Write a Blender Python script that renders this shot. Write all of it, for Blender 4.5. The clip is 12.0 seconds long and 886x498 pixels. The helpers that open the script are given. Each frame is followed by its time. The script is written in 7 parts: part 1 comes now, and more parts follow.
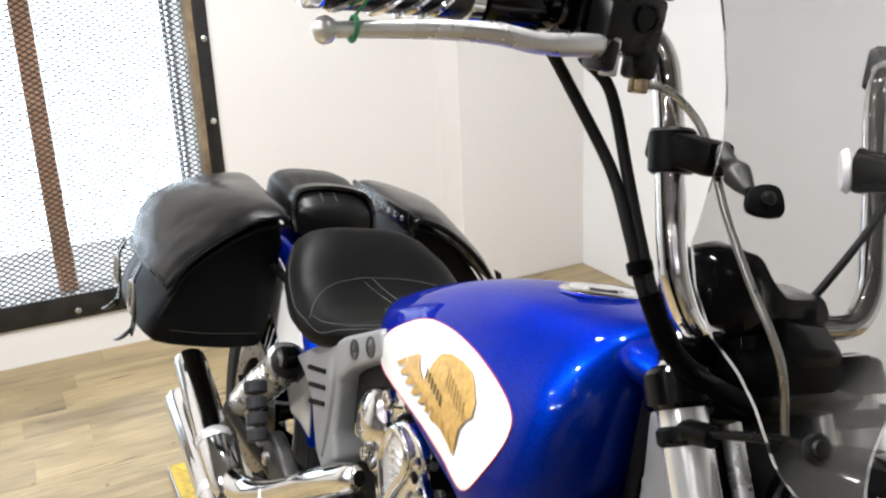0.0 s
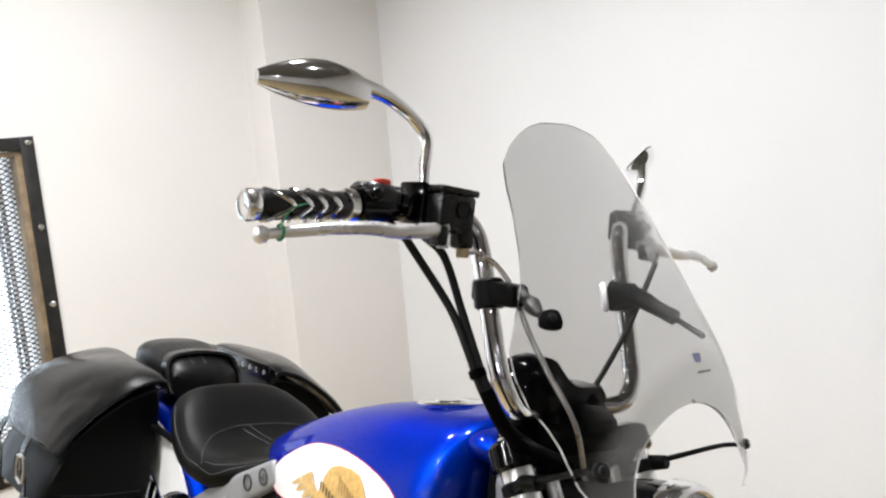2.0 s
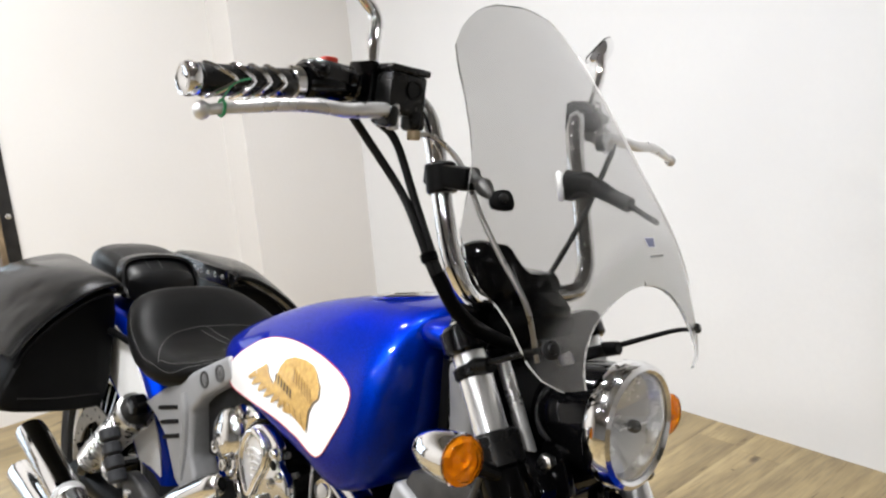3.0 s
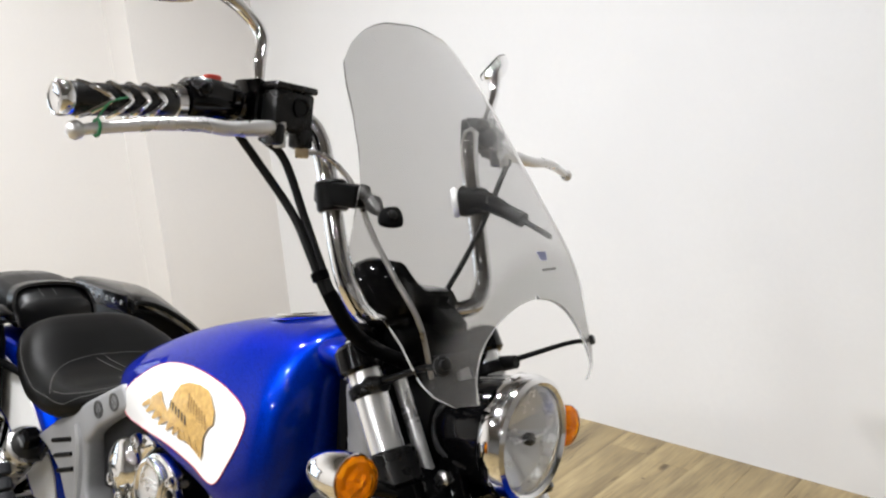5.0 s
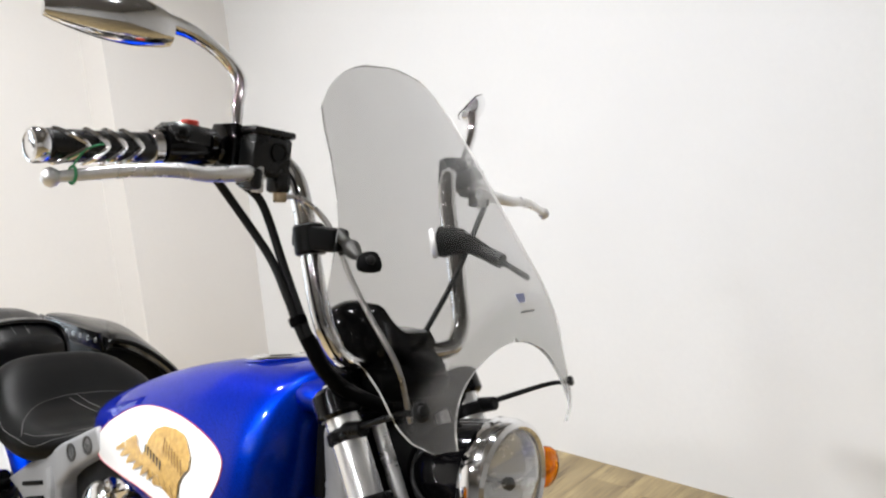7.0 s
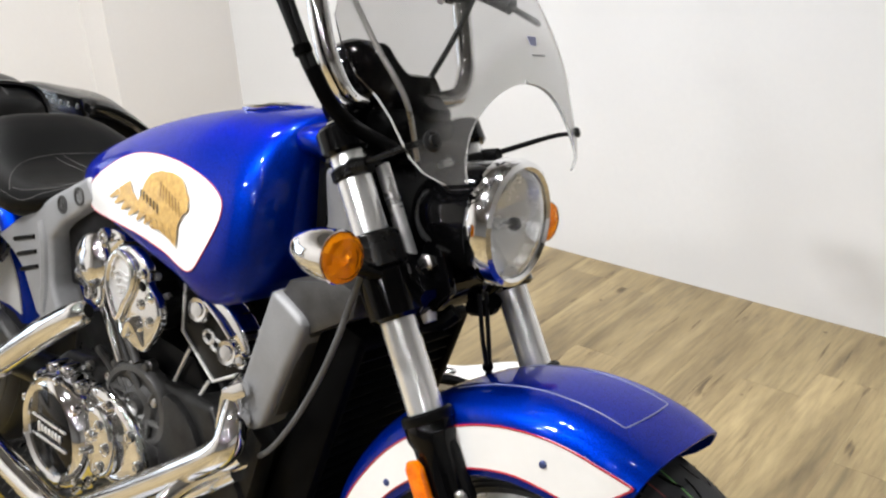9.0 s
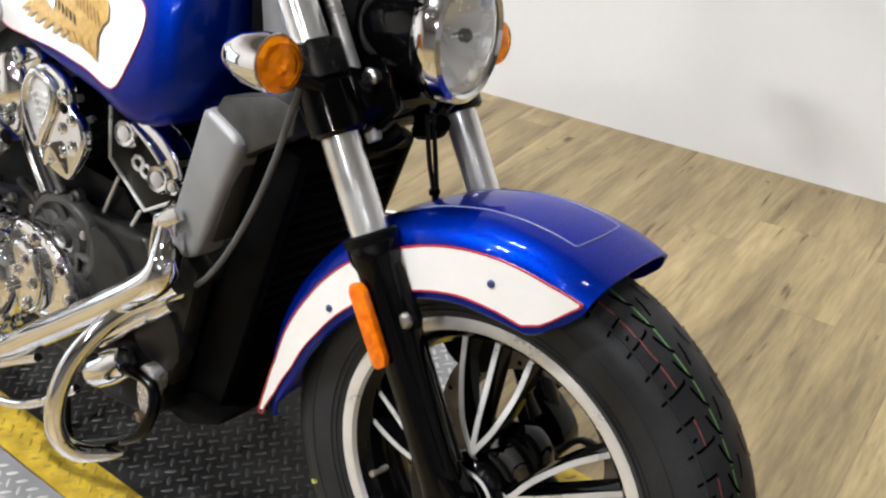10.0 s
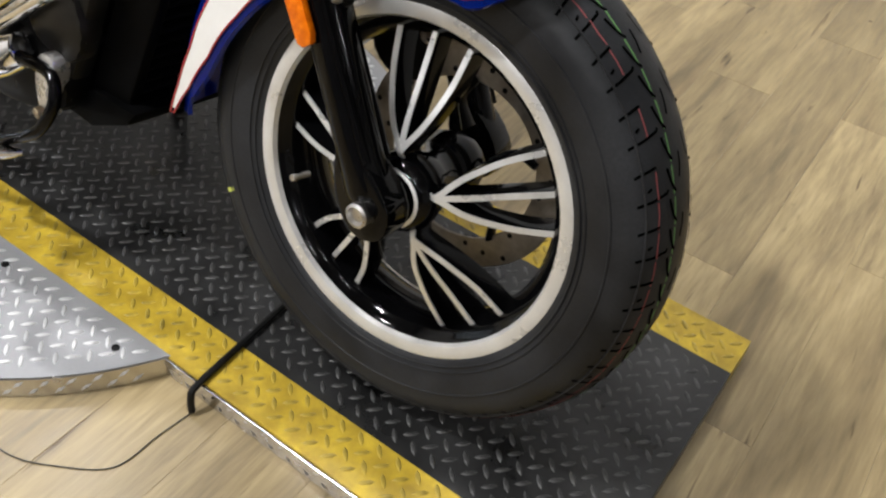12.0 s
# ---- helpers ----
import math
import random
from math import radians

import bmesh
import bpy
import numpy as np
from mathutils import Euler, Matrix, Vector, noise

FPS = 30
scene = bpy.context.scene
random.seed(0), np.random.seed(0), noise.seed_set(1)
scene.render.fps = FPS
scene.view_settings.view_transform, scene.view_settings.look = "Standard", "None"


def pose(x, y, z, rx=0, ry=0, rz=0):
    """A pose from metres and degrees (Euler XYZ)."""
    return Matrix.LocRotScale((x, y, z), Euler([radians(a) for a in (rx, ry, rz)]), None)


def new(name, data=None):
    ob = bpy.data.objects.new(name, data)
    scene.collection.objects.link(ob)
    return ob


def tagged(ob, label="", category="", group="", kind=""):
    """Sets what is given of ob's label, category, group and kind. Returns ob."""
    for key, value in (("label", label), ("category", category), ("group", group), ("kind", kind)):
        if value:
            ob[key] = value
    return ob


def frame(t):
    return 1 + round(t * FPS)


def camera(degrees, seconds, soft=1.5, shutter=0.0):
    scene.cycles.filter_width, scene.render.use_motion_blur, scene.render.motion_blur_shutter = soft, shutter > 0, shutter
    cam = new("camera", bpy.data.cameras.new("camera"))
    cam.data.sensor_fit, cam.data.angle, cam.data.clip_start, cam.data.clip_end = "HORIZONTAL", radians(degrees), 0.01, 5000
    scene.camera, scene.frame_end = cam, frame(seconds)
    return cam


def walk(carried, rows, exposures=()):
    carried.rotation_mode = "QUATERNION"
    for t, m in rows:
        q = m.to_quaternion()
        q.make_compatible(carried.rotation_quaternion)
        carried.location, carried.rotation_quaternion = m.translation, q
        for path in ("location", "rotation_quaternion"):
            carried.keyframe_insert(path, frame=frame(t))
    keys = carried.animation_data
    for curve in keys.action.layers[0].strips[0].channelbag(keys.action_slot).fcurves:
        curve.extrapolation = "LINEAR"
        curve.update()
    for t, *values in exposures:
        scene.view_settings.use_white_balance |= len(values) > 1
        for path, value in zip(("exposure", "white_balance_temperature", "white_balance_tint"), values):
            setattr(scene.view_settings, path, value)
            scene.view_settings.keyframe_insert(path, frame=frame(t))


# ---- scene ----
cam = camera(53.0, 12.0, soft=2.3)
ROWS = [
    (0.0, 0.2235, -0.4231, 1.2847, 72.319, 2.418, 62.712),
    (0.5, 0.3431, -0.4710, 1.3085, 76.053, 5.307, 60.806),
    (1.0, 0.4079, -0.6127, 1.3527, 79.414, 6.469, 56.018),
    (1.5, 0.4585, -0.6712, 1.3663, 81.815, 5.210, 52.867),
    (2.0, 0.4763, -0.6633, 1.3560, 81.473, 5.010, 49.898),
    (2.5, 0.4790, -0.6530, 1.3299, 79.161, 4.909, 48.393),
    (3.0, 0.4811, -0.6436, 1.3007, 76.394, 4.872, 47.910),
    (5.0, 0.5042, -0.6152, 1.2941, 77.172, 5.037, 42.651),
    (5.5, 0.5059, -0.6134, 1.3064, 78.265, 5.055, 42.176),
    (6.0, 0.5057, -0.6099, 1.3141, 79.208, 4.786, 41.755),
    (6.5, 0.5041, -0.6074, 1.3230, 79.391, 4.875, 41.347),
    (8.5, 0.4802, -0.6397, 1.2388, 71.316, 4.088, 40.499),
    (9.0, 0.4644, -0.6434, 1.2126, 67.166, 2.967, 40.058),
    (9.5, 0.4489, -0.6322, 1.1753, 61.997, 2.290, 38.222),
    (10.0, 0.4443, -0.6292, 1.1387, 58.443, 0.885, 37.008),
    (10.5, 0.4430, -0.6312, 1.0977, 54.734, -0.544, 37.213),
    (11.0, 0.4449, -0.6383, 1.0614, 51.996, -2.187, 36.342),
    (11.5, 0.4487, -0.6477, 1.0202, 47.723, -3.387, 35.322),
    (12.0, 0.4558, -0.6495, 0.9923, 46.180, -4.651, 35.284),]
EXPOSURES = [(0.0, -0.28), (1.5, -0.34), (2.5, -0.34), (3.0, -0.33), (5.5, -0.36), (8.5, -0.30), (9.5, -0.30), (11.0, -0.5), (12.0, -0.5)]
walk(cam, [(t, pose(x, y, z, rx, ry, rz)) for t, x, y, z, rx, ry, rz in ROWS], EXPOSURES)

# ---- the room's measures ----
LEAN = 12.35                      # the motorcycle leans to its left on the side stand
FLOOR = -0.04                     # wooden floor; the lift's plate is the zero level
WEST, NORTH, EAST, SOUTH, TOP = -2.94, 1.80, 6.5, -7.0, 2.9
WIN = -3.13                       # the window's wall lies behind the corner pier

# ---- world and lamps ----
world = bpy.data.worlds.new("room_world")
scene.world = world
world.use_nodes = True
world.node_tree.nodes["Background"].inputs[0].default_value = (0.9, 0.95, 1.0, 1)
world.node_tree.nodes["Background"].inputs[1].default_value = 0.3


def lamp(name, m, size, watts, colour=(0.982, 0.985, 1.0), shape="DISK", size_y=None, spread=180):
    data = bpy.data.lights.new(name, "AREA")
    data.shape, data.size, data.energy, data.color = shape, size, watts, colour
    data.spread = radians(spread)
    if size_y:
        data.size_y = size_y
    ob = new(name, data)
    ob.matrix_world = m
    return ob


# the two at x 4.9 and 5.1 are added to brighten the fork chrome
CEILING_LAMPS = [(-2.2, 0.35, 15), (-2.05, 0.35, 15), (-0.85, 0.45, 16), (-0.7, 0.45, 16), (0.55, 0.60, 4), (0.45, 1.2, 5), (-1.8, -2.4, 26), (-1.65, -2.4, 26), (-0.3, -3.6, 40), (-0.15, -3.6, 40), (1.1, -3.4, 12), (1.25, -3.4, 12), (2.6, -2.2, 4), (3.2, -4.4, 34), (4.9, -0.6, 16), (5.1, -2.2, 16), (-1.15, -1.0, 52), (-1.0, -1.0, 52), (0.0, -1.5, 3), (0.2, -1.5, 3), (0.9, -1.9, 3), (1.1, -1.9, 3)]
for lx, ly, watts in CEILING_LAMPS:
    lamp("ceiling_lamp_light", pose(lx, ly, TOP - 0.085), 0.10, watts, spread=125 if lx < -2 else 48 if ly > 0.9 else 155 if ly > 0 else 180)
lamp("daylight", pose(WIN - 0.3, -0.6, 0.85, 0, -90, 0), 1.1, 22, (0.74, 0.87, 1.0), "RECTANGLE", 1.7)


# ---- materials ----
def material(name, colour=(0.5, 0.5, 0.5), rough=0.5, metal=0.0, coat=0.0, spec=0.5):
    m = bpy.data.materials.new(name)
    m.use_nodes = True
    b = m.node_tree.nodes["Principled BSDF"]
    b.inputs["Base Color"].default_value = (*colour, 1)
    b.inputs["Roughness"].default_value = rough
    b.inputs["Metallic"].default_value = metal
    b.inputs["Coat Weight"].default_value = coat
    b.inputs["Coat Roughness"].default_value = 0.03
    b.inputs["Specular IOR Level"].default_value = spec
    return m


def wire(m):
    return m.node_tree.nodes, m.node_tree.links, m.node_tree.nodes["Principled BSDF"]


def coords(m, scale=(1, 1, 1), what="Object"):
    n, l, b = wire(m)
    tc, mp = n.new("ShaderNodeTexCoord"), n.new("ShaderNodeMapping")
    mp.inputs["Scale"].default_value = scale
    l.new(tc.outputs[what], mp.inputs[0])
    return mp.outputs[0]


def noise_node(m, vec, scale, detail=4, rough=0.55, distortion=0.0):
    n, l, b = wire(m)
    t = n.new("ShaderNodeTexNoise")
    t.inputs["Scale"].default_value, t.inputs["Detail"].default_value = scale, detail
    t.inputs["Roughness"].default_value, t.inputs["Distortion"].default_value = rough, distortion
    l.new(vec, t.inputs["Vector"])
    return t.outputs["Fac"]


def ramp(m, fac, *stops):
    n, l, b = wire(m)
    r = n.new("ShaderNodeValToRGB")
    while len(r.color_ramp.elements) < len(stops):
        r.color_ramp.elements.new(0.5)
    for el, (p, c) in zip(r.color_ramp.elements, stops):
        el.position, el.color = p, (*c, 1)
    l.new(fac, r.inputs[0])
    return r.outputs[0]


def blend(m, fac, a, b_, mode="MIX"):
    n, l, b = wire(m)
    x = n.new("ShaderNodeMix")
    x.data_type, x.blend_type = "RGBA", mode
    for src, sock in ((fac, x.inputs[0]), (a, x.inputs[6]), (b_, x.inputs[7])):
        if isinstance(src, (int, float)):
            sock.default_value = src
        elif isinstance(src, tuple):
            sock.default_value = (*src, 1)
        else:
            l.new(src, sock)
    return x.outputs[2]


def spread(m, fac, lo, hi):
    n, l, b = wire(m)
    r = n.new("ShaderNodeMapRange")
    r.inputs["To Min"].default_value, r.inputs["To Max"].default_value = lo, hi
    r.inputs["From Min"].default_value, r.inputs["From Max"].default_value = 0.3, 0.7
    l.new(fac, r.inputs[0])
    return r.outputs[0]


def bump(m, height, strength=0.3, distance=0.002):
    n, l, b = wire(m)
    x = n.new("ShaderNodeBump")
    x.inputs["Strength"].default_value, x.inputs["Distance"].default_value = strength, distance
    l.new(height, x.inputs["Height"])
    l.new(x.outputs[0], b.inputs["Normal"])


def put(m, sock, out):
    n, l, b = wire(m)
    l.new(out, b.inputs[sock])


def worn(name, dark, light, rough, metal=0.0, coat=0.0, scale=18, grain=160, bumpy=0.12, rough_swing=0.12, depth=0.001, spec=0.5):
    """A surface with large stains and fine grain."""
    m = material(name, light, rough, metal, coat, spec)
    v = coords(m)
    big, fine = noise_node(m, v, scale, 5), noise_node(m, v, grain, 3)
    put(m, "Base Color", blend(m, spread(m, fine, 0.0, 0.35), ramp(m, big, (0.3, dark), (0.7, light)), dark))
    put(m, "Roughness", spread(m, big, rough - rough_swing, rough + rough_swing))
    if bumpy:
        bump(m, fine, bumpy, depth)
    return m


def flake_paint(name, deep, bright):
    """Candy paint: dark tinted metal under a hard clear coat."""
    m = material(name, bright, 0.36, 0.85, 0.65, 0.06)
    b = wire(m)[2]
    b.inputs["Specular Tint"].default_value = (0.01, 0.06, 0.9, 1)
    b.inputs["Coat Roughness"].default_value = 0.035
    b.inputs["Coat IOR"].default_value = 1.40
    v = coords(m)
    fl = noise_node(m, v, 900, 1)
    put(m, "Base Color", blend(m, spread(m, noise_node(m, v, 4, 2), 0.0, 0.4), blend(m, spread(m, fl, 0.0, 1.0), bright, deep), deep))
    put(m, "Roughness", spread(m, fl, 0.38, 0.50))
    return m


BLUE = flake_paint("candy_blue_paint", (0.0, 0.007, 0.12), (0.0, 0.040, 0.58))
SCREWBLUE = worn("blue_grey_screw", (0.05, 0.07, 0.20), (0.10, 0.13, 0.30), 0.3, 0.7, scale=60, grain=300, bumpy=0.02, depth=0.0004)
WHITE = worn("cream_white_paint", (0.77, 0.76, 0.74), (0.84, 0.835, 0.82), 0.2, coat=1.0, scale=6, grain=90, bumpy=0.0, rough_swing=0.03)
RED = material("red_pinstripe_paint", (0.36, 0.010, 0.03), 0.3, coat=1.0)
GOLD = worn("gold_leaf_paint", (0.36, 0.21, 0.05), (0.62, 0.40, 0.12), 0.4, 0.2, 0.2, scale=120, grain=400, bumpy=0.0)
INK = material("black_ink", (0.012, 0.010, 0.008), 0.4)
UMBER = material("umber_line_paint", (0.12, 0.055, 0.012), 0.5)
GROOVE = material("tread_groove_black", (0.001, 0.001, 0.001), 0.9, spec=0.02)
CHROME = worn("polished_chrome", (0.80, 0.80, 0.81), (0.90, 0.90, 0.90), 0.07, 1.0, scale=30, grain=200, bumpy=0.02, rough_swing=0.03, depth=0.0004)
FORKCHROME = worn("bright_fork_chrome", (0.86, 0.86, 0.86), (0.95, 0.95, 0.945), 0.16, 0.72, scale=30, grain=200, bumpy=0.01, rough_swing=0.04, depth=0.0003)
ALLOY = worn("satin_grey_casting", (0.20, 0.20, 0.203), (0.29, 0.29, 0.294), 0.48, 0.35, scale=14, grain=420, bumpy=0.06, depth=0.0005)
STEEL = worn("machined_steel", (0.46, 0.45, 0.44), (0.66, 0.65, 0.63), 0.3, 1.0, scale=40, grain=500, bumpy=0.04, depth=0.0004)
DISCSTEEL = worn("brake_disc_steel", (0.20, 0.18, 0.155), (0.36, 0.325, 0.285), 0.42, 0.9, scale=40, grain=300, bumpy=0.05, depth=0.0004)
# bars are paler than their plate: wear plus glints put into the colour
BARBLACK = worn("worn_tread_bar", (0.025, 0.025, 0.025), (0.13, 0.128, 0.124), 0.42, 0.3, scale=60, grain=200, bumpy=0.1, depth=0.0006)
CASTGREY = worn("grey_engine_casting", (0.040, 0.039, 0.038), (0.09, 0.088, 0.085), 0.42, 0.55, scale=22, grain=380, bumpy=0.14, depth=0.0007)
LEVER = worn("polished_alloy", (0.66, 0.655, 0.65), (0.80, 0.795, 0.79), 0.32, 0.7, scale=30, grain=300, bumpy=0.03, depth=0.0004)
RIMSILVER = worn("machined_rim_alloy", (0.66, 0.65, 0.63), (0.84, 0.83, 0.81), 0.34, 0.5, scale=20, grain=500, bumpy=0.03, depth=0.0003)
BLACKGLOSS = worn("gloss_black_paint", (0.001, 0.001, 0.0012), (0.003, 0.003, 0.0033), 0.10, 0.0, 0.15, scale=12, grain=200, bumpy=0.02, rough_swing=0.05, depth=0.0004, spec=0.14)
BLACKSATIN = worn("satin_black_metal", (0.002, 0.002, 0.0021), (0.005, 0.005, 0.0052), 0.36, 0.0, scale=20, grain=420, bumpy=0.08, depth=0.0005, spec=0.10)
ENGINEGREY = worn("dark_engine_casting", (0.010, 0.010, 0.010), (0.040, 0.039, 0.038), 0.40, 0.6, scale=22, grain=380, bumpy=0.12, depth=0.0006)
PLASTIC = worn("black_plastic", (0.0006, 0.0006, 0.0007), (0.002, 0.002, 0.0021), 0.5, scale=26, grain=600, bumpy=0.12, depth=0.0004, spec=0.04)
RUBBER = worn("tyre_rubber", (0.008, 0.0083, 0.0092), (0.030, 0.031, 0.034), 0.48, scale=9, grain=260, bumpy=0.25, rough_swing=0.13, spec=0.24)
SWITCHGREY = worn("satin_switch_plastic", (0.004, 0.004, 0.0042), (0.011, 0.011, 0.0113), 0.28, scale=40, grain=400, bumpy=0.06, rough_swing=0.06, depth=0.0004, spec=0.35)
HOSE = worn("rubber_hose", (0.003, 0.003, 0.003), (0.008, 0.008, 0.008), 0.5, scale=40, grain=300, bumpy=0.1, depth=0.0004, spec=0.2)
GREYHOSE = worn("grey_cable_sheath", (0.05, 0.05, 0.05), (0.10, 0.10, 0.10), 0.45, scale=40, grain=300, bumpy=0.1, depth=0.0004)
BRASS = worn("brake_hardware", (0.35, 0.26, 0.15), (0.6, 0.5, 0.34), 0.35, 0.9, scale=60, grain=300, bumpy=0.04, depth=0.0004)
THREAD = material("white_thread", (0.09, 0.088, 0.085), 0.8)
BOWL = worn("bright_lamp_bowl", (0.55, 0.55, 0.545), (0.68, 0.68, 0.67), 0.28, 0.4, scale=60, grain=300, bumpy=0.0)
LAMPSILVER = worn("silvered_reflector", (0.80, 0.80, 0.79), (0.88, 0.88, 0.865), 0.22, 0.50, scale=40, grain=90, bumpy=0.01, depth=0.0010)
GREEN = material("green_plastic", (0.02, 0.22, 0.08), 0.5)
REDPLASTIC = material("red_plastic", (0.6, 0.04, 0.02), 0.4)
TYREMARK = material("tyre_mark_red", (0.20, 0.045, 0.045), 0.8)
TYREMARKG = material("tyre_mark_green", (0.11, 0.25, 0.08), 0.8)
TYREMARKY = material("tyre_mark_yellow", (0.5, 0.55, 0.1), 0.8)
PALELINE = material("pale_blue_line_paint", (0.22, 0.25, 0.42), 0.35)
BULB = material("lamp_white_face", (0.9, 0.9, 0.88), 0.25, 0.0)


def leather(name, spec, r0, r1, dark, light, soft):
    m = material(name, light, 0.4, spec=spec)
    v = coords(m)
    n, l, b = wire(m)
    vo = n.new("ShaderNodeTexVoronoi")
    vo.inputs["Scale"].default_value = 420
    l.new(v, vo.inputs["Vector"])
    big = noise_node(m, v, 7, 5)
    put(m, "Base Color", ramp(m, big, (0.3, dark), (0.7, light)))
    put(m, "Roughness", spread(m, noise_node(m, v, 5, 2), r0, r1))
    mixer = blend(m, 0.45, vo.outputs["Distance"], noise_node(m, v, 60, 3))
    bump(m, mixer, 0.10, 0.0006)
    crease = n.new("ShaderNodeBump")
    crease.inputs["Strength"].default_value, crease.inputs["Distance"].default_value = 0.5, soft
    l.new(noise_node(m, v, 6, 2, 0.45, 0.3), crease.inputs["Height"])
    l.new(crease.outputs[0], b.inputs["Normal"].links[0].from_node.inputs["Normal"])
    return m


LEATHER = leather("black_leather", 0.10, 0.36, 0.50, (0.001, 0.001, 0.001), (0.003, 0.003, 0.003), 0.003)
BAGLEATHER = leather("glossy_black_leather", 0.50, 0.17, 0.27, (0.0015, 0.0015, 0.0016), (0.004, 0.004, 0.0043), 0.022)
PADLEATHER = leather("passenger_pad_leather", 0.30, 0.28, 0.42, (0.0015, 0.0015, 0.0016), (0.004, 0.004, 0.0043), 0.012)


def see_through(name, colour, rough=0.0, ior=1.45, alpha=1.0, weight=1.0):
    m = material(name, colour, rough)
    b = wire(m)[2]
    b.inputs["Transmission Weight"].default_value = weight
    b.inputs["IOR"].default_value = ior
    return m


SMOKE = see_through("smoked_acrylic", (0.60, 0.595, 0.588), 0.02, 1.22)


def reflection_haze(m, most):
    """Mixes a pale haze in below the fold over the lamp, in place of reflections."""
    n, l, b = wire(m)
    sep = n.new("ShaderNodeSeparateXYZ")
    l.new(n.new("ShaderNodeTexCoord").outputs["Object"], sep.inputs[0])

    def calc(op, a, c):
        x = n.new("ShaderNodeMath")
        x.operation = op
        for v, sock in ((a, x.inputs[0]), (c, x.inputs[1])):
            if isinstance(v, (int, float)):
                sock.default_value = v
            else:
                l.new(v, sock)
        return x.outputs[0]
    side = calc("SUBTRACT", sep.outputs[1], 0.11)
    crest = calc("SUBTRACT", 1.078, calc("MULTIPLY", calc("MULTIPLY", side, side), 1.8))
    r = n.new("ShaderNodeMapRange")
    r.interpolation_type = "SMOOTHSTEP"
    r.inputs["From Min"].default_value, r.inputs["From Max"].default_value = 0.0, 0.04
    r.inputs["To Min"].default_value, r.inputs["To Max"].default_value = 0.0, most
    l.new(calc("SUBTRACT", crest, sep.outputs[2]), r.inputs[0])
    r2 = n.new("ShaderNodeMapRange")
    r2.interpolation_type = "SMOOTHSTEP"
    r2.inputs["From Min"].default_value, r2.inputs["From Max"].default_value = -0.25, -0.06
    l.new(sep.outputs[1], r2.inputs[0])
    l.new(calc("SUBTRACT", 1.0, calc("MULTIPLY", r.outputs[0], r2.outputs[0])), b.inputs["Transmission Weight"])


reflection_haze(SMOKE, 0.19)
EDGESHEEN = see_through("frosted_acrylic_edge", (0.86, 0.85, 0.84), 0.25, 1.2, weight=0.45)
CLEAR = see_through("clear_lens", (0.95, 0.96, 0.97), 0.02, 1.38)
AMBER = see_through("amber_lens", (1.0, 0.40, 0.010), 0.03, 1.3)
AMBERMIRROR = material("amber_mirror", (1.0, 0.58, 0.07), 0.22, 0.6)
AMBERREFLECT = worn("amber_reflector", (0.60, 0.10, 0.0), (0.95, 0.23, 0.001), 0.14, 0.0, 0.5, scale=90, grain=300, bumpy=0.3, depth=0.0018, spec=0.3)

WALLPIER = worn("tan_wall_paint", (0.685, 0.663, 0.635), (0.725, 0.705, 0.68), 0.7, scale=1.1, grain=70, bumpy=0.05, depth=0.0008)
WALL = worn("cream_wall_paint", (0.70, 0.68, 0.655), (0.745, 0.728, 0.705), 0.7, scale=1.1, grain=70, bumpy=0.05, depth=0.0008)
WALLN = worn("white_wall_paint", (0.72, 0.72, 0.72), (0.77, 0.77, 0.77), 0.62, scale=1.3, grain=60, bumpy=0.05, depth=0.0008)
CEIL = worn("ceiling_paint", (0.15, 0.15, 0.152), (0.20, 0.20, 0.203), 0.8, scale=1.0, grain=50, bumpy=0.05)
GREYWALL = worn("grey_wall_paint", (0.22, 0.22, 0.223), (0.28, 0.28, 0.283), 0.7, scale=1.0, grain=60, bumpy=0.05)
BLACKSTEEL = worn("black_steel_frame", (0.010, 0.010, 0.010), (0.030, 0.028, 0.026), 0.45, 0.3, scale=25, grain=300, bumpy=0.15)
MESHWIRE = worn("expanded_steel", (0.012, 0.012, 0.012), (0.04, 0.04, 0.04), 0.5, 0.2, scale=30, grain=300, bumpy=0.0)
RAWWOOD = worn("weathered_raw_wood", (0.12, 0.080, 0.045), (0.36, 0.27, 0.165), 0.75, scale=9, grain=60, bumpy=0.4, depth=0.002)
ORANGEWOOD = worn("red_brown_timber", (0.50, 0.27, 0.15), (0.68, 0.41, 0.26), 0.6, scale=12, grain=90, bumpy=0.2)
PALEFRAME = worn("pale_window_frame", (0.55, 0.55, 0.56), (0.7, 0.7, 0.7), 0.5, scale=10, grain=120, bumpy=0.05)


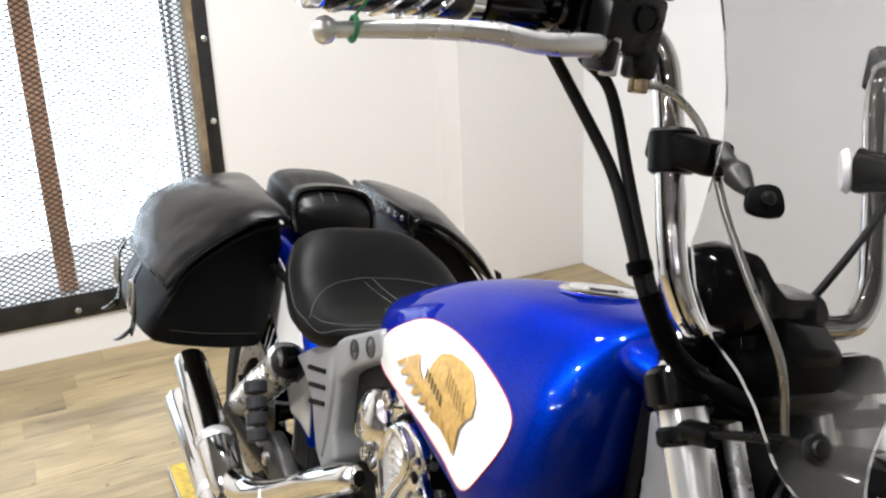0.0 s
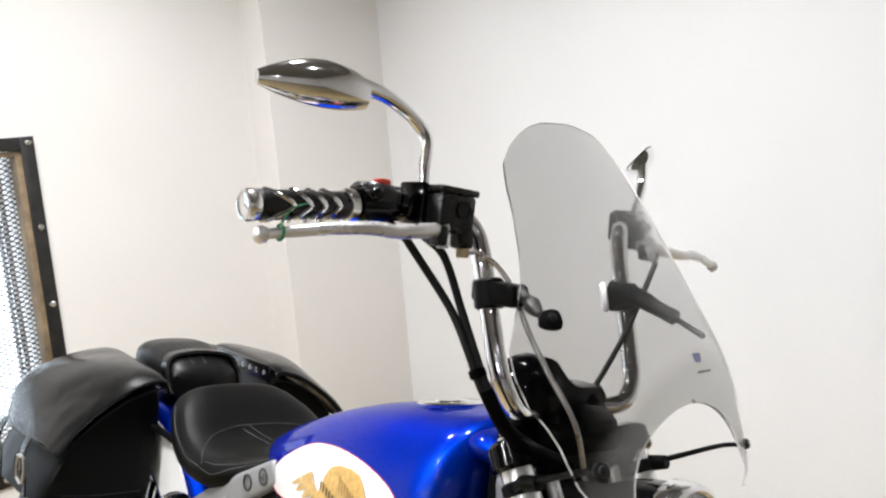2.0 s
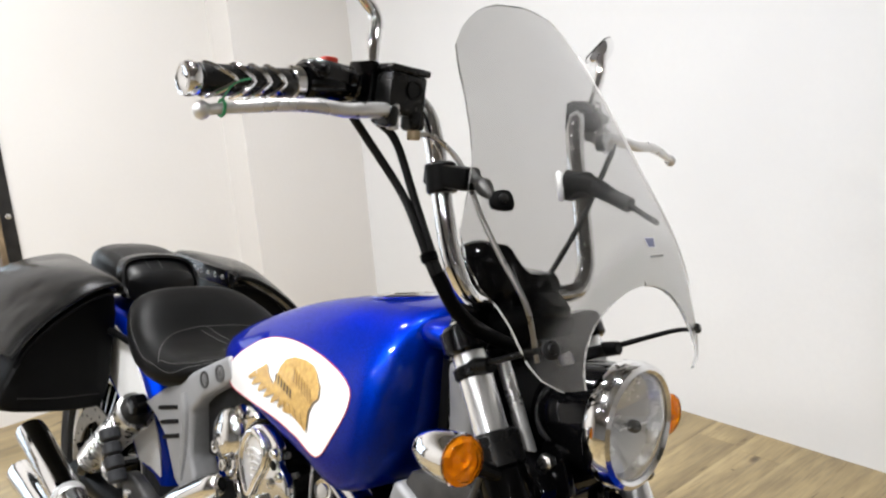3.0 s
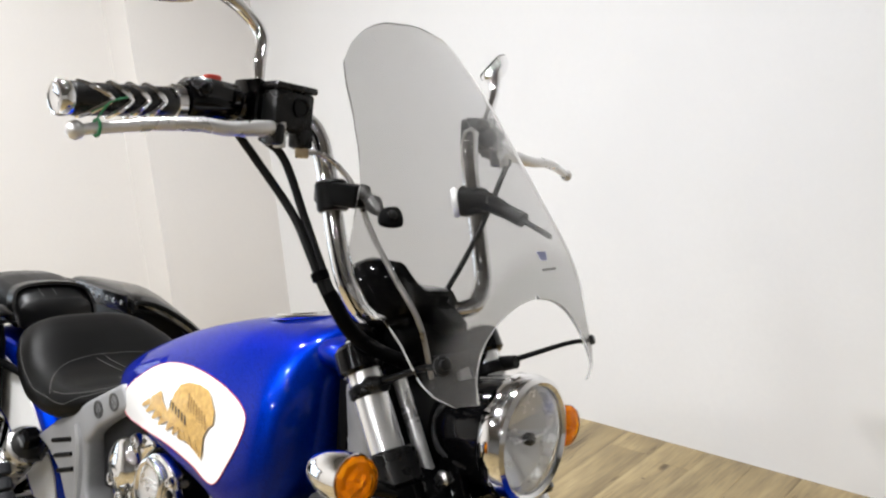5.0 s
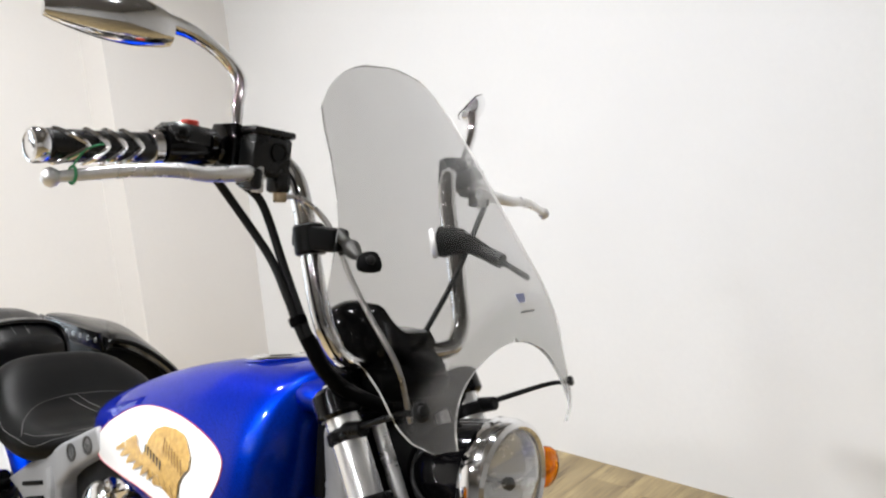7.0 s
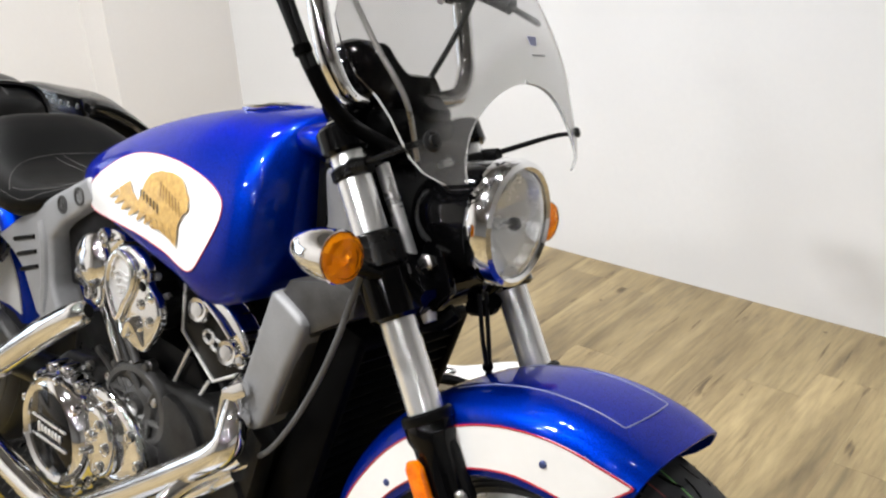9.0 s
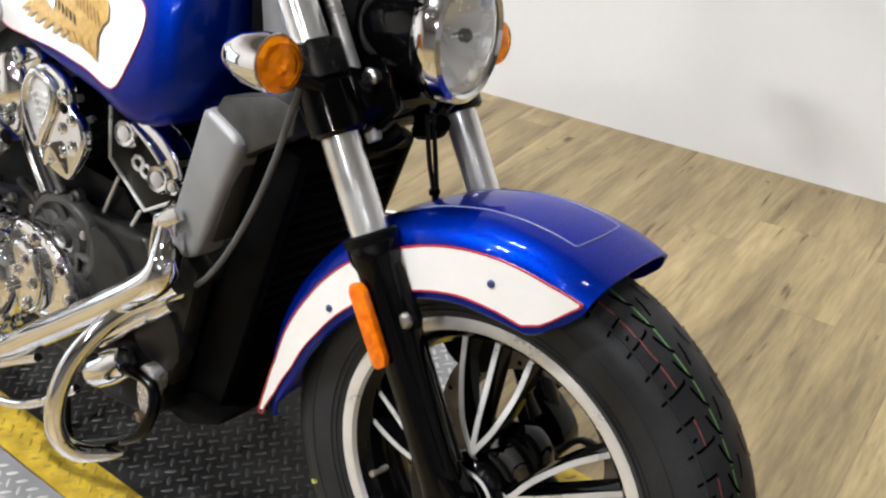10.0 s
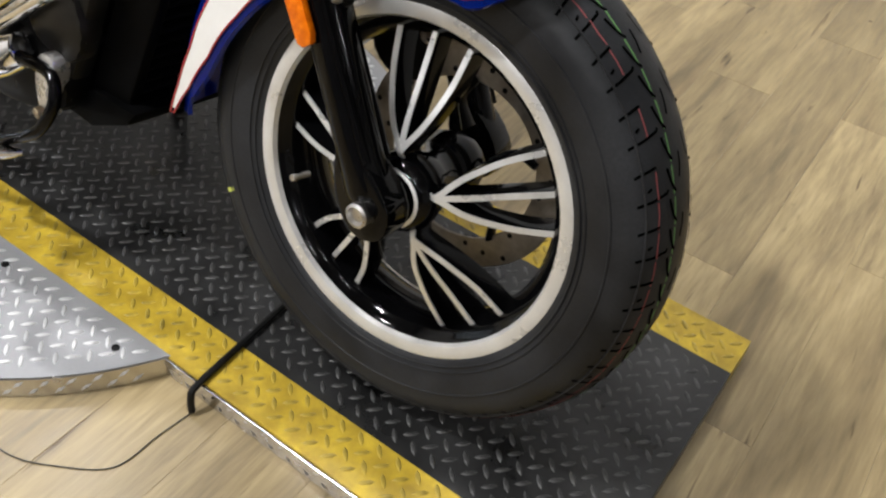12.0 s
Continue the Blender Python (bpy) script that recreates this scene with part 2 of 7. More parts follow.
def plank_material():
    m = material("weathered_vinyl_planks", (0.4, 0.3, 0.2), 0.42)
    n, l, b = wire(m)
    tc, info = n.new("ShaderNodeTexCoord"), n.new("ShaderNodeObjectInfo")
    island = n.new("ShaderNodeNewGeometry")
    add = n.new("ShaderNodeMath")
    l.new(info.outputs["Random"], add.inputs[0])
    l.new(island.outputs["Random Per Island"], add.inputs[1])
    shift = n.new("ShaderNodeVectorMath")
    shift.operation = "MULTIPLY_ADD"
    comb = n.new("ShaderNodeCombineXYZ")
    for s in (0, 1, 2):
        l.new(add.outputs[0], comb.inputs[s])
    geo = n.new("ShaderNodeNewGeometry")
    shift.inputs[1].default_value = (37, 53, 71)
    l.new(comb.outputs[0], shift.inputs[0])
    l.new(geo.outputs["Position"], shift.inputs[2])
    mp = n.new("ShaderNodeMapping")
    mp.inputs["Scale"].default_value = (1.0, 0.10, 1.0)
    l.new(shift.outputs[0], mp.inputs[0])
    streak = noise_node(m, mp.outputs[0], 13, 6, 0.6, 0.6)
    fine = noise_node(m, mp.outputs[0], 95, 4, 0.6)
    mp2 = n.new("ShaderNodeMapping")
    mp2.inputs["Scale"].default_value = (1.0, 0.5, 1.0)
    l.new(shift.outputs[0], mp2.inputs[0])
    patch = noise_node(m, mp2.outputs[0], 3.5, 3)
    base = ramp(m, streak, (0.30, (0.11, 0.082, 0.045)), (0.43, (0.235, 0.182, 0.100)), (0.57, (0.35, 0.278, 0.152)), (0.72, (0.48, 0.392, 0.230)))
    grey = ramp(m, fine, (0.3, (0.18, 0.143, 0.080)), (0.7, (0.36, 0.290, 0.163)))
    c = blend(m, spread(m, patch, 0.1, 0.75), base, grey)
    vo = n.new("ShaderNodeTexVoronoi")
    vo.inputs["Scale"].default_value = 5.0
    l.new(mp2.outputs[0], vo.inputs["Vector"])
    knots = ramp(m, vo.outputs["Distance"], (0.03, (0.28, 0.24, 0.2)), (0.085, (1, 1, 1)))
    c = blend(m, 1.0, c, knots, "MULTIPLY")
    mp3 = n.new("ShaderNodeMapping")
    mp3.inputs["Scale"].default_value = (1.0, 0.10, 1.0)
    l.new(shift.outputs[0], mp3.inputs[0])
    cracks = ramp(m, noise_node(m, mp3.outputs[0], 42, 3, 0.5, 0.8), (0.27, (0.34, 0.29, 0.24)), (0.35, (1, 1, 1)))
    c = blend(m, 1.0, c, cracks, "MULTIPLY")
    c = blend(m, 1.0, c, ramp(m, fine, (0.32, (0.90, 0.89, 0.87)), (0.62, (1.04, 1.04, 1.03))), "MULTIPLY")
    c = blend(m, 1.0, c, ramp(m, patch, (0.34, (0.70, 0.68, 0.65)), (0.66, (1.10, 1.08, 1.05))), "MULTIPLY")
    spots = n.new("ShaderNodeTexVoronoi")
    spots.inputs["Scale"].default_value = 9.0
    l.new(shift.outputs[0], spots.inputs["Vector"])
    c = blend(m, 0.8, c, ramp(m, spots.outputs["Distance"], (0.03, (0.22, 0.18, 0.14)), (0.07, (1, 1, 1))), "MULTIPLY")
    tone = ramp(m, add.outputs[0], (0.0, (0.88, 0.86, 0.82)), (1.0, (1.08, 1.05, 1.0)))
    put(m, "Base Color", blend(m, 1.0, c, tone, "MULTIPLY"))
    put(m, "Roughness", spread(m, fine, 0.28, 0.44))
    bump(m, fine, 0.14, 0.0008)
    return m


PLANK = plank_material()
PLATEBLACK = worn("black_tread_plate", (0.006, 0.006, 0.006), (0.030, 0.0297, 0.0293), 0.34, 0.0, scale=9, grain=130, bumpy=0.12, rough_swing=0.12, depth=0.0008, spec=0.45)
PLATEYELLOW = worn("worn_yellow_paint", (0.30, 0.20, 0.018), (0.66, 0.46, 0.03), 0.42, scale=22, grain=110, bumpy=0.15, depth=0.001)
BARYELLOW = worn("scuffed_yellow_bar", (0.17, 0.125, 0.022), (0.62, 0.44, 0.05), 0.4, scale=34, grain=160, bumpy=0.15, depth=0.001)
SKIRTSTEEL = worn("polished_tread_plate", (0.52, 0.51, 0.50), (0.66, 0.65, 0.64), 0.22, 1.0, scale=16, grain=200, bumpy=0.05, rough_swing=0.08, depth=0.0005)
BARSTEEL = worn("bright_tread_bar", (0.50, 0.50, 0.505), (0.72, 0.72, 0.72), 0.34, 0.5, scale=40, grain=200, bumpy=0.05, depth=0.0005)
PLATESTEEL = worn("bare_tread_plate", (0.23, 0.23, 0.236), (0.31, 0.31, 0.317), 0.46, 0.3, scale=10, grain=150, bumpy=0.1, depth=0.0008)


# ---- mesh helpers ----
def part(name, bm, mat, parent=None, label="", smooth=40):
    """Links a bmesh as one mesh object."""
    bmesh.ops.recalc_face_normals(bm, faces=bm.faces)
    data = bpy.data.meshes.new(name)
    for f in bm.faces:
        f.smooth = smooth > 0
    if smooth > 0:
        for e in bm.edges:
            if len(e.link_faces) == 2 and e.calc_face_angle(0) > radians(smooth):
                e.smooth = False
    bm.to_mesh(data)
    bm.free()
    data.materials.append(mat)
    ob = new(name, data)
    ob.parent = parent
    return tagged(ob, label)


def empty(name, m=None, parent=None):
    ob = new(name)
    ob.empty_display_size = 0.1
    if m:
        ob.matrix_world = m
    ob.parent = parent
    return ob


def curve_points(pts, steps=6, closed=False):
    """A smooth line through the given points."""
    P = [Vector(p) for p in pts]
    n, out = len(P), []
    last = n if closed else n - 1
    for i in range(last):
        a = P[(i - 1) % n] if closed or i > 0 else P[0] * 2 - P[1]
        b, c = P[i], P[(i + 1) % n]
        d = P[(i + 2) % n] if closed or i + 2 < n else P[-1] * 2 - P[-2]
        for k in range(steps):
            t = k / steps
            out.append(0.5 * ((2 * b) + (c - a) * t + (2 * a - 5 * b + 4 * c - d) * t * t + (3 * b - a - 3 * c + d) * t ** 3))
    if not closed:
        out.append(P[-1])
    return out


def rings(bm, loops, closed_ring=True, cap=True, closed=False):
    """Joins loops of points into a skin."""
    vs = [[bm.verts.new(p) for p in lp] for lp in loops]
    n = len(vs[0])
    pairs = list(zip(vs, vs[1:])) + ([(vs[-1], vs[0])] if closed else [])
    for a, b in pairs:
        for i in range(n if closed_ring else n - 1):
            j = (i + 1) % n
            bm.faces.new((a[i], a[j], b[j], b[i]))
    if cap and closed_ring and not closed:
        bm.faces.new(vs[0][::-1])
        bm.faces.new(vs[-1])
    return vs


def tube(pts, radius, segs=12, steps=6, closed=False, bm=None, smooth_path=True, flat=1.0):
    """A round bar along a smooth line; radius may be a list, one for each given point."""
    bm = bm or bmesh.new()
    P = curve_points(pts, steps, closed) if smooth_path else [Vector(p) for p in pts]
    n = len(P)
    rad = radius if isinstance(radius, (list, tuple)) else [radius] * len(pts)
    loops, up = [], None
    for i, p in enumerate(P):
        t = (P[(i + 1) % n] if closed or i + 1 < n else p) - (P[i - 1] if closed or i > 0 else p)
        t.normalize()
        if up is None:
            up = Vector((0, 0, 1)) if abs(t.z) < 0.8 else Vector((1, 0, 0))
        u = (up - t * up.dot(t)).normalized()
        up = u
        v = t.cross(u)
        k = i / (steps if smooth_path else 1)
        i0 = min(int(k), len(rad) - 1)
        i1 = (i0 + 1) % len(rad) if closed else min(i0 + 1, len(rad) - 1)
        r = rad[i0] + (rad[i1] - rad[i0]) * (k - i0)
        loops.append([p + (u * math.cos(a) * flat + v * math.sin(a)) * r for a in (2 * math.pi * j / segs for j in range(segs))])
    rings(bm, loops, closed=closed)
    return bm


def lathe(profile, m=None, segs=32, bm=None, cap=True, closed=False):
    """Turns (radius, height) pairs about the z axis of the pose m."""
    bm = bm or bmesh.new()
    m = m or Matrix()
    loops = [[m @ Vector((max(r, 1e-5) * math.cos(a), max(r, 1e-5) * math.sin(a), h)) for a in (2 * math.pi * j / segs for j in range(segs))] for r, h in profile]
    rings(bm, loops, cap=cap, closed=closed)
    return bm


def along(a, b):
    """A pose at a whose z axis points to b."""
    a, b = Vector(a), Vector(b)
    return Matrix.Translation(a) @ (b - a).to_track_quat("Z", "Y").to_matrix().to_4x4()


def rod(a, b, r0, r1=None, segs=14, bm=None, edge=0.0):
    """A straight round bar with softened ends."""
    r1 = r0 if r1 is None else r1
    h = (Vector(b) - Vector(a)).length
    e = edge or min(r0, r1) * 0.15
    return lathe([(r0 - e, 0), (r0, e), (r1, h - e), (r1 - e, h)], along(a, b), segs, bm)


def block(size, m=None, bevel=0.004, bm=None, segs=2, taper=1.0):
    """A box with softened edges; taper shrinks its top."""
    own = bmesh.new()
    bmesh.ops.create_cube(own, size=1)
    for v in own.verts:
        k = taper if v.co.z > 0 else 1
        v.co = Vector((v.co.x * size[0] * k, v.co.y * size[1] * k, v.co.z * size[2]))
    if bevel:
        bmesh.ops.bevel(own, geom=own.edges[:], offset=bevel, segments=segs, affect="EDGES", profile=0.5)
    if m:
        own.transform(m)
    if bm is None:
        return own
    tmp = bpy.data.meshes.new("tmp")
    own.to_mesh(tmp)
    own.free()
    bm.from_mesh(tmp)
    bpy.data.meshes.remove(tmp)
    return bm


def prism(poly, y0, y1, bevel=0.004, segs=2, axis="y"):
    """A flat outline in (x, z), thick from y0 to y1, with softened edges."""
    bm = bmesh.new()
    place = {"y": lambda a, b, c: (a, c, b), "x": lambda a, b, c: (c, a, b), "z": lambda a, b, c: (a, b, c)}[axis]
    f = bm.faces.new([bm.verts.new(place(a, b, y0)) for a, b in poly])
    ext = bmesh.ops.extrude_face_region(bm, geom=[f])
    d = Vector(place(0, 0, y1)) - Vector(place(0, 0, y0))
    bmesh.ops.translate(bm, vec=d, verts=[v for v in ext["geom"] if isinstance(v, bmesh.types.BMVert)])
    bmesh.ops.recalc_face_normals(bm, faces=bm.faces)
    if bevel:
        bmesh.ops.bevel(bm, geom=bm.edges[:], offset=bevel, segments=segs, affect="EDGES", profile=0.6)
    return bm


def soft_outline(poly, steps=4):
    return [(p.x, p.y) for p in curve_points([(a, b, 0) for a, b in poly], steps, True)]


def interp(x, xs, ys):
    return float(np.interp(x, xs, ys))


def mirrored(ob, name=None):
    """The same part on the other side of the middle plane."""
    data = ob.data.copy()
    data.transform(Matrix.Diagonal((1, -1, 1, 1)))
    data.flip_normals()
    o = new(name or ob.name.split(".")[0], data)
    o.parent = ob.parent
    if "label" in ob:
        o["label"] = ob["label"]
    return o


# ---- the room ----
def wall_block(name, x0, x1, y0, y1, z0, z1, mat, label, category="wall", skew=0.0):
    ob = part(name, block((x1 - x0, y1 - y0, z1 - z0), pose((x0 + x1) / 2, (y0 + y1) / 2, (z0 + z1) / 2, 0, 0, skew), 0), mat, smooth=0)
    return tagged(ob, label, category, kind="structure")


WY0, WY1, WZ0, WZ1 = -1.50, 0.291, 0.195, 1.367      # the window's opening in the west wall
STEP = 1.26                                          # where the west wall steps forward
west = bmesh.new()
for a0, a1, c0, c1 in ((SOUTH, WY0, FLOOR, TOP), (WY1, STEP, FLOOR, TOP), (WY0, WY1, FLOOR, WZ0 - 0.075), (WY0, WY1, WZ1, TOP)):
    block((0.30, a1 - a0, c1 - c0), pose(WIN - 0.15, (a0 + a1) / 2, (c0 + c1) / 2), 0, west)
tagged(part("wall_west", west, WALL, smooth=0), "cream painted wall with a steel-framed window opening", "wall", kind="structure")
wall_block("wall_west_pier", WIN - 0.20, WEST - 0.004, STEP, NORTH + 0.1, FLOOR, TOP, WALLPIER, "tan painted wall strip beside the corner")
wall_block("wall_north", WEST - 0.30, EAST + 0.2, NORTH - 0.060, NORTH + 0.140, FLOOR - 0.05, TOP, WALLN, "plain white painted wall behind the motorcycle", skew=-1.60)
wall_block("wall_east", EAST, EAST + 0.2, SOUTH, NORTH, FLOOR, TOP, WALLN, "plain white painted wall")
wall_block("wall_south", WEST - 0.30, EAST + 0.2, SOUTH - 0.2, SOUTH, FLOOR, TOP, GREYWALL, "plain grey painted wall")
tagged(wall_block("ceiling", WEST - 0.30, EAST + 0.2, SOUTH - 0.2, NORTH + 0.2, TOP, TOP + 0.15, CEIL, "plain dark grey painted ceiling", "ceiling"))
floor = wall_block("floor", WEST - 0.30, EAST + 0.2, SOUTH - 0.2, NORTH + 0.2, FLOOR - 0.12, FLOOR - 0.004, RAWWOOD, "weathered wood-look plank floor", "floor")

for lx, ly, watts in CEILING_LAMPS:
    fix = tagged(empty("ceiling_light", pose(lx, ly, TOP)), "small round white ceiling spotlight", "ceiling light", "ceiling downlights")
    part("housing", lathe([(0.045, 0.0), (0.055, -0.01), (0.055, -0.075), (0.050, -0.08), (0.045, -0.06), (0.01, -0.06)]), PALEFRAME, fix)

# ---- the window with its steel mesh ----
window = tagged(empty("window_1", pose(WIN, (WY0 + WY1) / 2, WZ0)), "window behind a black steel frame with expanded mesh", "window", kind="structure")
window_at = window.matrix_world.inverted()


def wpart(name, bm, mat, label="", smooth=40):
    bm.transform(window_at)
    return part(name, bm, mat, window, label, smooth)


FW, BH = 0.049, 0.09
fy0, fy1, fz0, fz1 = WY0 - FW, WY1 + FW - 0.007, WZ0 - BH, WZ1 + FW
for nm, sy, sz, cy, cz in (("frame_bar", FW, fz1 - fz0, fy1 - FW / 2, (fz0 + fz1) / 2), ("frame_bar", FW, fz1 - fz0, fy0 + FW / 2, (fz0 + fz1) / 2),
                           ("frame_bar", fy1 - fy0 - 2 * FW, BH, (fy0 + fy1) / 2, fz0 + BH / 2), ("frame_bar", fy1 - fy0 - 2 * FW, FW, (fy0 + fy1) / 2, fz1 - FW / 2)):
    wpart(nm, block((0.010, sy, sz), pose(WIN + 0.006, cy, cz), 0.0015), BLACKSTEEL)
bolts = [(fy1 - 0.022, z) for z in (0.156, 0.462, 0.769, 1.070, fz1 - 0.022)] + [(y, fz1 - 0.022) for y in (-0.05, -0.40, -0.75, -1.1)] + [(y, fz0 + 0.030) for y in (0.05, -0.264, -0.60, -0.97)]
for by, bz in bolts:
    wpart("bolt", lathe([(0.011, 0), (0.011, 0.004), (0.006, 0.008), (0.001, 0.0085)], pose(WIN + 0.011, by, bz, 0, 90, 0), 12), STEEL)
# timber lining of the opening
for nm, sy, sz, cy, cz in (("wood_lining", 0.030, WZ1 - WZ0, WY1 - 0.015, (WZ0 + WZ1) / 2), ("wood_lining", 0.030, WZ1 - WZ0, WY0 + 0.015, (WZ0 + WZ1) / 2),
                           ("wood_lining", WY1 - WY0 - 0.05, 0.02, (WY0 + WY1) / 2, WZ1 - 0.012)):
    wpart(nm, block((0.088, sy, sz), pose(WIN - 0.046, cy, cz), 0.003), RAWWOOD, "rough weathered timber lining")
wpart("window_sill", block((0.24, WY1 - WY0 - 0.05, 0.03), pose(WIN - 0.16, (WY0 + WY1) / 2, WZ0 - 0.060), 0.004), PALEFRAME, "pale painted deep window sill")
wpart("mullion", block((0.07, 0.066, WZ1 - WZ0 + 0.03), pose(WIN - 0.20, -0.272, (WZ0 + WZ1) / 2 - 0.02), 0.004), ORANGEWOOD, "red-brown timber mullion")
for cy in (WY1 - 0.070, WY1 - 0.046, -1.25):
    wpart("window_frame", block((0.05, 0.012, WZ1 - WZ0 + 0.03), pose(WIN - 0.24, cy, (WZ0 + WZ1) / 2 - 0.02), 0.003), PALEFRAME)
pane = wpart("pane", block((0.006, WY1 - WY0, WZ1 - WZ0 + 0.05), pose(WIN - 0.255, (WY0 + WY1) / 2, (WZ0 + WZ1) / 2 - 0.025), 0), CLEAR, "clear glass pane", 0)
pane.visible_shadow = False
net = bmesh.new()
DW, DH, HALF = 0.034, 0.020, 0.0023
ny, nz = (WY1 - WY0 - 0.03), (WZ1 - WZ0 + 0.035)
slope = DH / DW
for sgn in (1, -1):
    k = -nz / slope
    while k < ny:
        y_a, y_b = max(0.0, k), min(ny, k + nz / slope)
        if y_b - y_a > 0.01:
            za, zb = (y_a - k) * slope, (y_b - k) * slope
            if sgn < 0:
                za, zb = nz - za, nz - zb
            p, q = Vector((WIN - 0.086 + sgn * 0.0012, WY0 + 0.015 + y_a, WZ0 - 0.045 + za)), Vector((WIN - 0.086 + sgn * 0.0012, WY0 + 0.015 + y_b, WZ0 - 0.045 + zb))
            tube([p, q], HALF, 4, 1, bm=net, smooth_path=False)
        k += DW
wpart("mesh_screen", net, MESHWIRE, "black expanded steel mesh", 0)

backdrop_mat = bpy.data.materials.new("bright_sky_outside")
backdrop_mat.use_nodes = True
bn = backdrop_mat.node_tree
bn.nodes.remove(bn.nodes["Principled BSDF"])
em = bn.nodes.new("ShaderNodeEmission")
em.inputs[0].default_value, em.inputs[1].default_value = (0.93, 0.96, 1.0, 1), 1.7
bn.links.new(em.outputs[0], bn.nodes["Material Output"].inputs[0])
tagged(part("backdrop", block((0.02, 6.0, 4.0), pose(WIN - 1.6, -0.6, 1.2), 0), backdrop_mat, smooth=0), "bright overcast daylight outside the window", "backdrop", kind="structure")

# ---- the motorcycle ----
BIKE = tagged(empty("motorcycle", pose(0, 0, 0, -LEAN, 0, 0)), "blue and cream cruiser motorcycle with windscreen, leaning on its stand", "motorcycle")


def bike(name, bm, mat, parent=None, label="", smooth=40):
    return part(name, bm, mat, parent or BIKE, label, smooth)


RAKE = 0.565


def fork_x(z):
    return -0.158 - RAKE * (z - 0.615)


def on_fork(y, z, ahead=0.0):
    """A point at height z on the fork's line, moved ahead of it."""
    return Vector((fork_x(z) + ahead, y, z))


# -- wheels --
def tyre_mesh(radius, half_width, crown, c):
    bm = bmesh.new()
    prof = []
    for i in range(17):
        a = math.pi * (i / 16)
        y = -math.cos(a) * half_width
        r = radius - crown + math.sin(a) ** 0.75 * crown
        prof.append((r, y))
    prof = [(radius - crown - 0.048, -half_width * 0.74), (radius - crown - 0.044, -half_width * 0.84), (radius - crown - 0.022, -half_width * 0.96)] + prof + [(radius - crown - 0.022, half_width * 0.96), (radius - crown - 0.044, half_width * 0.84), (radius - crown - 0.048, half_width * 0.74)]
    loops = []
    for k in range(72):
        t = 2 * math.pi * k / 72
        loops.append([(c[0] + r * math.cos(t), c[1] + y, c[2] + r * math.sin(t)) for r, y in prof])
    rings(bm, loops, closed=True)
    return bm


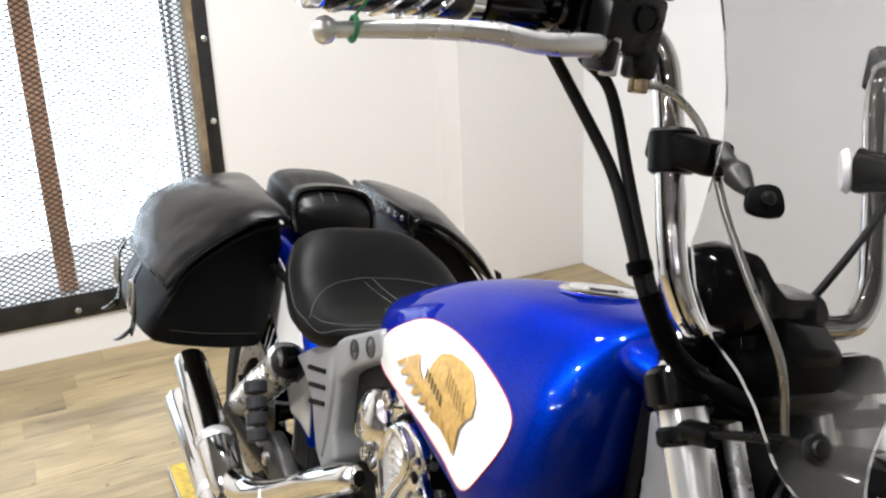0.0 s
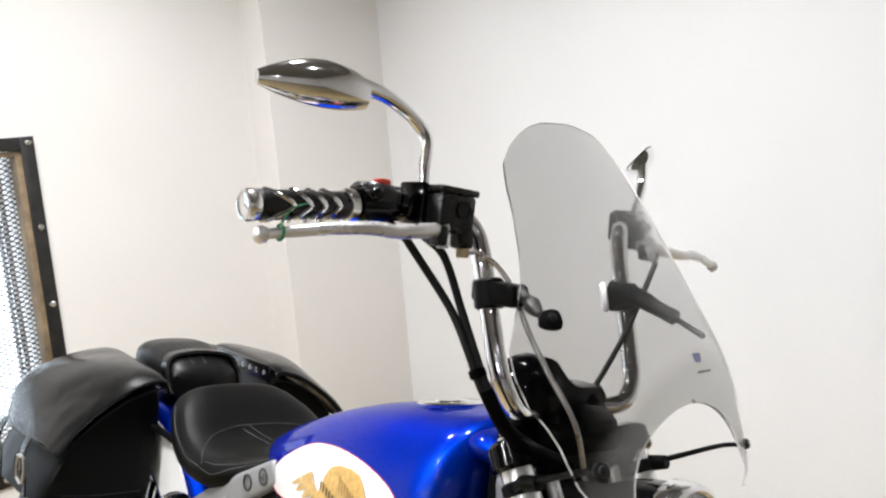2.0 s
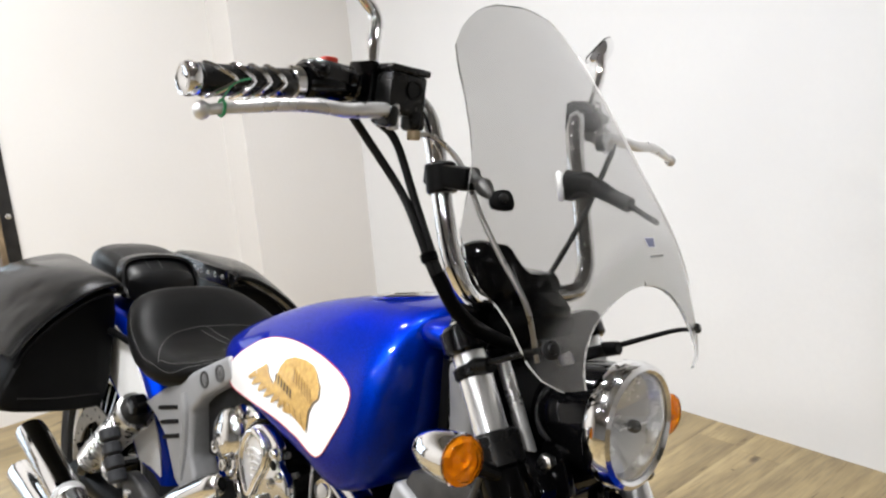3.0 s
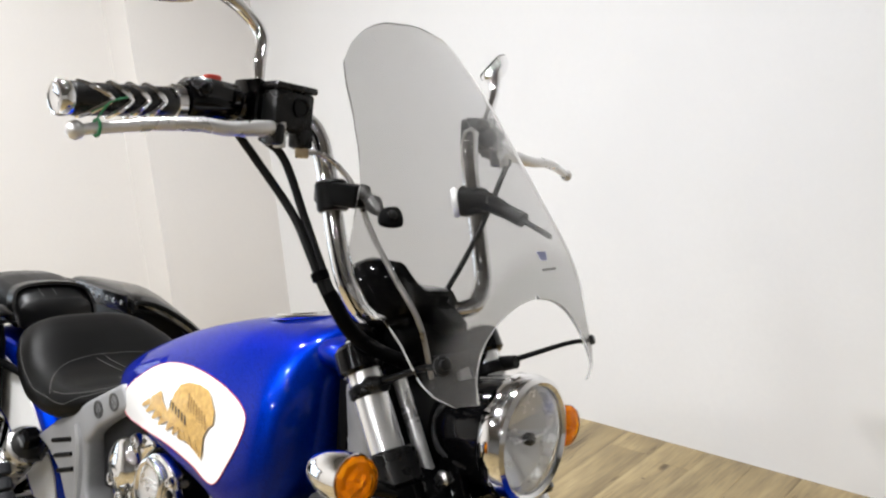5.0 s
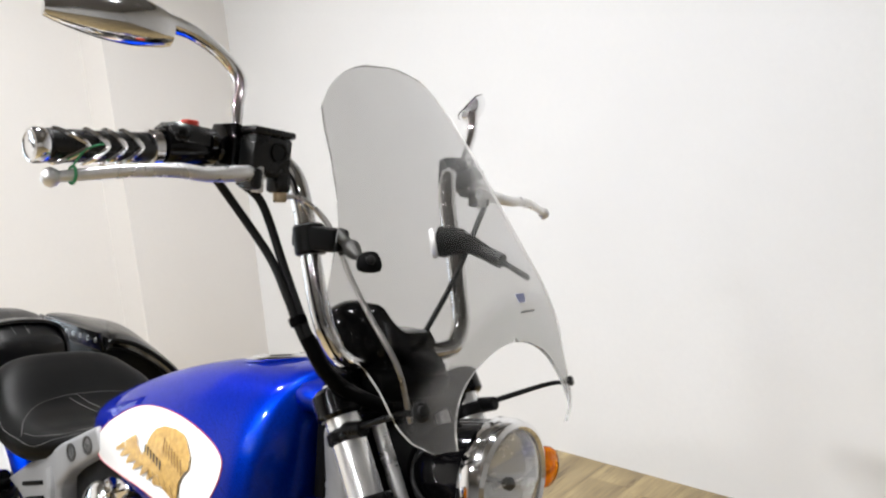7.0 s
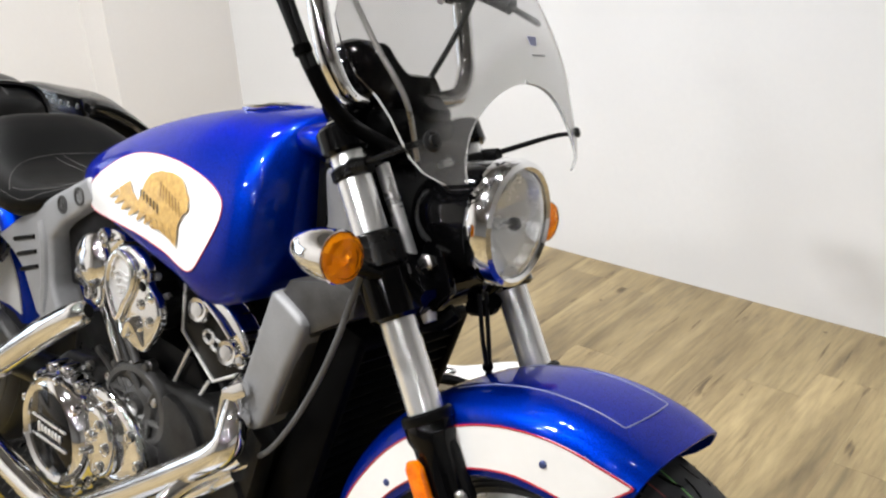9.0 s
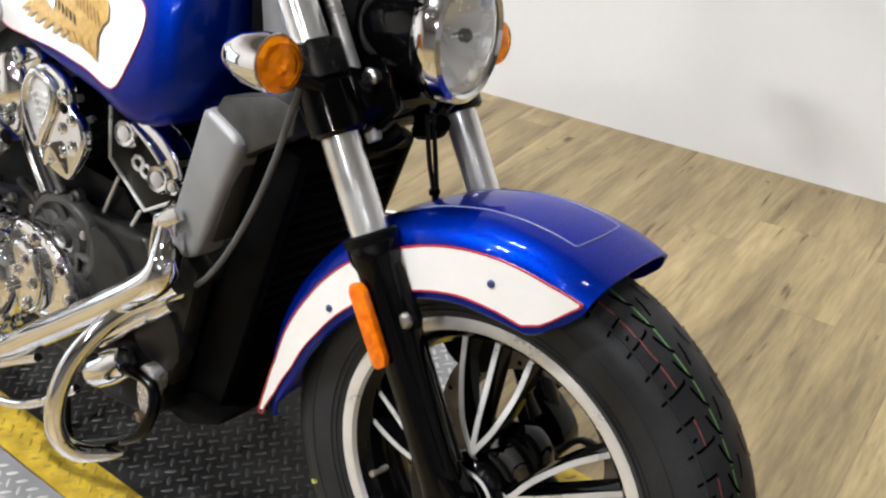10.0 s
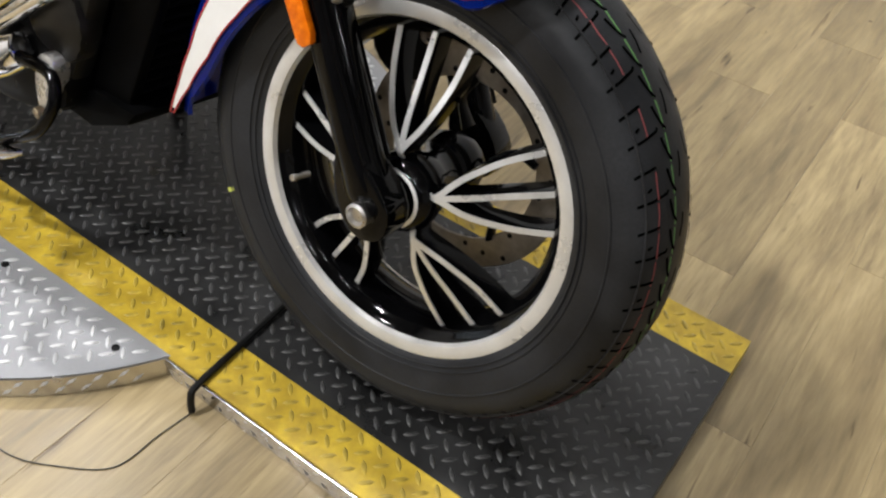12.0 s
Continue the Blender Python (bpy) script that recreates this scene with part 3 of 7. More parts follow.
def wheel(name, c, radius, half_width, crown, label, disc_side, spin):
    hub = tagged(empty(name, parent=BIKE), label)
    tyre = bike("tyre", tyre_mesh(radius, half_width, crown, c), RUBBER, hub, "worn black rubber tyre with grooved tread")
    for s in (-1, 1):
        for r, y in ((radius - crown - 0.034, half_width * 0.905), (radius - crown - 0.027, half_width * 0.938), (radius - crown + 0.002, half_width * 0.998), (radius - crown + 0.643 * crown, half_width * 0.832)):
            bike("sidewall_rib", tube([(c[0] + r * math.cos(0.0873 * k), c[1] + s * y, c[2] + r * math.sin(0.0873 * k)) for k in range(72)], 0.0015, 6, 1, True, smooth_path=False), RUBBER, tyre)
    rr = radius - crown - 0.045
    ry = half_width * 0.80
    axis = Matrix.Translation(c) @ pose(0, 0, 0, 90, 0, 0)
    for s, lab in ((1, "machined silver rim edge"), (-1, "")):
        ring = lathe([(rr + 0.004, 0.0), (rr + 0.004, 0.006), (rr - 0.003, 0.009), (rr - 0.014, 0.006), (rr - 0.017, 0.0)], axis @ pose(0, 0, ry - 0.004, 0, 0, 0) if s > 0 else axis @ pose(0, 0, -(ry - 0.004), 180, 0, 0), 72, cap=False)
        bike("rim_edge", ring, RIMSILVER, hub, lab)
    well = lathe([(rr - 0.008, ry - 0.002), (rr - 0.026, ry - 0.012), (rr - 0.030, ry - 0.020), (rr - 0.040, 0.012), (rr - 0.040, -0.012), (rr - 0.030, -ry + 0.020), (rr - 0.008, -ry + 0.002), (rr - 0.004, -ry + 0.006), (rr - 0.004, ry - 0.006)], axis, 72, cap=False)
    bike("rim", well, BLACKGLOSS, hub, "gloss black cast rim")
    bike("hub", lathe([(0.024, 0.078), (0.036, 0.076), (0.046, 0.068), (0.050, 0.052), (0.042, 0.020), (0.036, 0.0), (0.040, -0.02), (0.048, -0.04), (0.040, -0.066), (0.02, -0.068)], axis, 40), BLACKGLOSS, hub)
    bike("hub_ring", lathe([(0.0365, 0.0765), (0.0375, 0.0785), (0.0335, 0.080), (0.0325, 0.0775)], axis, 40, cap=False), RIMSILVER, hub)
    for g in range(5):
        ga = radians(spin + 72 * g)
        for s in (-1, 0, 1):
            tip = ga + radians(14.5 * s)
            P = [(0.042, ga, 0.060), (0.054, ga, 0.070), (0.066, ga + radians(5.0 * s), 0.069), (0.082, ga + radians(11.0 * s), 0.066), (0.105, ga + radians(14.5 * s), 0.059), (0.145, ga + radians(15.8 * s), 0.044), (rr - 0.030, tip, 0.029), (rr - 0.020, tip, 0.022), (rr - 0.018, tip, 0.012)]
            pts = [Vector((c[0] + r * math.cos(a), c[1] - d, c[2] + r * math.sin(a))) for r, a, d in P]
            line = curve_points(pts, 4)
            bm, loops = bmesh.new(), []
            face_l = []
            for i, p in enumerate(line):
                t = (line[min(i + 1, len(line) - 1)] - line[max(i - 1, 0)]).normalized()
                side = t.cross(Vector((0, 1, 0))).normalized()
                w = 0.0042
                dpt = 0.030
                loops.append([p + side * w * k + Vector((0, dd, 0)) for k, dd in ((-0.75, 0.0), (0.75, 0.0), (1.0, 0.003), (1.5, dpt), (-1.5, dpt), (-1.0, 0.003))])
                face_l.append([p + side * 0.0034 * k + Vector((0, dd, 0)) for k, dd in ((-1, -0.0012), (1, -0.0012), (1, 0.001), (-1, 0.001))])
            rings(bm, loops)
            sp = bike("spoke", bm, BLACKGLOSS, hub)
            fb = bmesh.new()
            rings(fb, face_l[1:])
            bike("machined_edge", fb, RIMSILVER, sp, "bare machined silver spoke edge")
    # brake disc with its holes as dark pins
    dy = disc_side * (0.075 if name == "front_wheel" else 0.085)
    dax = Matrix.Translation((c[0], c[1] + dy, c[2])) @ pose(0, 0, 0, 90, 0, 0)
    disc = tagged(empty("brake_disc", parent=hub), "drilled steel brake disc")
    bike("friction_ring", lathe([(0.148, 0.0025), (0.149, 0), (0.148, -0.0025), (0.108, -0.0025), (0.107, 0), (0.108, 0.0025), (0.148, 0.0025)], dax, 60, cap=False), DISCSTEEL, disc)
    for k in range(5):
        a = radians(72 * k + 20)
        bike("carrier_arm", tube([dax @ Vector((0.045 * math.cos(a), 0.045 * math.sin(a), 0)), dax @ Vector((0.08 * math.cos(a + 0.2), 0.08 * math.sin(a + 0.2), 0)), dax @ Vector((0.11 * math.cos(a), 0.11 * math.sin(a), 0))], [0.014, 0.008, 0.012], 8, 3, flat=0.4), BLACKSATIN, disc)
    holes = bmesh.new()
    for k in range(30):
        a = radians(12 * k)
        r = (0.116, 0.128, 0.140)[k % 3]
        rod(dax @ Vector((r * math.cos(a), r * math.sin(a), -0.0031)), dax @ Vector((r * math.cos(a), r * math.sin(a), 0.0031)), 0.0038, segs=8, bm=holes)
    tagged(bike("drill_holes", holes, BLACKSATIN, disc), kind="stuff")
    return hub, axis, rr, tyre


WC = (0.003, -0.011, 0.3157)
front_hub, front_axis, FRR, tyre_f = wheel("front_wheel", WC, 0.317, 0.066, 0.055, "black cast spoke front wheel with silver edges", 1, 94.5)
# tread grooves: flat strips whose near-black colour gives the shade inside a cut
marks_r, marks_g = bmesh.new(), bmesh.new()


def tread_point(t, y, lift=0.0004, radius=0.317, hw=0.066, crown=0.055, c=WC):
    s = max(0.0, 1 - (y / hw) ** 2) ** 0.5
    r = radius - crown + s ** 0.75 * crown + lift
    return Vector((c[0] + r * math.cos(t), c[1] + y, c[2] + r * math.sin(t)))


def strip(bm, pts, width, c=WC, lift=0.0006):
    """A thin raised line over the tread through (angle, side) pairs."""
    out = []
    for i, (t, y) in enumerate(pts):
        p = tread_point(t, y, lift, c=c)
        q = tread_point(*pts[min(i + 1, len(pts) - 1)], lift, c=c) - tread_point(*pts[max(i - 1, 0)], lift, c=c)
        nrm = (p - Vector((c[0] + 0.25 * math.cos(t), c[1], c[2] + 0.25 * math.sin(t)))).normalized()
        sd = q.cross(nrm).normalized() * width / 2
        out.append((p - sd, p + sd))
    for (a, b), (d, e) in zip(out, out[1:]):
        bm.faces.new([bm.verts.new(v) for v in (a, b, e, d)])


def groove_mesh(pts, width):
    """One groove of the tread as a flat dark strip, about the wheel's middle."""
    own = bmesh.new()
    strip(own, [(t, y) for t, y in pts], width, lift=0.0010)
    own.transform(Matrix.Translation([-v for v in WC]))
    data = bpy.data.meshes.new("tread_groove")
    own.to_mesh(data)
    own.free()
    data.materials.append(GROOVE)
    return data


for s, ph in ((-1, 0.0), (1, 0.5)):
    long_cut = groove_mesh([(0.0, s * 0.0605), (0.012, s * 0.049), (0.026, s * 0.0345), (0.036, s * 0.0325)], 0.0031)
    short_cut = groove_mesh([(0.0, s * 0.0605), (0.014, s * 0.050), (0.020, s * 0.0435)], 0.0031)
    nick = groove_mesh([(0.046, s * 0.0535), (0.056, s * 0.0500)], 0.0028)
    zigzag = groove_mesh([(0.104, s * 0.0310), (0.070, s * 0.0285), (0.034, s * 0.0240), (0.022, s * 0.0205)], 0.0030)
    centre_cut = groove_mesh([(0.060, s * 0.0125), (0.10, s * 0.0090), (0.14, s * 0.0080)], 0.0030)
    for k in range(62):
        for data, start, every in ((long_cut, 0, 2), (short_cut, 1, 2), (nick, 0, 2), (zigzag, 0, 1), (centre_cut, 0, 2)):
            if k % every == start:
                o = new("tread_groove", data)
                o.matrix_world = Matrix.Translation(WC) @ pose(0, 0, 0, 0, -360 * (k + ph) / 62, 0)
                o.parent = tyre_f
random.seed(3)
for k in range(60):
    for bm_line, side, wide in ((marks_r, -0.0445, 0.0014), (marks_g, -0.0228, 0.0018)):
        if random.random() < 0.93:
            strip(bm_line, [(2 * math.pi * (k + f) / 60, side + 0.0006 * random.uniform(-1, 1)) for f in (0.0, 0.45, 0.9)], wide)
tagged(bike("paint_line", marks_r, TYREMARK, tyre_f, "faint red factory line on the tread", 0), kind="stuff")
tagged(bike("paint_line", marks_g, TYREMARKG, tyre_f, "faint green factory line on the tread", 0), kind="stuff")
ym = bmesh.new()
strip(ym, [(radians(205), -0.0655), (radians(205.6), -0.062), (radians(206), -0.058)], 0.006, lift=0.001)
bike("chalk_mark", ym, TYREMARKY, tyre_f, "small yellow chalk mark", 0)
bike("valve", rod((WC[0] - 0.150, -0.05, WC[2] - 0.055), (WC[0] - 0.150, -0.082, WC[2] - 0.050), 0.0045), STEEL, front_hub, "steel valve stem")
bike("axle", lathe([(0.010, 0.10), (0.0145, 0.112), (0.0145, 0.131), (0.011, 0.133), (0.0085, 0.128), (0.003, 0.128)], front_axis @ pose(0, 0, 0.012), 24), STEEL, front_hub, "steel axle end")

RC = (-1.60, 0.0, 0.345)
rear_hub, rear_axis, RRR, tyre_r = wheel("rear_wheel", RC, 0.322, 0.074, 0.058, "black cast rear wheel behind the saddlebag", -1, 40)


# -- fenders --
def polar(c, ang, r, y):
    return Vector((c[0] + r * math.cos(radians(ang)), y, c[2] + r * math.sin(radians(ang))))


def fender(name, c, a0, a1, low, crown, half, label, n=46):
    bm, outer, inner = bmesh.new(), [], []
    for i in range(n + 1):
        a = a0 + (a1 - a0) * i / n
        lo, cr, hw = low(a), crown(a), half(a)
        prof = []
        shoulder = cr - (0.034 if name == "rear_fender" else interp(a, [67, 92], [0.026, 0.034]))
        lo = min(lo, shoulder - 0.003)
        for s in (-1, 1):
            side = [(hw + 0.002, lo), (hw + 0.002, lo + (shoulder - lo) * 0.5), (hw, shoulder)]
            arc = [(hw * math.cos(radians(b)) ** 0.75, shoulder + (cr - shoulder) * math.sin(radians(b))) for b in (18, 36, 54, 72)]
            one = [(s * y, r) for y, r in side + arc]
            prof += one if s < 0 else [(0, cr)] + one[::-1]
        outer.append([polar(c, a, r, y) for y, r in prof])
        inner.append([polar(c, a, r - 0.003, y * (1 - 0.004 / max(hw, 0.01))) for y, r in prof])
    loops = [o + list(reversed(i)) for o, i in zip(outer, inner)]
    rings(bm, loops)
    return bike(name, bm, BLUE, None, label, 50)


F_LOW_A = [67, 68, 71, 75, 78, 84, 90, 98, 105, 114, 138, 153, 164, 172, 180, 187]
F_LOW_R = [0.345, 0.322, 0.288, 0.262, 0.250, 0.249, 0.250, 0.252, 0.253, 0.254, 0.258, 0.266, 0.275, 0.284, 0.306, 0.345]


def f_low(a):
    return interp(a, F_LOW_A, F_LOW_R)


front_fender = fender("front_fender", (WC[0], 0, WC[2]), 69.2, 185.2, f_low, lambda a: interp(a, [67, 80, 95, 130], [0.3425, 0.3465, 0.350, 0.352]), lambda a: interp(a, [67, 75, 90, 160, 187], [0.096, 0.102, 0.105, 0.104, 0.098]), "blue front fender with cream side panels and red pinstripe", 60)


def fender_patch(name, a_list, r0, r1, y, mat, parent, label, c, n=44, proud=0.0022):
    bm, loops = bmesh.new(), []
    for i in range(n + 1):
        a = a_list[0] + (a_list[1] - a_list[0]) * i / n
        ya = y(a)
        loops.append([polar(c, a, r0(a), ya), polar(c, a, r0(a) * 0.5 + r1(a) * 0.5, ya), polar(c, a, r1(a), ya), polar(c, a, r1(a), ya + math.copysign(0.003, -ya)), polar(c, a, r0(a), ya + math.copysign(0.003, -ya))])
    rings(bm, loops)
    return bike(name, bm, mat, parent, label)


FC = (WC[0], 0, WC[2])
P_TOP_A, P_TOP_R = [70, 78, 88, 101, 112, 130, 146, 168, 178, 186], [0.319, 0.317, 0.318, 0.316, 0.313, 0.314, 0.313, 0.318, 0.330, 0.346]
P_LOW_A, P_LOW_R = [70, 72, 75, 80, 90, 98, 114, 136, 151, 167, 178, 186], [0.317, 0.298, 0.272, 0.257, 0.260, 0.262, 0.262, 0.267, 0.273, 0.288, 0.312, 0.340]
for s in (-1, 1):
    side_y = lambda a, s=s, k=0.0: s * (interp(a, [67, 75, 90, 160, 187], [0.096, 0.102, 0.105, 0.104, 0.098]) + 0.0042 + k)
    fender_patch("side_panel", (70.6, 184.8), lambda a: interp(a, P_LOW_A, P_LOW_R), lambda a: interp(a, P_TOP_A, P_TOP_R), side_y, WHITE, front_fender, "cream white painted side panel", FC, 60)
    up = [polar(FC, 70 + 116 * i / 60, interp(70 + 116 * i / 60, P_TOP_A, P_TOP_R), side_y(70 + 116 * i / 60)) for i in range(61)]
    dn = [polar(FC, 70 + 116 * i / 60, interp(70 + 116 * i / 60, P_LOW_A, P_LOW_R), side_y(70 + 116 * i / 60)) for i in range(61)]
    bike("pinstripe", tube(up + dn[::-1], 0.0014, 6, 1, True, smooth_path=False), RED, front_fender, "thin red pinstripe")
    for px, pz in ((0.007, 0.604), (-0.218, 0.490)):
        a = math.degrees(math.atan2(pz - FC[2], px - FC[0]))
        y = side_y(a)
        bike("screw", lathe([(0.0048, 0), (0.0044, 0.002), (0.0024, 0.0032), (0.001, 0.003)], along((px, y, pz), (px, y * 1.05, pz)), 14), SCREWBLUE, front_fender, "blue-grey screw head")
fork_brace = bike("fender_mount", prism(soft_outline([(-0.175, 0.60), (-0.122, 0.60), (-0.094, 0.560), (-0.074, 0.534), (-0.080, 0.514), (-0.13, 0.520)], 2), -0.122, -0.110, 0.003), BLACKSATIN, front_fender)
mirrored(fork_brace)
bolt = bike("mount_bolt", lathe([(0.0105, 0), (0.0105, 0.005), (0.0075, 0.009), (0.003, 0.0095)], along((-0.088, -0.124, 0.529), (-0.088, -0.2, 0.529)), 18), STEEL, front_fender)
near_side = [polar(FC, a, r, -0.052) for a, r in ((118, 0.3490), (108, 0.3482), (98, 0.3476), (90, 0.3464), (84, 0.3452), (80.4, 0.3440), (79.2, 0.3438))] + [polar(FC, 78.7, 0.3440, -0.049), polar(FC, 78.4, 0.3450, -0.036), polar(FC, 78, 0.3470, 0.0)]
far_side = [Vector((p.x, -p.y, p.z)) for p in near_side[:-1]]
bike("trim_line", tube(near_side + far_side[::-1], 0.0008, 6, 4), PALELINE, front_fender, "thin pale line on the crown")

RFC = (RC[0], 0, RC[2])
rear_fender = fender("rear_fender", RFC, 11, 168, lambda a: interp(a, [11, 15, 20, 40, 110, 150, 168], [0.385, 0.33, 0.266, 0.262, 0.27, 0.29, 0.345]), lambda a: interp(a, [11, 25, 60, 90, 130], [0.400, 0.428, 0.435, 0.420, 0.40]), lambda a: interp(a, [14, 40, 168], [0.085, 0.100, 0.105]), "blue rear fender with cream side panels", 44)
for s in (-1, 1):
    fender_patch("side_panel", (14, 160), lambda a: interp(a, [14, 17, 20, 40, 110, 160], [0.366, 0.335, 0.276, 0.272, 0.286, 0.325]), lambda a: interp(a, [14, 25, 60, 90, 130], [0.368, 0.392, 0.398, 0.384, 0.364]), lambda a, s=s: s * (interp(a, [14, 40, 168], [0.085, 0.100, 0.105]) + 0.0042), WHITE, rear_fender, "cream white painted side panel", RFC)

# -- tank --
TX = [-1.04, -0.98, -0.90, -0.80, -0.70, -0.60, -0.52, -0.465, -0.443, -0.430, -0.423]
TTOP = [0.780, 0.805, 0.840, 0.878, 0.905, 0.923, 0.931, 0.935, 0.934, 0.928, 0.915]
TBOT = [0.752, 0.744, 0.732, 0.714, 0.698, 0.678, 0.655, 0.676, 0.700, 0.726, 0.762]
TWID = [0.050, 0.096, 0.136, 0.160, 0.174, 0.182, 0.184, 0.178, 0.164, 0.141, 0.100]
SY = [0, 0.25, 0.45, 0.62, 0.77, 0.885, 0.955, 0.99, 1.0, 0.975, 0.88, 0.60, 0]
SZ = [1, 0.985, 0.945, 0.875, 0.77, 0.64, 0.49, 0.35, 0.22, 0.09, 0.015, 0.0, 0.01]


def smooth_val(x, xs, ys):
    """Eases between the stations of the tank."""
    i = max(0, min(len(xs) - 2, int(np.searchsorted(xs, x)) - 1))
    h = xs[i + 1] - xs[i]
    t = (x - xs[i]) / h
    m0 = (ys[i + 1] - ys[max(i - 1, 0)]) / (xs[i + 1] - xs[max(i - 1, 0)])
    m1 = (ys[min(i + 2, len(xs) - 1)] - ys[i]) / (xs[min(i + 2, len(xs) - 1)] - xs[i])
    return (2 * t ** 3 - 3 * t * t + 1) * ys[i] + (t ** 3 - 2 * t * t + t) * h * m0 + (-2 * t ** 3 + 3 * t * t) * ys[i + 1] + (t ** 3 - t * t) * h * m1


def tank_section(x):
    return smooth_val(x, TX, TTOP), smooth_val(x, TX, TBOT), smooth_val(x, TX, TWID)


def tank_side(x, z):
    """Half width of the tank's flank at a place and height."""
    zt, zb, w = tank_section(min(max(x, TX[0]), TX[-1]))
    f = (z - zb) / (zt - zb)
    return w * float(np.interp(f, SZ[8::-1], SY[8::-1]))


bm, loops = bmesh.new(), []
stations = [TX[0] + (TX[-1] - TX[0]) * i / 40 for i in range(41)]
half_line = curve_points([(y, z, 0) for y, z in zip(SY, SZ)], 3)
for x in stations:
    zt, zb, w = tank_section(x)
    right = [Vector((x, -p.x * w, zb + p.y * (zt - zb))) for p in half_line]
    left = [Vector((x, p.x * w, zb + p.y * (zt - zb))) for p in half_line[1:-1]]
    loops.append(right + left[::-1])
for x, k in ((TX[-1] + 0.003, 0.86), (TX[-1] + 0.004, 0.6)):
    base = loops[len(stations) - 1]
    mid = sum(base, Vector()) / len(base)
    loops.append([Vector((x, (p.y - mid.y) * k, mid.z + (p.z - mid.z) * k)) for p in base])
rings(bm, loops)
tank = bike("fuel_tank", bm, BLUE, None, "deep metallic blue fuel tank with cream side panels", 60)
bm, loops = bmesh.new(), []
for x, zt, zb, w in ((-0.520, 0.905, 0.870, 0.060), (-0.470, 0.918, 0.874, 0.085), (-0.440, 0.925, 0.878, 0.096), (-0.412, 0.924, 0.880, 0.100), (-0.375, 0.917, 0.882, 0.090), (-0.345, 0.908, 0.884, 0.074), (-0.334, 0.900, 0.888, 0.060)):
    loops.append([Vector((x, w * c, (zt + zb) / 2 + (zt - zb) / 2 * h)) for c, h in ((-1, -0.2), (-0.97, 0.25), (-0.85, 0.6), (-0.6, 0.86), (-0.3, 0.97), (0, 1), (0.3, 0.97), (0.6, 0.86), (0.85, 0.6), (0.97, 0.25), (1, -0.2), (0.96, -0.7), (0.85, -1), (0, -1), (-0.85, -1), (-0.96, -0.7))])
rings(bm, loops)
bike("tank_nose", bm, BLUE, tank, "tapering blue nose over the steering head", 60)
# added block: the dark of the gap before the neck is given as black
bike("tank_seam", block((0.022, 0.150, 0.150), pose(-0.404, 0, 0.808), 0.006), BLACKSATIN, tank, "black block filling the dark gap behind the tank")
PANEL = [(-0.878, 0.753), (-0.860, 0.778), (-0.820, 0.804), (-0.778, 0.825), (-0.735, 0.838), (-0.671, 0.845), (-0.601, 0.843), (-0.538, 0.832), (-0.503, 0.818), (-0.490, 0.803), (-0.492, 0.780), (-0.511, 0.742), (-0.545, 0.703), (-0.606, 0.717), (-0.683, 0.727), (-0.776, 0.729), (-0.857, 0.731)]


def on_flank(x, z, lift, s=-1):
    h = 0.004
    y = tank_side(x, z)
    dx, dz = (tank_side(x + h, z) - tank_side(x - h, z)) / (2 * h), (tank_side(x, z + h) - tank_side(x, z - h)) / (2 * h)
    nrm = Vector((-dx, 1, -dz)).normalized()
    p = Vector((x, y, z)) + nrm * lift
    return Vector((p.x, s * p.y, p.z))


def flank_sheet(outline, lift, s=-1, levels=14, thick=0.002):
    """A thin sheet that lies on the tank's flank inside an outline."""
    bm = bmesh.new()
    cx, cz = sum(p[0] for p in outline) / len(outline), sum(p[1] for p in outline) / len(outline)
    hold = [[on_flank(cx + (x - cx) * k / levels, cz + (z - cz) * k / levels, lift, s) for x, z in outline] for k in range(levels + 1)]
    vs = [[bm.verts.new(p) for p in ring] for ring in hold[1:]]
    mid = bm.verts.new(hold[0][0])
    n = len(outline)
    for i in range(n):
        bm.faces.new((mid, vs[0][i], vs[0][(i + 1) % n]))
        for a, b in zip(vs, vs[1:]):
            bm.faces.new((a[i], b[i], b[(i + 1) % n], a[(i + 1) % n]))
    rim = [bm.verts.new(on_flank(x, z, lift - thick, s)) for x, z in outline]
    for i in range(n):
        bm.faces.new((vs[-1][i], rim[i], rim[(i + 1) % n], vs[-1][(i + 1) % n]))
    return bm


def flank_decal(outline, lift, s=-1, cuts=3):
    """A thin painted shape of any outline on the tank's flank."""
    bm = bmesh.new()
    f = bm.faces.new([bm.verts.new((x, 0, z)) for x, z in outline])
    bmesh.ops.triangulate(bm, faces=[f])
    bmesh.ops.subdivide_edges(bm, edges=bm.edges[:], cuts=cuts, use_grid_fill=True)
    for v in bm.verts:
        v.co = on_flank(v.co.x, v.co.z, lift, s)
    return bm


panel_line = soft_outline(PANEL, 5)
CREST = [(-0.683, 0.776), (-0.679, 0.790), (-0.674, 0.806), (-0.666, 0.818), (-0.643, 0.826), (-0.611, 0.828), (-0.588, 0.825), (-0.576, 0.818), (-0.566, 0.808), (-0.558, 0.801), (-0.562, 0.795), (-0.555, 0.785), (-0.565, 0.778), (-0.572, 0.764), (-0.572, 0.750), (-0.573, 0.732), (-0.592, 0.740), (-0.614, 0.746), (-0.632, 0.761), (-0.653, 0.762), (-0.671, 0.766)]
WING = [(-0.749, 0.784), (-0.718, 0.800), (-0.706, 0.787), (-0.683, 0.776), (-0.671, 0.766), (-0.697, 0.767), (-0.721, 0.771), (-0.741, 0.775)]
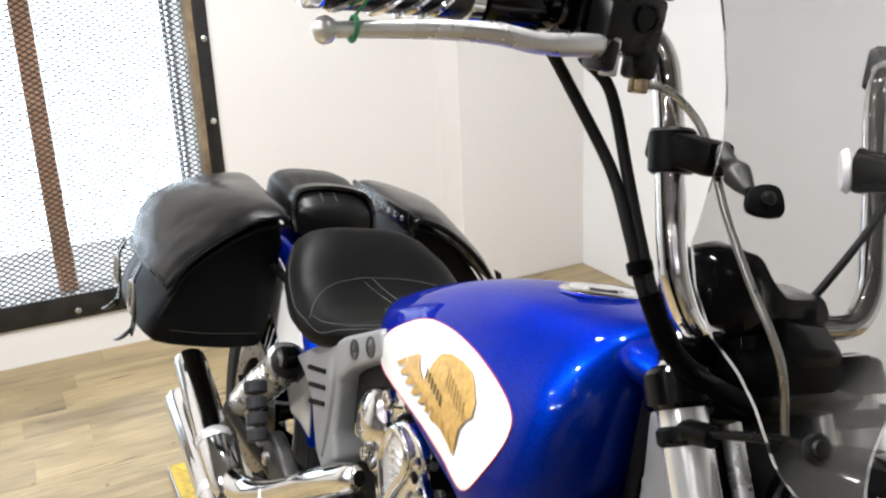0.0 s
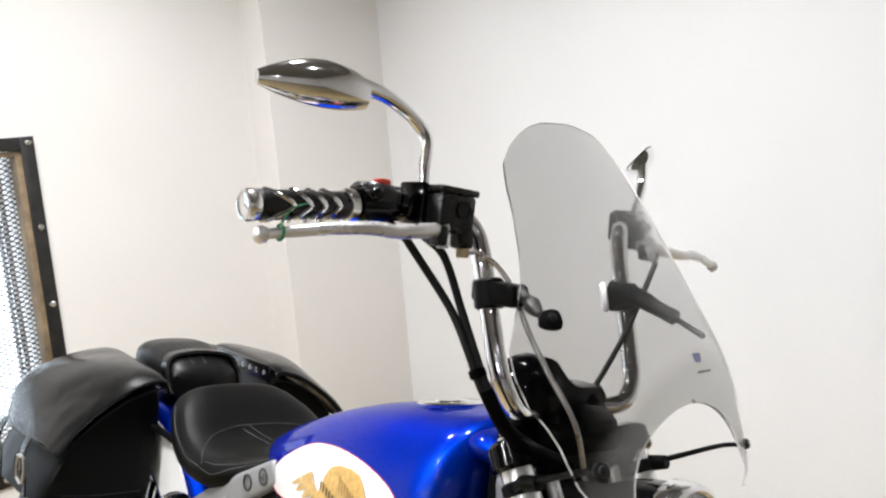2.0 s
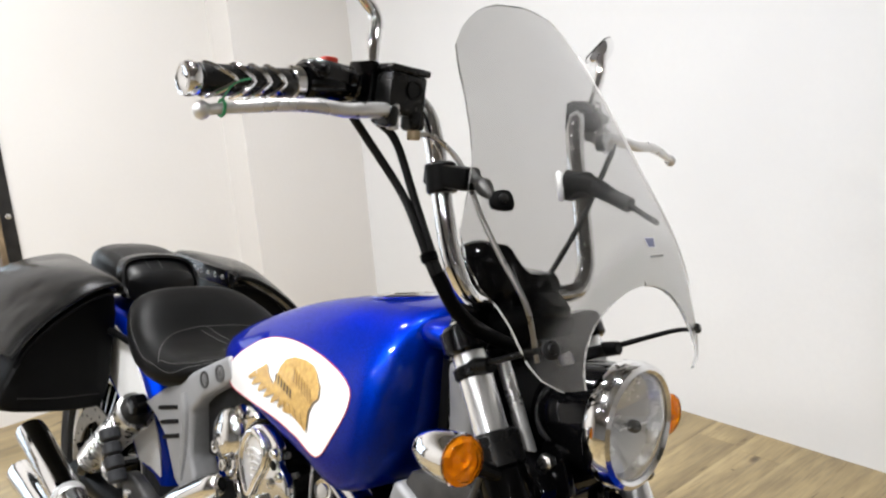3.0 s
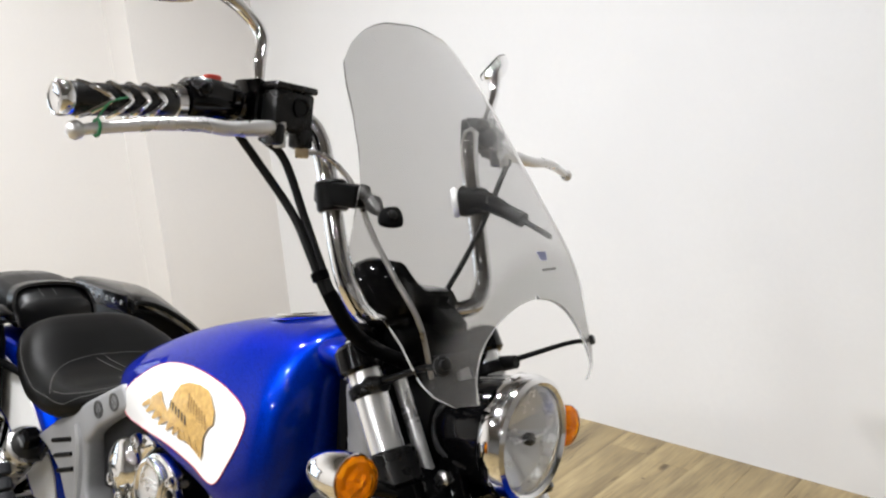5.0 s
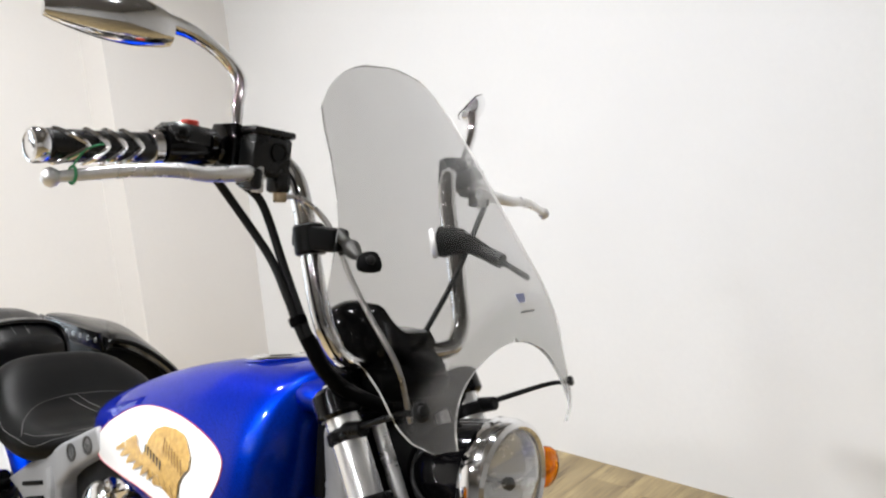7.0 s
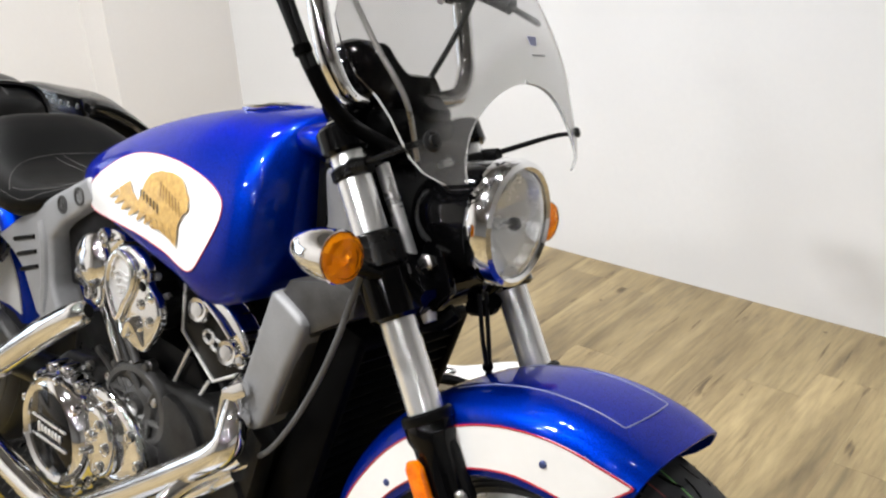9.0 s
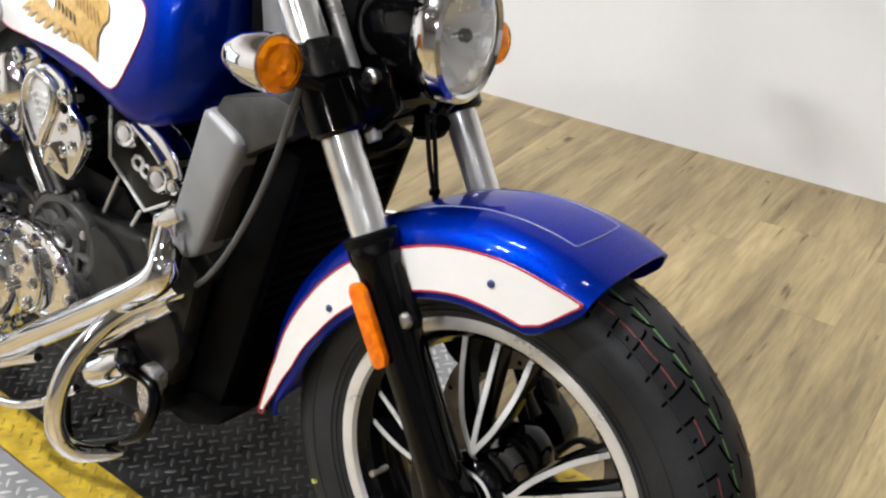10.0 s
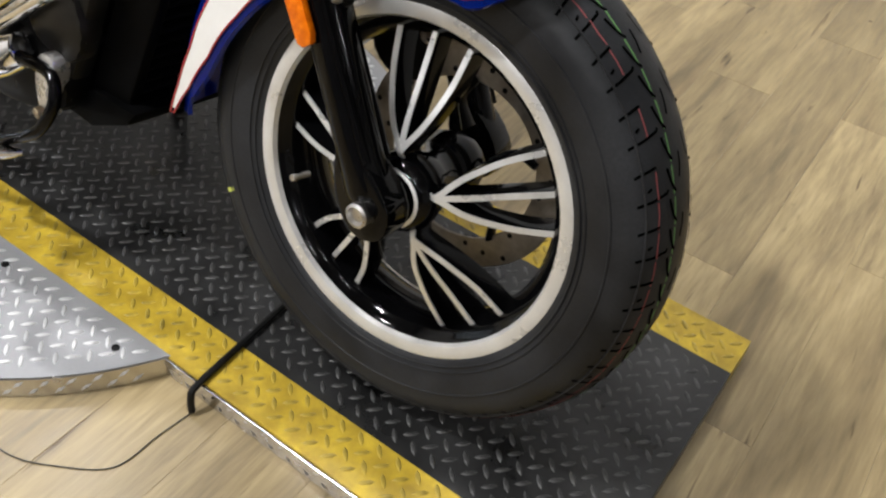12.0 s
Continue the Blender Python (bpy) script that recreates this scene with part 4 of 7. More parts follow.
FEATHER_TIPS = [((-0.776, 0.764), (-0.752, 0.783), (-0.741, 0.775)), ((-0.758, 0.758), (-0.741, 0.776), (-0.721, 0.771)), ((-0.734, 0.753), (-0.722, 0.772), (-0.697, 0.767)), ((-0.710, 0.749), (-0.698, 0.768), (-0.672, 0.766)), ((-0.683, 0.747), (-0.673, 0.767), (-0.654, 0.762)), ((-0.661, 0.746), (-0.655, 0.764), (-0.633, 0.761)), ((-0.644, 0.745), (-0.637, 0.763), (-0.614, 0.748))]
for s in (-1, 1):
    bike("side_panel", flank_sheet(panel_line, 0.0012, s), WHITE, tank, "cream white painted panel")
    bike("pinstripe", tube([on_flank(x, z, 0.0010, s) for x, z in panel_line], 0.0010, 6, 1, True, smooth_path=False), RED, tank, "thin red pinstripe")
    emblem = bike("emblem", flank_decal(CREST, 0.0042, s, 5), GOLD, tank, "gold leaf feathered emblem")
    bike("wing", flank_decal(WING, 0.0040, s, 4), GOLD, emblem)
    for (tx, tz), (ax, az), (bx, bz) in FEATHER_TIPS:
        leaf = [(ax, az), (0.45 * ax + 0.55 * tx - 0.002, 0.45 * az + 0.55 * tz), (tx - 0.001, tz + 0.002), (tx + 0.003, tz), (0.4 * bx + 0.6 * tx - 0.001, 0.4 * bz + 0.6 * tz - 0.001), (bx, bz)]
        bike("feather", flank_decal(leaf, 0.0041, s, 2), GOLD, emblem)
    for k in range(6):
        x0, z0 = -0.682 + k * 0.0105, 0.795 - k * 0.0026
        bike("dark_bar", flank_decal([(x0, z0), (x0 + 0.0042, z0 - 0.001), (x0 + 0.0075, z0 - 0.013), (x0 + 0.0035, z0 - 0.012)], 0.0052, s, 1), INK, emblem)
    for k in range(7):
        a0 = (-0.632 + 0.009 * k, 0.812 - 0.003 * k)
        bike("fine_line", flank_decal([a0, (a0[0] + 0.0018, a0[1]), (a0[0] + 0.010, a0[1] - 0.020), (a0[0] + 0.0085, a0[1] - 0.020)], 0.0052, s, 1), UMBER, emblem)
    for k in range(5):
        a0 = (-0.660 + 0.017 * k, 0.764 - 0.002 * k)
        bike("fine_line", flank_decal([a0, (a0[0] + 0.0016, a0[1]), (a0[0] + 0.012, a0[1] - 0.016), (a0[0] + 0.0105, a0[1] - 0.016)], 0.0052, s, 1), UMBER, emblem)
cap_at = pose(-0.585, 0.0, tank_section(-0.585)[0] - 0.004, 0, -8, 0)
cap = bike("fuel_cap", lathe([(0.056, 0.0), (0.057, 0.004), (0.053, 0.007), (0.046, 0.0075), (0.044, 0.006), (0.028, 0.0065), (0.026, 0.009), (0.006, 0.0095)], cap_at, 40), CHROME, tank, "round chrome fuel cap")

# -- fork, clamps, lamp --
fork = tagged(empty("fork", parent=BIKE), "chrome telescopic front fork with black lower legs")
for s in (-1, 1):
    y = s * 0.118
    bike("fork_tube", rod(on_fork(y, 0.59), on_fork(y, 0.915), 0.0225, segs=28), FORKCHROME, fork, "polished chrome fork tube")
    leg = lathe([(0.025, 0), (0.0275, 0.01), (0.0265, 0.06), (0.0262, 0.25), (0.0275, 0.285), (0.0315, 0.295), (0.0315, 0.312), (0.027, 0.318)], along(on_fork(y, 0.325, -0.012), on_fork(y, 0.60)), 28)
    low = bike("lower_leg", leg, BLACKGLOSS, fork, "gloss black lower fork leg")
    bike("fork_collar", lathe([(0.030, 0.0), (0.0325, 0.003), (0.0325, 0.012), (0.029, 0.015)], along(on_fork(y, 0.600), on_fork(y, 0.7)), 28, cap=False), BLACKSATIN, low)
    bike("axle_lug", prism(soft_outline([(-0.045, 0.385), (0.004, 0.36), (0.034, 0.325), (0.030, 0.290), (0.0, 0.278), (-0.028, 0.295), (-0.046, 0.335)], 3), y - 0.022, y + 0.022, 0.006), BLACKGLOSS, low)
    for dy in (0.012, -0.012):
        bike("fin_rib", tube([on_fork(y + dy * 1.5, 0.37, 0.012), on_fork(y + dy * 1.5, 0.57, 0.012)], 0.0055, 8, 1, smooth_path=False), BLACKGLOSS, low)
    refl = prism([(-0.011, -0.046), (-0.005, -0.052), (0.008, -0.050), (0.012, -0.040), (0.012, 0.040), (0.006, 0.050), (-0.006, 0.051), (-0.012, 0.042)], -0.005, 0.005, 0.003)
    d = (on_fork(0, 0.5) - on_fork(0, 0.4)).normalized()
    turn = math.degrees(math.atan2(d.x, d.z))
    refl.transform(Matrix.Translation(on_fork(s * 0.152, 0.520, -0.014)) @ pose(0, 0, 0, 0, turn, 0))
    bike("side_reflector", refl, AMBERREFLECT, fork, "long amber plastic reflector")
    bike("reflector_base", rod(on_fork(s * 0.149, 0.520, -0.014), on_fork(s * 0.125, 0.520, -0.005), 0.010), BLACKSATIN, fork)
    # clamp rings
    bike("upper_clamp", rod(on_fork(y, 0.896), on_fork(y, 0.928), 0.032, 0.031, 24), BLACKGLOSS, fork)
    bike("clamp_cap", rod(on_fork(y, 0.928), on_fork(y, 0.934), 0.022, 0.016, 20), CHROME, fork)
    bike("lower_clamp", rod(on_fork(y, 0.712), on_fork(y, 0.768), 0.034, segs=24), BLACKGLOSS, fork)
    bike("clamp_shell", lathe([(0.031, 0), (0.0335, 0.002), (0.0335, 0.040), (0.030, 0.044), (0.0227, 0.044)], along(on_fork(y, 0.768), on_fork(y, 0.9)), 28), SWITCHGREY, fork, "satin black clamp shell")
    bike("tube_cover", rod(on_fork(s * 0.062, 0.70, 0.0), on_fork(s * 0.062, 0.90, 0.0), 0.010), LEVER, fork)
bike("fork_shroud", block((0.016, 0.195, 0.215), Matrix.Translation(on_fork(0, 0.805, -0.022)) @ pose(0, 0, 0, 0, -29.5, 0), 0.006), BLACKSATIN, fork, "black plate between the fork tubes")
yoke = block((0.075, 0.20, 0.055), pose(fork_x(0.748), 0, 0.745, 0, 29, 0), 0.012)
bike("lower_yoke", yoke, BLACKGLOSS, fork, "gloss black lower fork yoke")
bike("upper_yoke", block((0.085, 0.21, 0.034), pose(fork_x(0.912) - 0.01, 0, 0.912, 0, 29, 0), 0.010), BLACKGLOSS, fork)
bike("steering_stem", rod(on_fork(0, 0.73, -0.045), on_fork(0, 0.93, -0.045), 0.026), BLACKSATIN, fork)
for s in (-1, 1):
    bike("lamp_bracket", prism([(-0.250, 0.700), (-0.215, 0.700), (-0.175, 0.745), (-0.195, 0.80), (-0.225, 0.80)], s * 0.060 - 0.006, s * 0.060 + 0.006, 0.003), BLACKGLOSS, fork)
    bike("bracket_bolt", lathe([(0.012, 0), (0.012, 0.007), (0.008, 0.010), (0.003, 0.010)], along((-0.215, s * 0.066, 0.775), (-0.215, s * 0.2, 0.775)), 6), STEEL, fork)
    bike("loom_cover", tube([(-0.185, s * 0.04, 0.715), (-0.20, s * 0.05, 0.70), (-0.235, s * 0.06, 0.69)], 0.012, 8, 4), PLASTIC, fork)

HL = Vector((-0.141, -0.003, 0.834))
hax = along(HL + Vector((0.007, 0, 0)), HL + Vector((1.003, 0.085, 0.02))) @ Matrix.Diagonal((0.86, 0.86, 0.84, 1))
headlamp = tagged(empty("headlamp", parent=BIKE), "round headlamp with chrome rim and black bucket")
bike("bucket", lathe([(0.020, -0.165), (0.045, -0.156), (0.066, -0.128), (0.080, -0.085), (0.086, -0.034), (0.087, -0.022), (0.084, -0.022), (0.060, -0.090), (0.001, -0.110)], hax, 40), BLACKGLOSS, headlamp, "gloss black headlamp bucket")
bike("rim", lathe([(0.088, -0.034), (0.0915, -0.030), (0.093, -0.008), (0.090, 0.006), (0.083, 0.010), (0.078, 0.006), (0.077, -0.004)], hax, 48, cap=False), CHROME, headlamp, "polished chrome headlamp rim")
bike("reflector_bowl", lathe([(0.080, -0.004), (0.070, -0.030), (0.050, -0.048), (0.020, -0.056), (0.001, -0.057)], hax, 40, cap=False), BOWL, headlamp)
bike("bulb_shield", lathe([(0.001, -0.012), (0.006, -0.012), (0.0095, -0.008), (0.0095, 0.000), (0.006, 0.004), (0.001, 0.004)], hax, 20), BLACKSATIN, headlamp)
bike("bulb_stem", rod(hax @ Vector((0, 0, -0.056)), hax @ Vector((0, 0, -0.010)), 0.003), LEVER, headlamp)
bike("bulb_bar", rod(hax @ Vector((-0.040, 0, -0.004)), hax @ Vector((0.040, 0, -0.004)), 0.0012), LEVER, headlamp)
for k in range(16):
    g0, g1 = 2 * math.pi * k / 16, 2 * math.pi * (k + 0.985) / 16
    facet = bmesh.new()
    facet.faces.new([facet.verts.new(hax @ Vector((r * math.cos(g), r * math.sin(g), h))) for r, h, g in ((0.016, -0.050, g0), (0.074, -0.020 - 0.003 * (k % 2), g0), (0.075, -0.020, (g0 + g1) / 2), (0.074, -0.020 - 0.003 * (k % 3 == 0), g1), (0.016, -0.050, g1))])
    bike("reflector_facet", facet, LAMPSILVER, headlamp, smooth=0)
lens = bike("lens", lathe([(0.079, 0.003), (0.070, 0.010), (0.045, 0.0155), (0.001, 0.018), (0.001, 0.015), (0.045, 0.0125), (0.070, 0.007), (0.078, 0.0)], hax, 40, cap=False, closed=True), CLEAR, headlamp, "clear domed headlamp glass")
lens.visible_shadow = False

for s in (-1, 1):
    c = Vector((-0.229, s * 0.206, 0.798))
    sig = tagged(empty("turn_signal", parent=BIKE), "chrome bullet turn signal with amber lens")
    ax = along(c, c + Vector((1, 0, 0.03))) @ Matrix.Diagonal((0.90, 0.92, 0.80, 1))
    bike("housing", lathe([(0.004, -0.094), (0.014, -0.090), (0.024, -0.074), (0.031, -0.046), (0.0345, -0.016), (0.0345, 0.0), (0.030, 0.002)], ax, 30), CHROME, sig, "polished chrome bullet housing")
    lb = lathe([(0.033, 0.001), (0.0335, 0.007), (0.031, 0.013), (0.0255, 0.0165), (0.0245, 0.0150), (0.0165, 0.0195), (0.0155, 0.0180), (0.008, 0.0215), (0.001, 0.0205)], ax, 16)
    lens = bike("lens", lb, AMBER, sig, "faceted amber lens", 12)
    lens.visible_shadow = False
    dice = random.Random(7)
    spark = lathe([(0.031, 0.0030), (0.025, 0.0055), (0.018, 0.0075), (0.011, 0.0100), (0.005, 0.0130), (0.001, 0.0135)], ax, 11, cap=False)
    for v in spark.verts:
        v.co += Vector((dice.uniform(-0.0022, 0.0022), dice.uniform(-0.0012, 0.0012), dice.uniform(-0.0012, 0.0012)))
    bike("lamp_reflector", spark, AMBERMIRROR, sig, "faceted amber reflector behind the lens", 1)
    bike("stalk", rod((-0.245, s * 0.185, 0.785), (-0.225, s * 0.130, 0.765), 0.010), BLACKGLOSS, sig)

# -- windscreen --
SCREEN_S = [0.890, 0.903, 0.92, 0.94, 0.96, 0.981, 1.00, 1.03, 1.06, 1.10, 1.14, 1.18, 1.22, 1.26, 1.29, 1.315, 1.335, 1.350, 1.360, 1.366]
SCREEN_W = [0.136, 0.162, 0.176, 0.182, 0.187, 0.196, 0.210, 0.216, 0.213, 0.192, 0.173, 0.162, 0.154, 0.148, 0.140, 0.126, 0.109, 0.090, 0.064, 0.012]


def screen_mid(z):
    """The screen is turned a little with the bar: its middle line wanders to the left."""
    return interp(z, [1.10, 1.20, 1.29, 1.32, 1.35, 1.366], [0.0, 0.006, 0.015, 0.024, 0.038, 0.048])


def screen_point(z, y, out=0.0):
    def ahead(yy, zz):
        u = zz - 1.05
        crest = 1.078 - 1.8 * (yy - 0.11) ** 2         # fold above the lamp cut-out
        d = (crest - zz) / 0.012
        below = 0.012 * (d if d > 20 else math.log1p(math.exp(d)))
        return -0.194 - 0.542 * u - 0.574 * u * u - (1.14 + 1.227 * u) * yy * yy - FOLD * below
    h = 0.002
    gy = -(ahead(y + h, z) - ahead(y - h, z)) / (2 * h)
    gz = -(ahead(y, z + h) - ahead(y, z - h)) / (2 * h)
    return Vector((ahead(y, z), y, z)) + Vector((1.0, gy, gz)).normalized() * out


FOLD = 0.05


def screen_inner(z):
    """Half width of the lamp cut-out, an upright half ellipse."""
    return 0.134 * math.sqrt(max(0.0, 1 - (max(z - 0.895, 0.0) / 0.105) ** 2))


def cut_mid(z):
    """Middle of the lamp cut-out."""
    return interp(z, [0.889, 0.92, 0.955, 0.987, 1.0], [0.030, 0.031, 0.034, 0.042, 0.045])


levels = sorted(set([0.89 + 0.476 * i / 70 for i in range(71)] + [0.90, 0.995, 0.9975, 0.9988, 0.9995, 0.99995, 1.3605, 1.3645]))
screen_mesh = bmesh.new()
for s in (-1, 1):
    grid_o, grid_i = [], []
    for z in levels:
        w0, w1 = screen_inner(z) if z < 1.0 else 0.0, interp(z, SCREEN_S, SCREEN_W)
        c0 = cut_mid(z) if z < 1.0 else cut_mid(1.0)
        y0, y1 = c0 + s * w0, screen_mid(z) + s * w1
        if s * (y1 - y0) < 0.002:
            y0 = y1 - s * 0.002
        ys = [y0 + (y1 - y0) * k / 14 for k in range(15)]
        grid_o.append([screen_mesh.verts.new(screen_point(z, y, 0.0022)) for y in ys])
        grid_i.append([screen_mesh.verts.new(screen_point(z, y, -0.0022)) for y in ys])
    for g in (grid_o, grid_i):
        for a, b in zip(g, g[1:]):
            for k in range(14):
                screen_mesh.faces.new((a[k], a[k + 1], b[k + 1], b[k]))
    for k in (14, 0):
        for i in range(len(levels) - 1):
            if k == 14 or levels[i] < 0.99995:
                screen_mesh.faces.new((grid_o[i][k], grid_o[i + 1][k], grid_i[i + 1][k], grid_i[i][k]))
    for i in (0, -1):
        for k in range(14):
            screen_mesh.faces.new((grid_o[i][k], grid_o[i][k + 1], grid_i[i][k + 1], grid_i[i][k]))
bmesh.ops.remove_doubles(screen_mesh, verts=screen_mesh.verts, dist=0.0004)
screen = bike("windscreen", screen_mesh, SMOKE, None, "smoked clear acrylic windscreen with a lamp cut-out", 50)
screen.visible_shadow = False
# a whitish strip along the far edge stands in for its bright reflection
band, rows_b = bmesh.new(), []
for i in range(25):
    z = 0.985 + 0.325 * i / 24
    y1 = screen_mid(z) + interp(z, SCREEN_S, SCREEN_W)
    wide = 0.017 * math.sin(math.pi * min(1.0, 0.06 + 0.94 * i / 24)) ** 0.6 + 0.001
    rows_b.append([screen_point(z, y1 - wide * k, 0.0026 + 0.0016 * math.sin(math.pi * k)) for k in (0.0, 0.25, 0.5, 0.75, 1.0)] + [screen_point(z, y1 - wide * k, 0.0024) for k in (0.9, 0.1)])
rings(band, rows_b)
bike("rolled_edge", band, EDGESHEEN, screen, "pale strip standing in for the edge's reflection").visible_shadow = False
for s in (-1, 1):
    gy = -0.146 if s < 0 else 0.176
    at = screen_point(0.935, gy, 0.003)
    nrm = (screen_point(0.935, gy, 0.1) - at).normalized()
    bike("grommet", lathe([(0.0115, 0), (0.012, 0.003), (0.0095, 0.005), (0.007, 0.005), (0.006, 0.008), (0.001, 0.009)] if s < 0 else [(0.007, 0), (0.0075, 0.003), (0.005, 0.006), (0.001, 0.006)], along(at, at + nrm), 20), SWITCHGREY, screen, "black rubber screen grommet")
    bike("bracket_rod", tube([at - nrm * 0.006, at - nrm * 0.02 + Vector((-0.02, 0, -0.004)), Vector((-0.29, s * 0.128, 0.888)), Vector((-0.325, s * 0.122, 0.882))], [0.0042, 0.0040, 0.0042, 0.008] if s < 0 else [0.0030, 0.0034, 0.0044, 0.008], 10, 5), BLACKSATIN, screen, "black screen bracket rod")
    bike("bracket_clamp", rod(on_fork(s * 0.118, 0.868), on_fork(s * 0.118, 0.884), 0.0262, segs=22), BLACKSATIN, screen)
    bike("clamp_knuckle", rod((-0.315, s * 0.125, 0.880), (-0.265, s * 0.130, 0.894), 0.013, 0.010), BLACKSATIN, screen)
    # upper mount on the bar
    bar_y = s * 0.140
    bike("bar_clamp", rod((-0.366, bar_y, 1.098), (-0.375, bar_y, 1.136), 0.021, segs=20), BLACKSATIN, screen)
    if s < 0:
        bike("clamp_block", block((0.080, 0.030, 0.030), pose(-0.352, bar_y, 1.120, 0, 2, 0), 0.006), BLACKSATIN, screen)
        bike("ball_joint", tube([(-0.315, bar_y, 1.126), (-0.300, bar_y - 0.002, 1.117), (-0.288, bar_y - 0.005, 1.111), (-0.278, -0.148, 1.106), (-0.266, -0.151, 1.101)], [0.008, 0.007, 0.0115, 0.009, 0.005], 14, 5), CASTGREY, screen, "grey ball joint")
        at_y, at_z = -0.154, 1.096
    else:
        bike("ball_joint", tube([(-0.385, bar_y - 0.012, 1.118), (-0.350, bar_y, 1.120), (-0.318, bar_y + 0.006, 1.108)], [0.024, 0.015, 0.012], 12, 5), BLACKSATIN, screen)
        bike("thin_rod", tube([(-0.330, bar_y + 0.005, 1.112), (-0.284, bar_y + 0.008, 1.096)], 0.0115, 10, 1, smooth_path=False), BLACKSATIN, screen)
        bike("thin_rod", tube([(-0.290, bar_y + 0.008, 1.098), screen_point(1.076, 0.153, -0.003)], 0.0042, 8, 1, smooth_path=False), BLACKSATIN, screen)
        bike("lamp_face", rod((-0.390, bar_y - 0.016, 1.116), (-0.397, bar_y - 0.023, 1.114), 0.024, 0.023, 22), BULB, screen, "small white round face")
    if s < 0:
        cp = screen_point(at_z, at_y, 0.0030)
        cn = (screen_point(at_z, at_y, 0.1) - cp).normalized()
        clip = prism(soft_outline([(-0.015, -0.011), (0.012, -0.012), (0.013, 0.008), (0.003, 0.013), (-0.013, 0.007)], 3), -0.002, 0.005, 0.002, axis="z")
        clip.transform(along(cp, cp + cn))
        bike("screen_clip", clip, BLACKSATIN, screen, "black rubber screen pad")
        bike("clip_screw", lathe([(0.006, 0.0050), (0.006, 0.008), (0.004, 0.009), (0.001, 0.009)], along(cp, cp + cn), 12), ENGINEGREY, screen)
st = [screen_point(1.050 + dz, 0.090 + dy, 0.0030) for dy, dz in ((-0.014, 0.007), (0.014, 0.007), (0.009, -0.004), (-0.009, -0.004))]
sb = bmesh.new()
sb.faces.new([sb.verts.new(p) for p in st])
bike("sticker", sb, material("maker_sticker_blue", (0.22, 0.24, 0.42), 0.5), screen, "small faded maker's sticker", 0)
sb = bmesh.new()
sb.faces.new([sb.verts.new(screen_point(1.034 + dz, 0.098 + dy, 0.0030)) for dy, dz in ((-0.022, 0.0012), (0.022, 0.0012), (0.022, -0.0012), (-0.022, -0.0012))])
bike("sticker", sb, material("sticker_print_grey", (0.22, 0.22, 0.23), 0.6), screen, "small grey printed bar", 0)

# -- handlebar and controls --
TURN = {-1: 0.0, 1: 26.0}          # pull-back of the right and left grip; the bar is turned to the left
PIVOT = (-0.405, 0.165, 1.212)


def swept(s):
    """Swings a straight grip and its controls back about the bar's upper bend."""
    return Matrix.Translation((PIVOT[0], s * PIVOT[1], PIVOT[2])) @ pose(0, 0, 0, 0, 0, s * TURN[s]) @ Matrix.Translation((-PIVOT[0], -s * PIVOT[1], -PIVOT[2]))


STEM = [(-0.352, 0.0, 0.960), (-0.346, 0.06, 0.960), (-0.334, 0.108, 0.968), (-0.338, 0.130, 0.998), (-0.350, 0.137, 1.035), (-0.368, 0.140, 1.10), (-0.386, 0.142, 1.160), (-0.398, 0.150, 1.198)]
OUTER = [(-0.410, 0.175, 1.218), (-0.418, 0.215, 1.223), (-0.420, 0.32, 1.2165), (-0.420, 0.460, 1.2059)]


def bar_side(s):
    return [Vector((x, s * y, z)) for x, y, z in STEM] + [swept(s) @ Vector((x, s * y, z)) for x, y, z in OUTER]


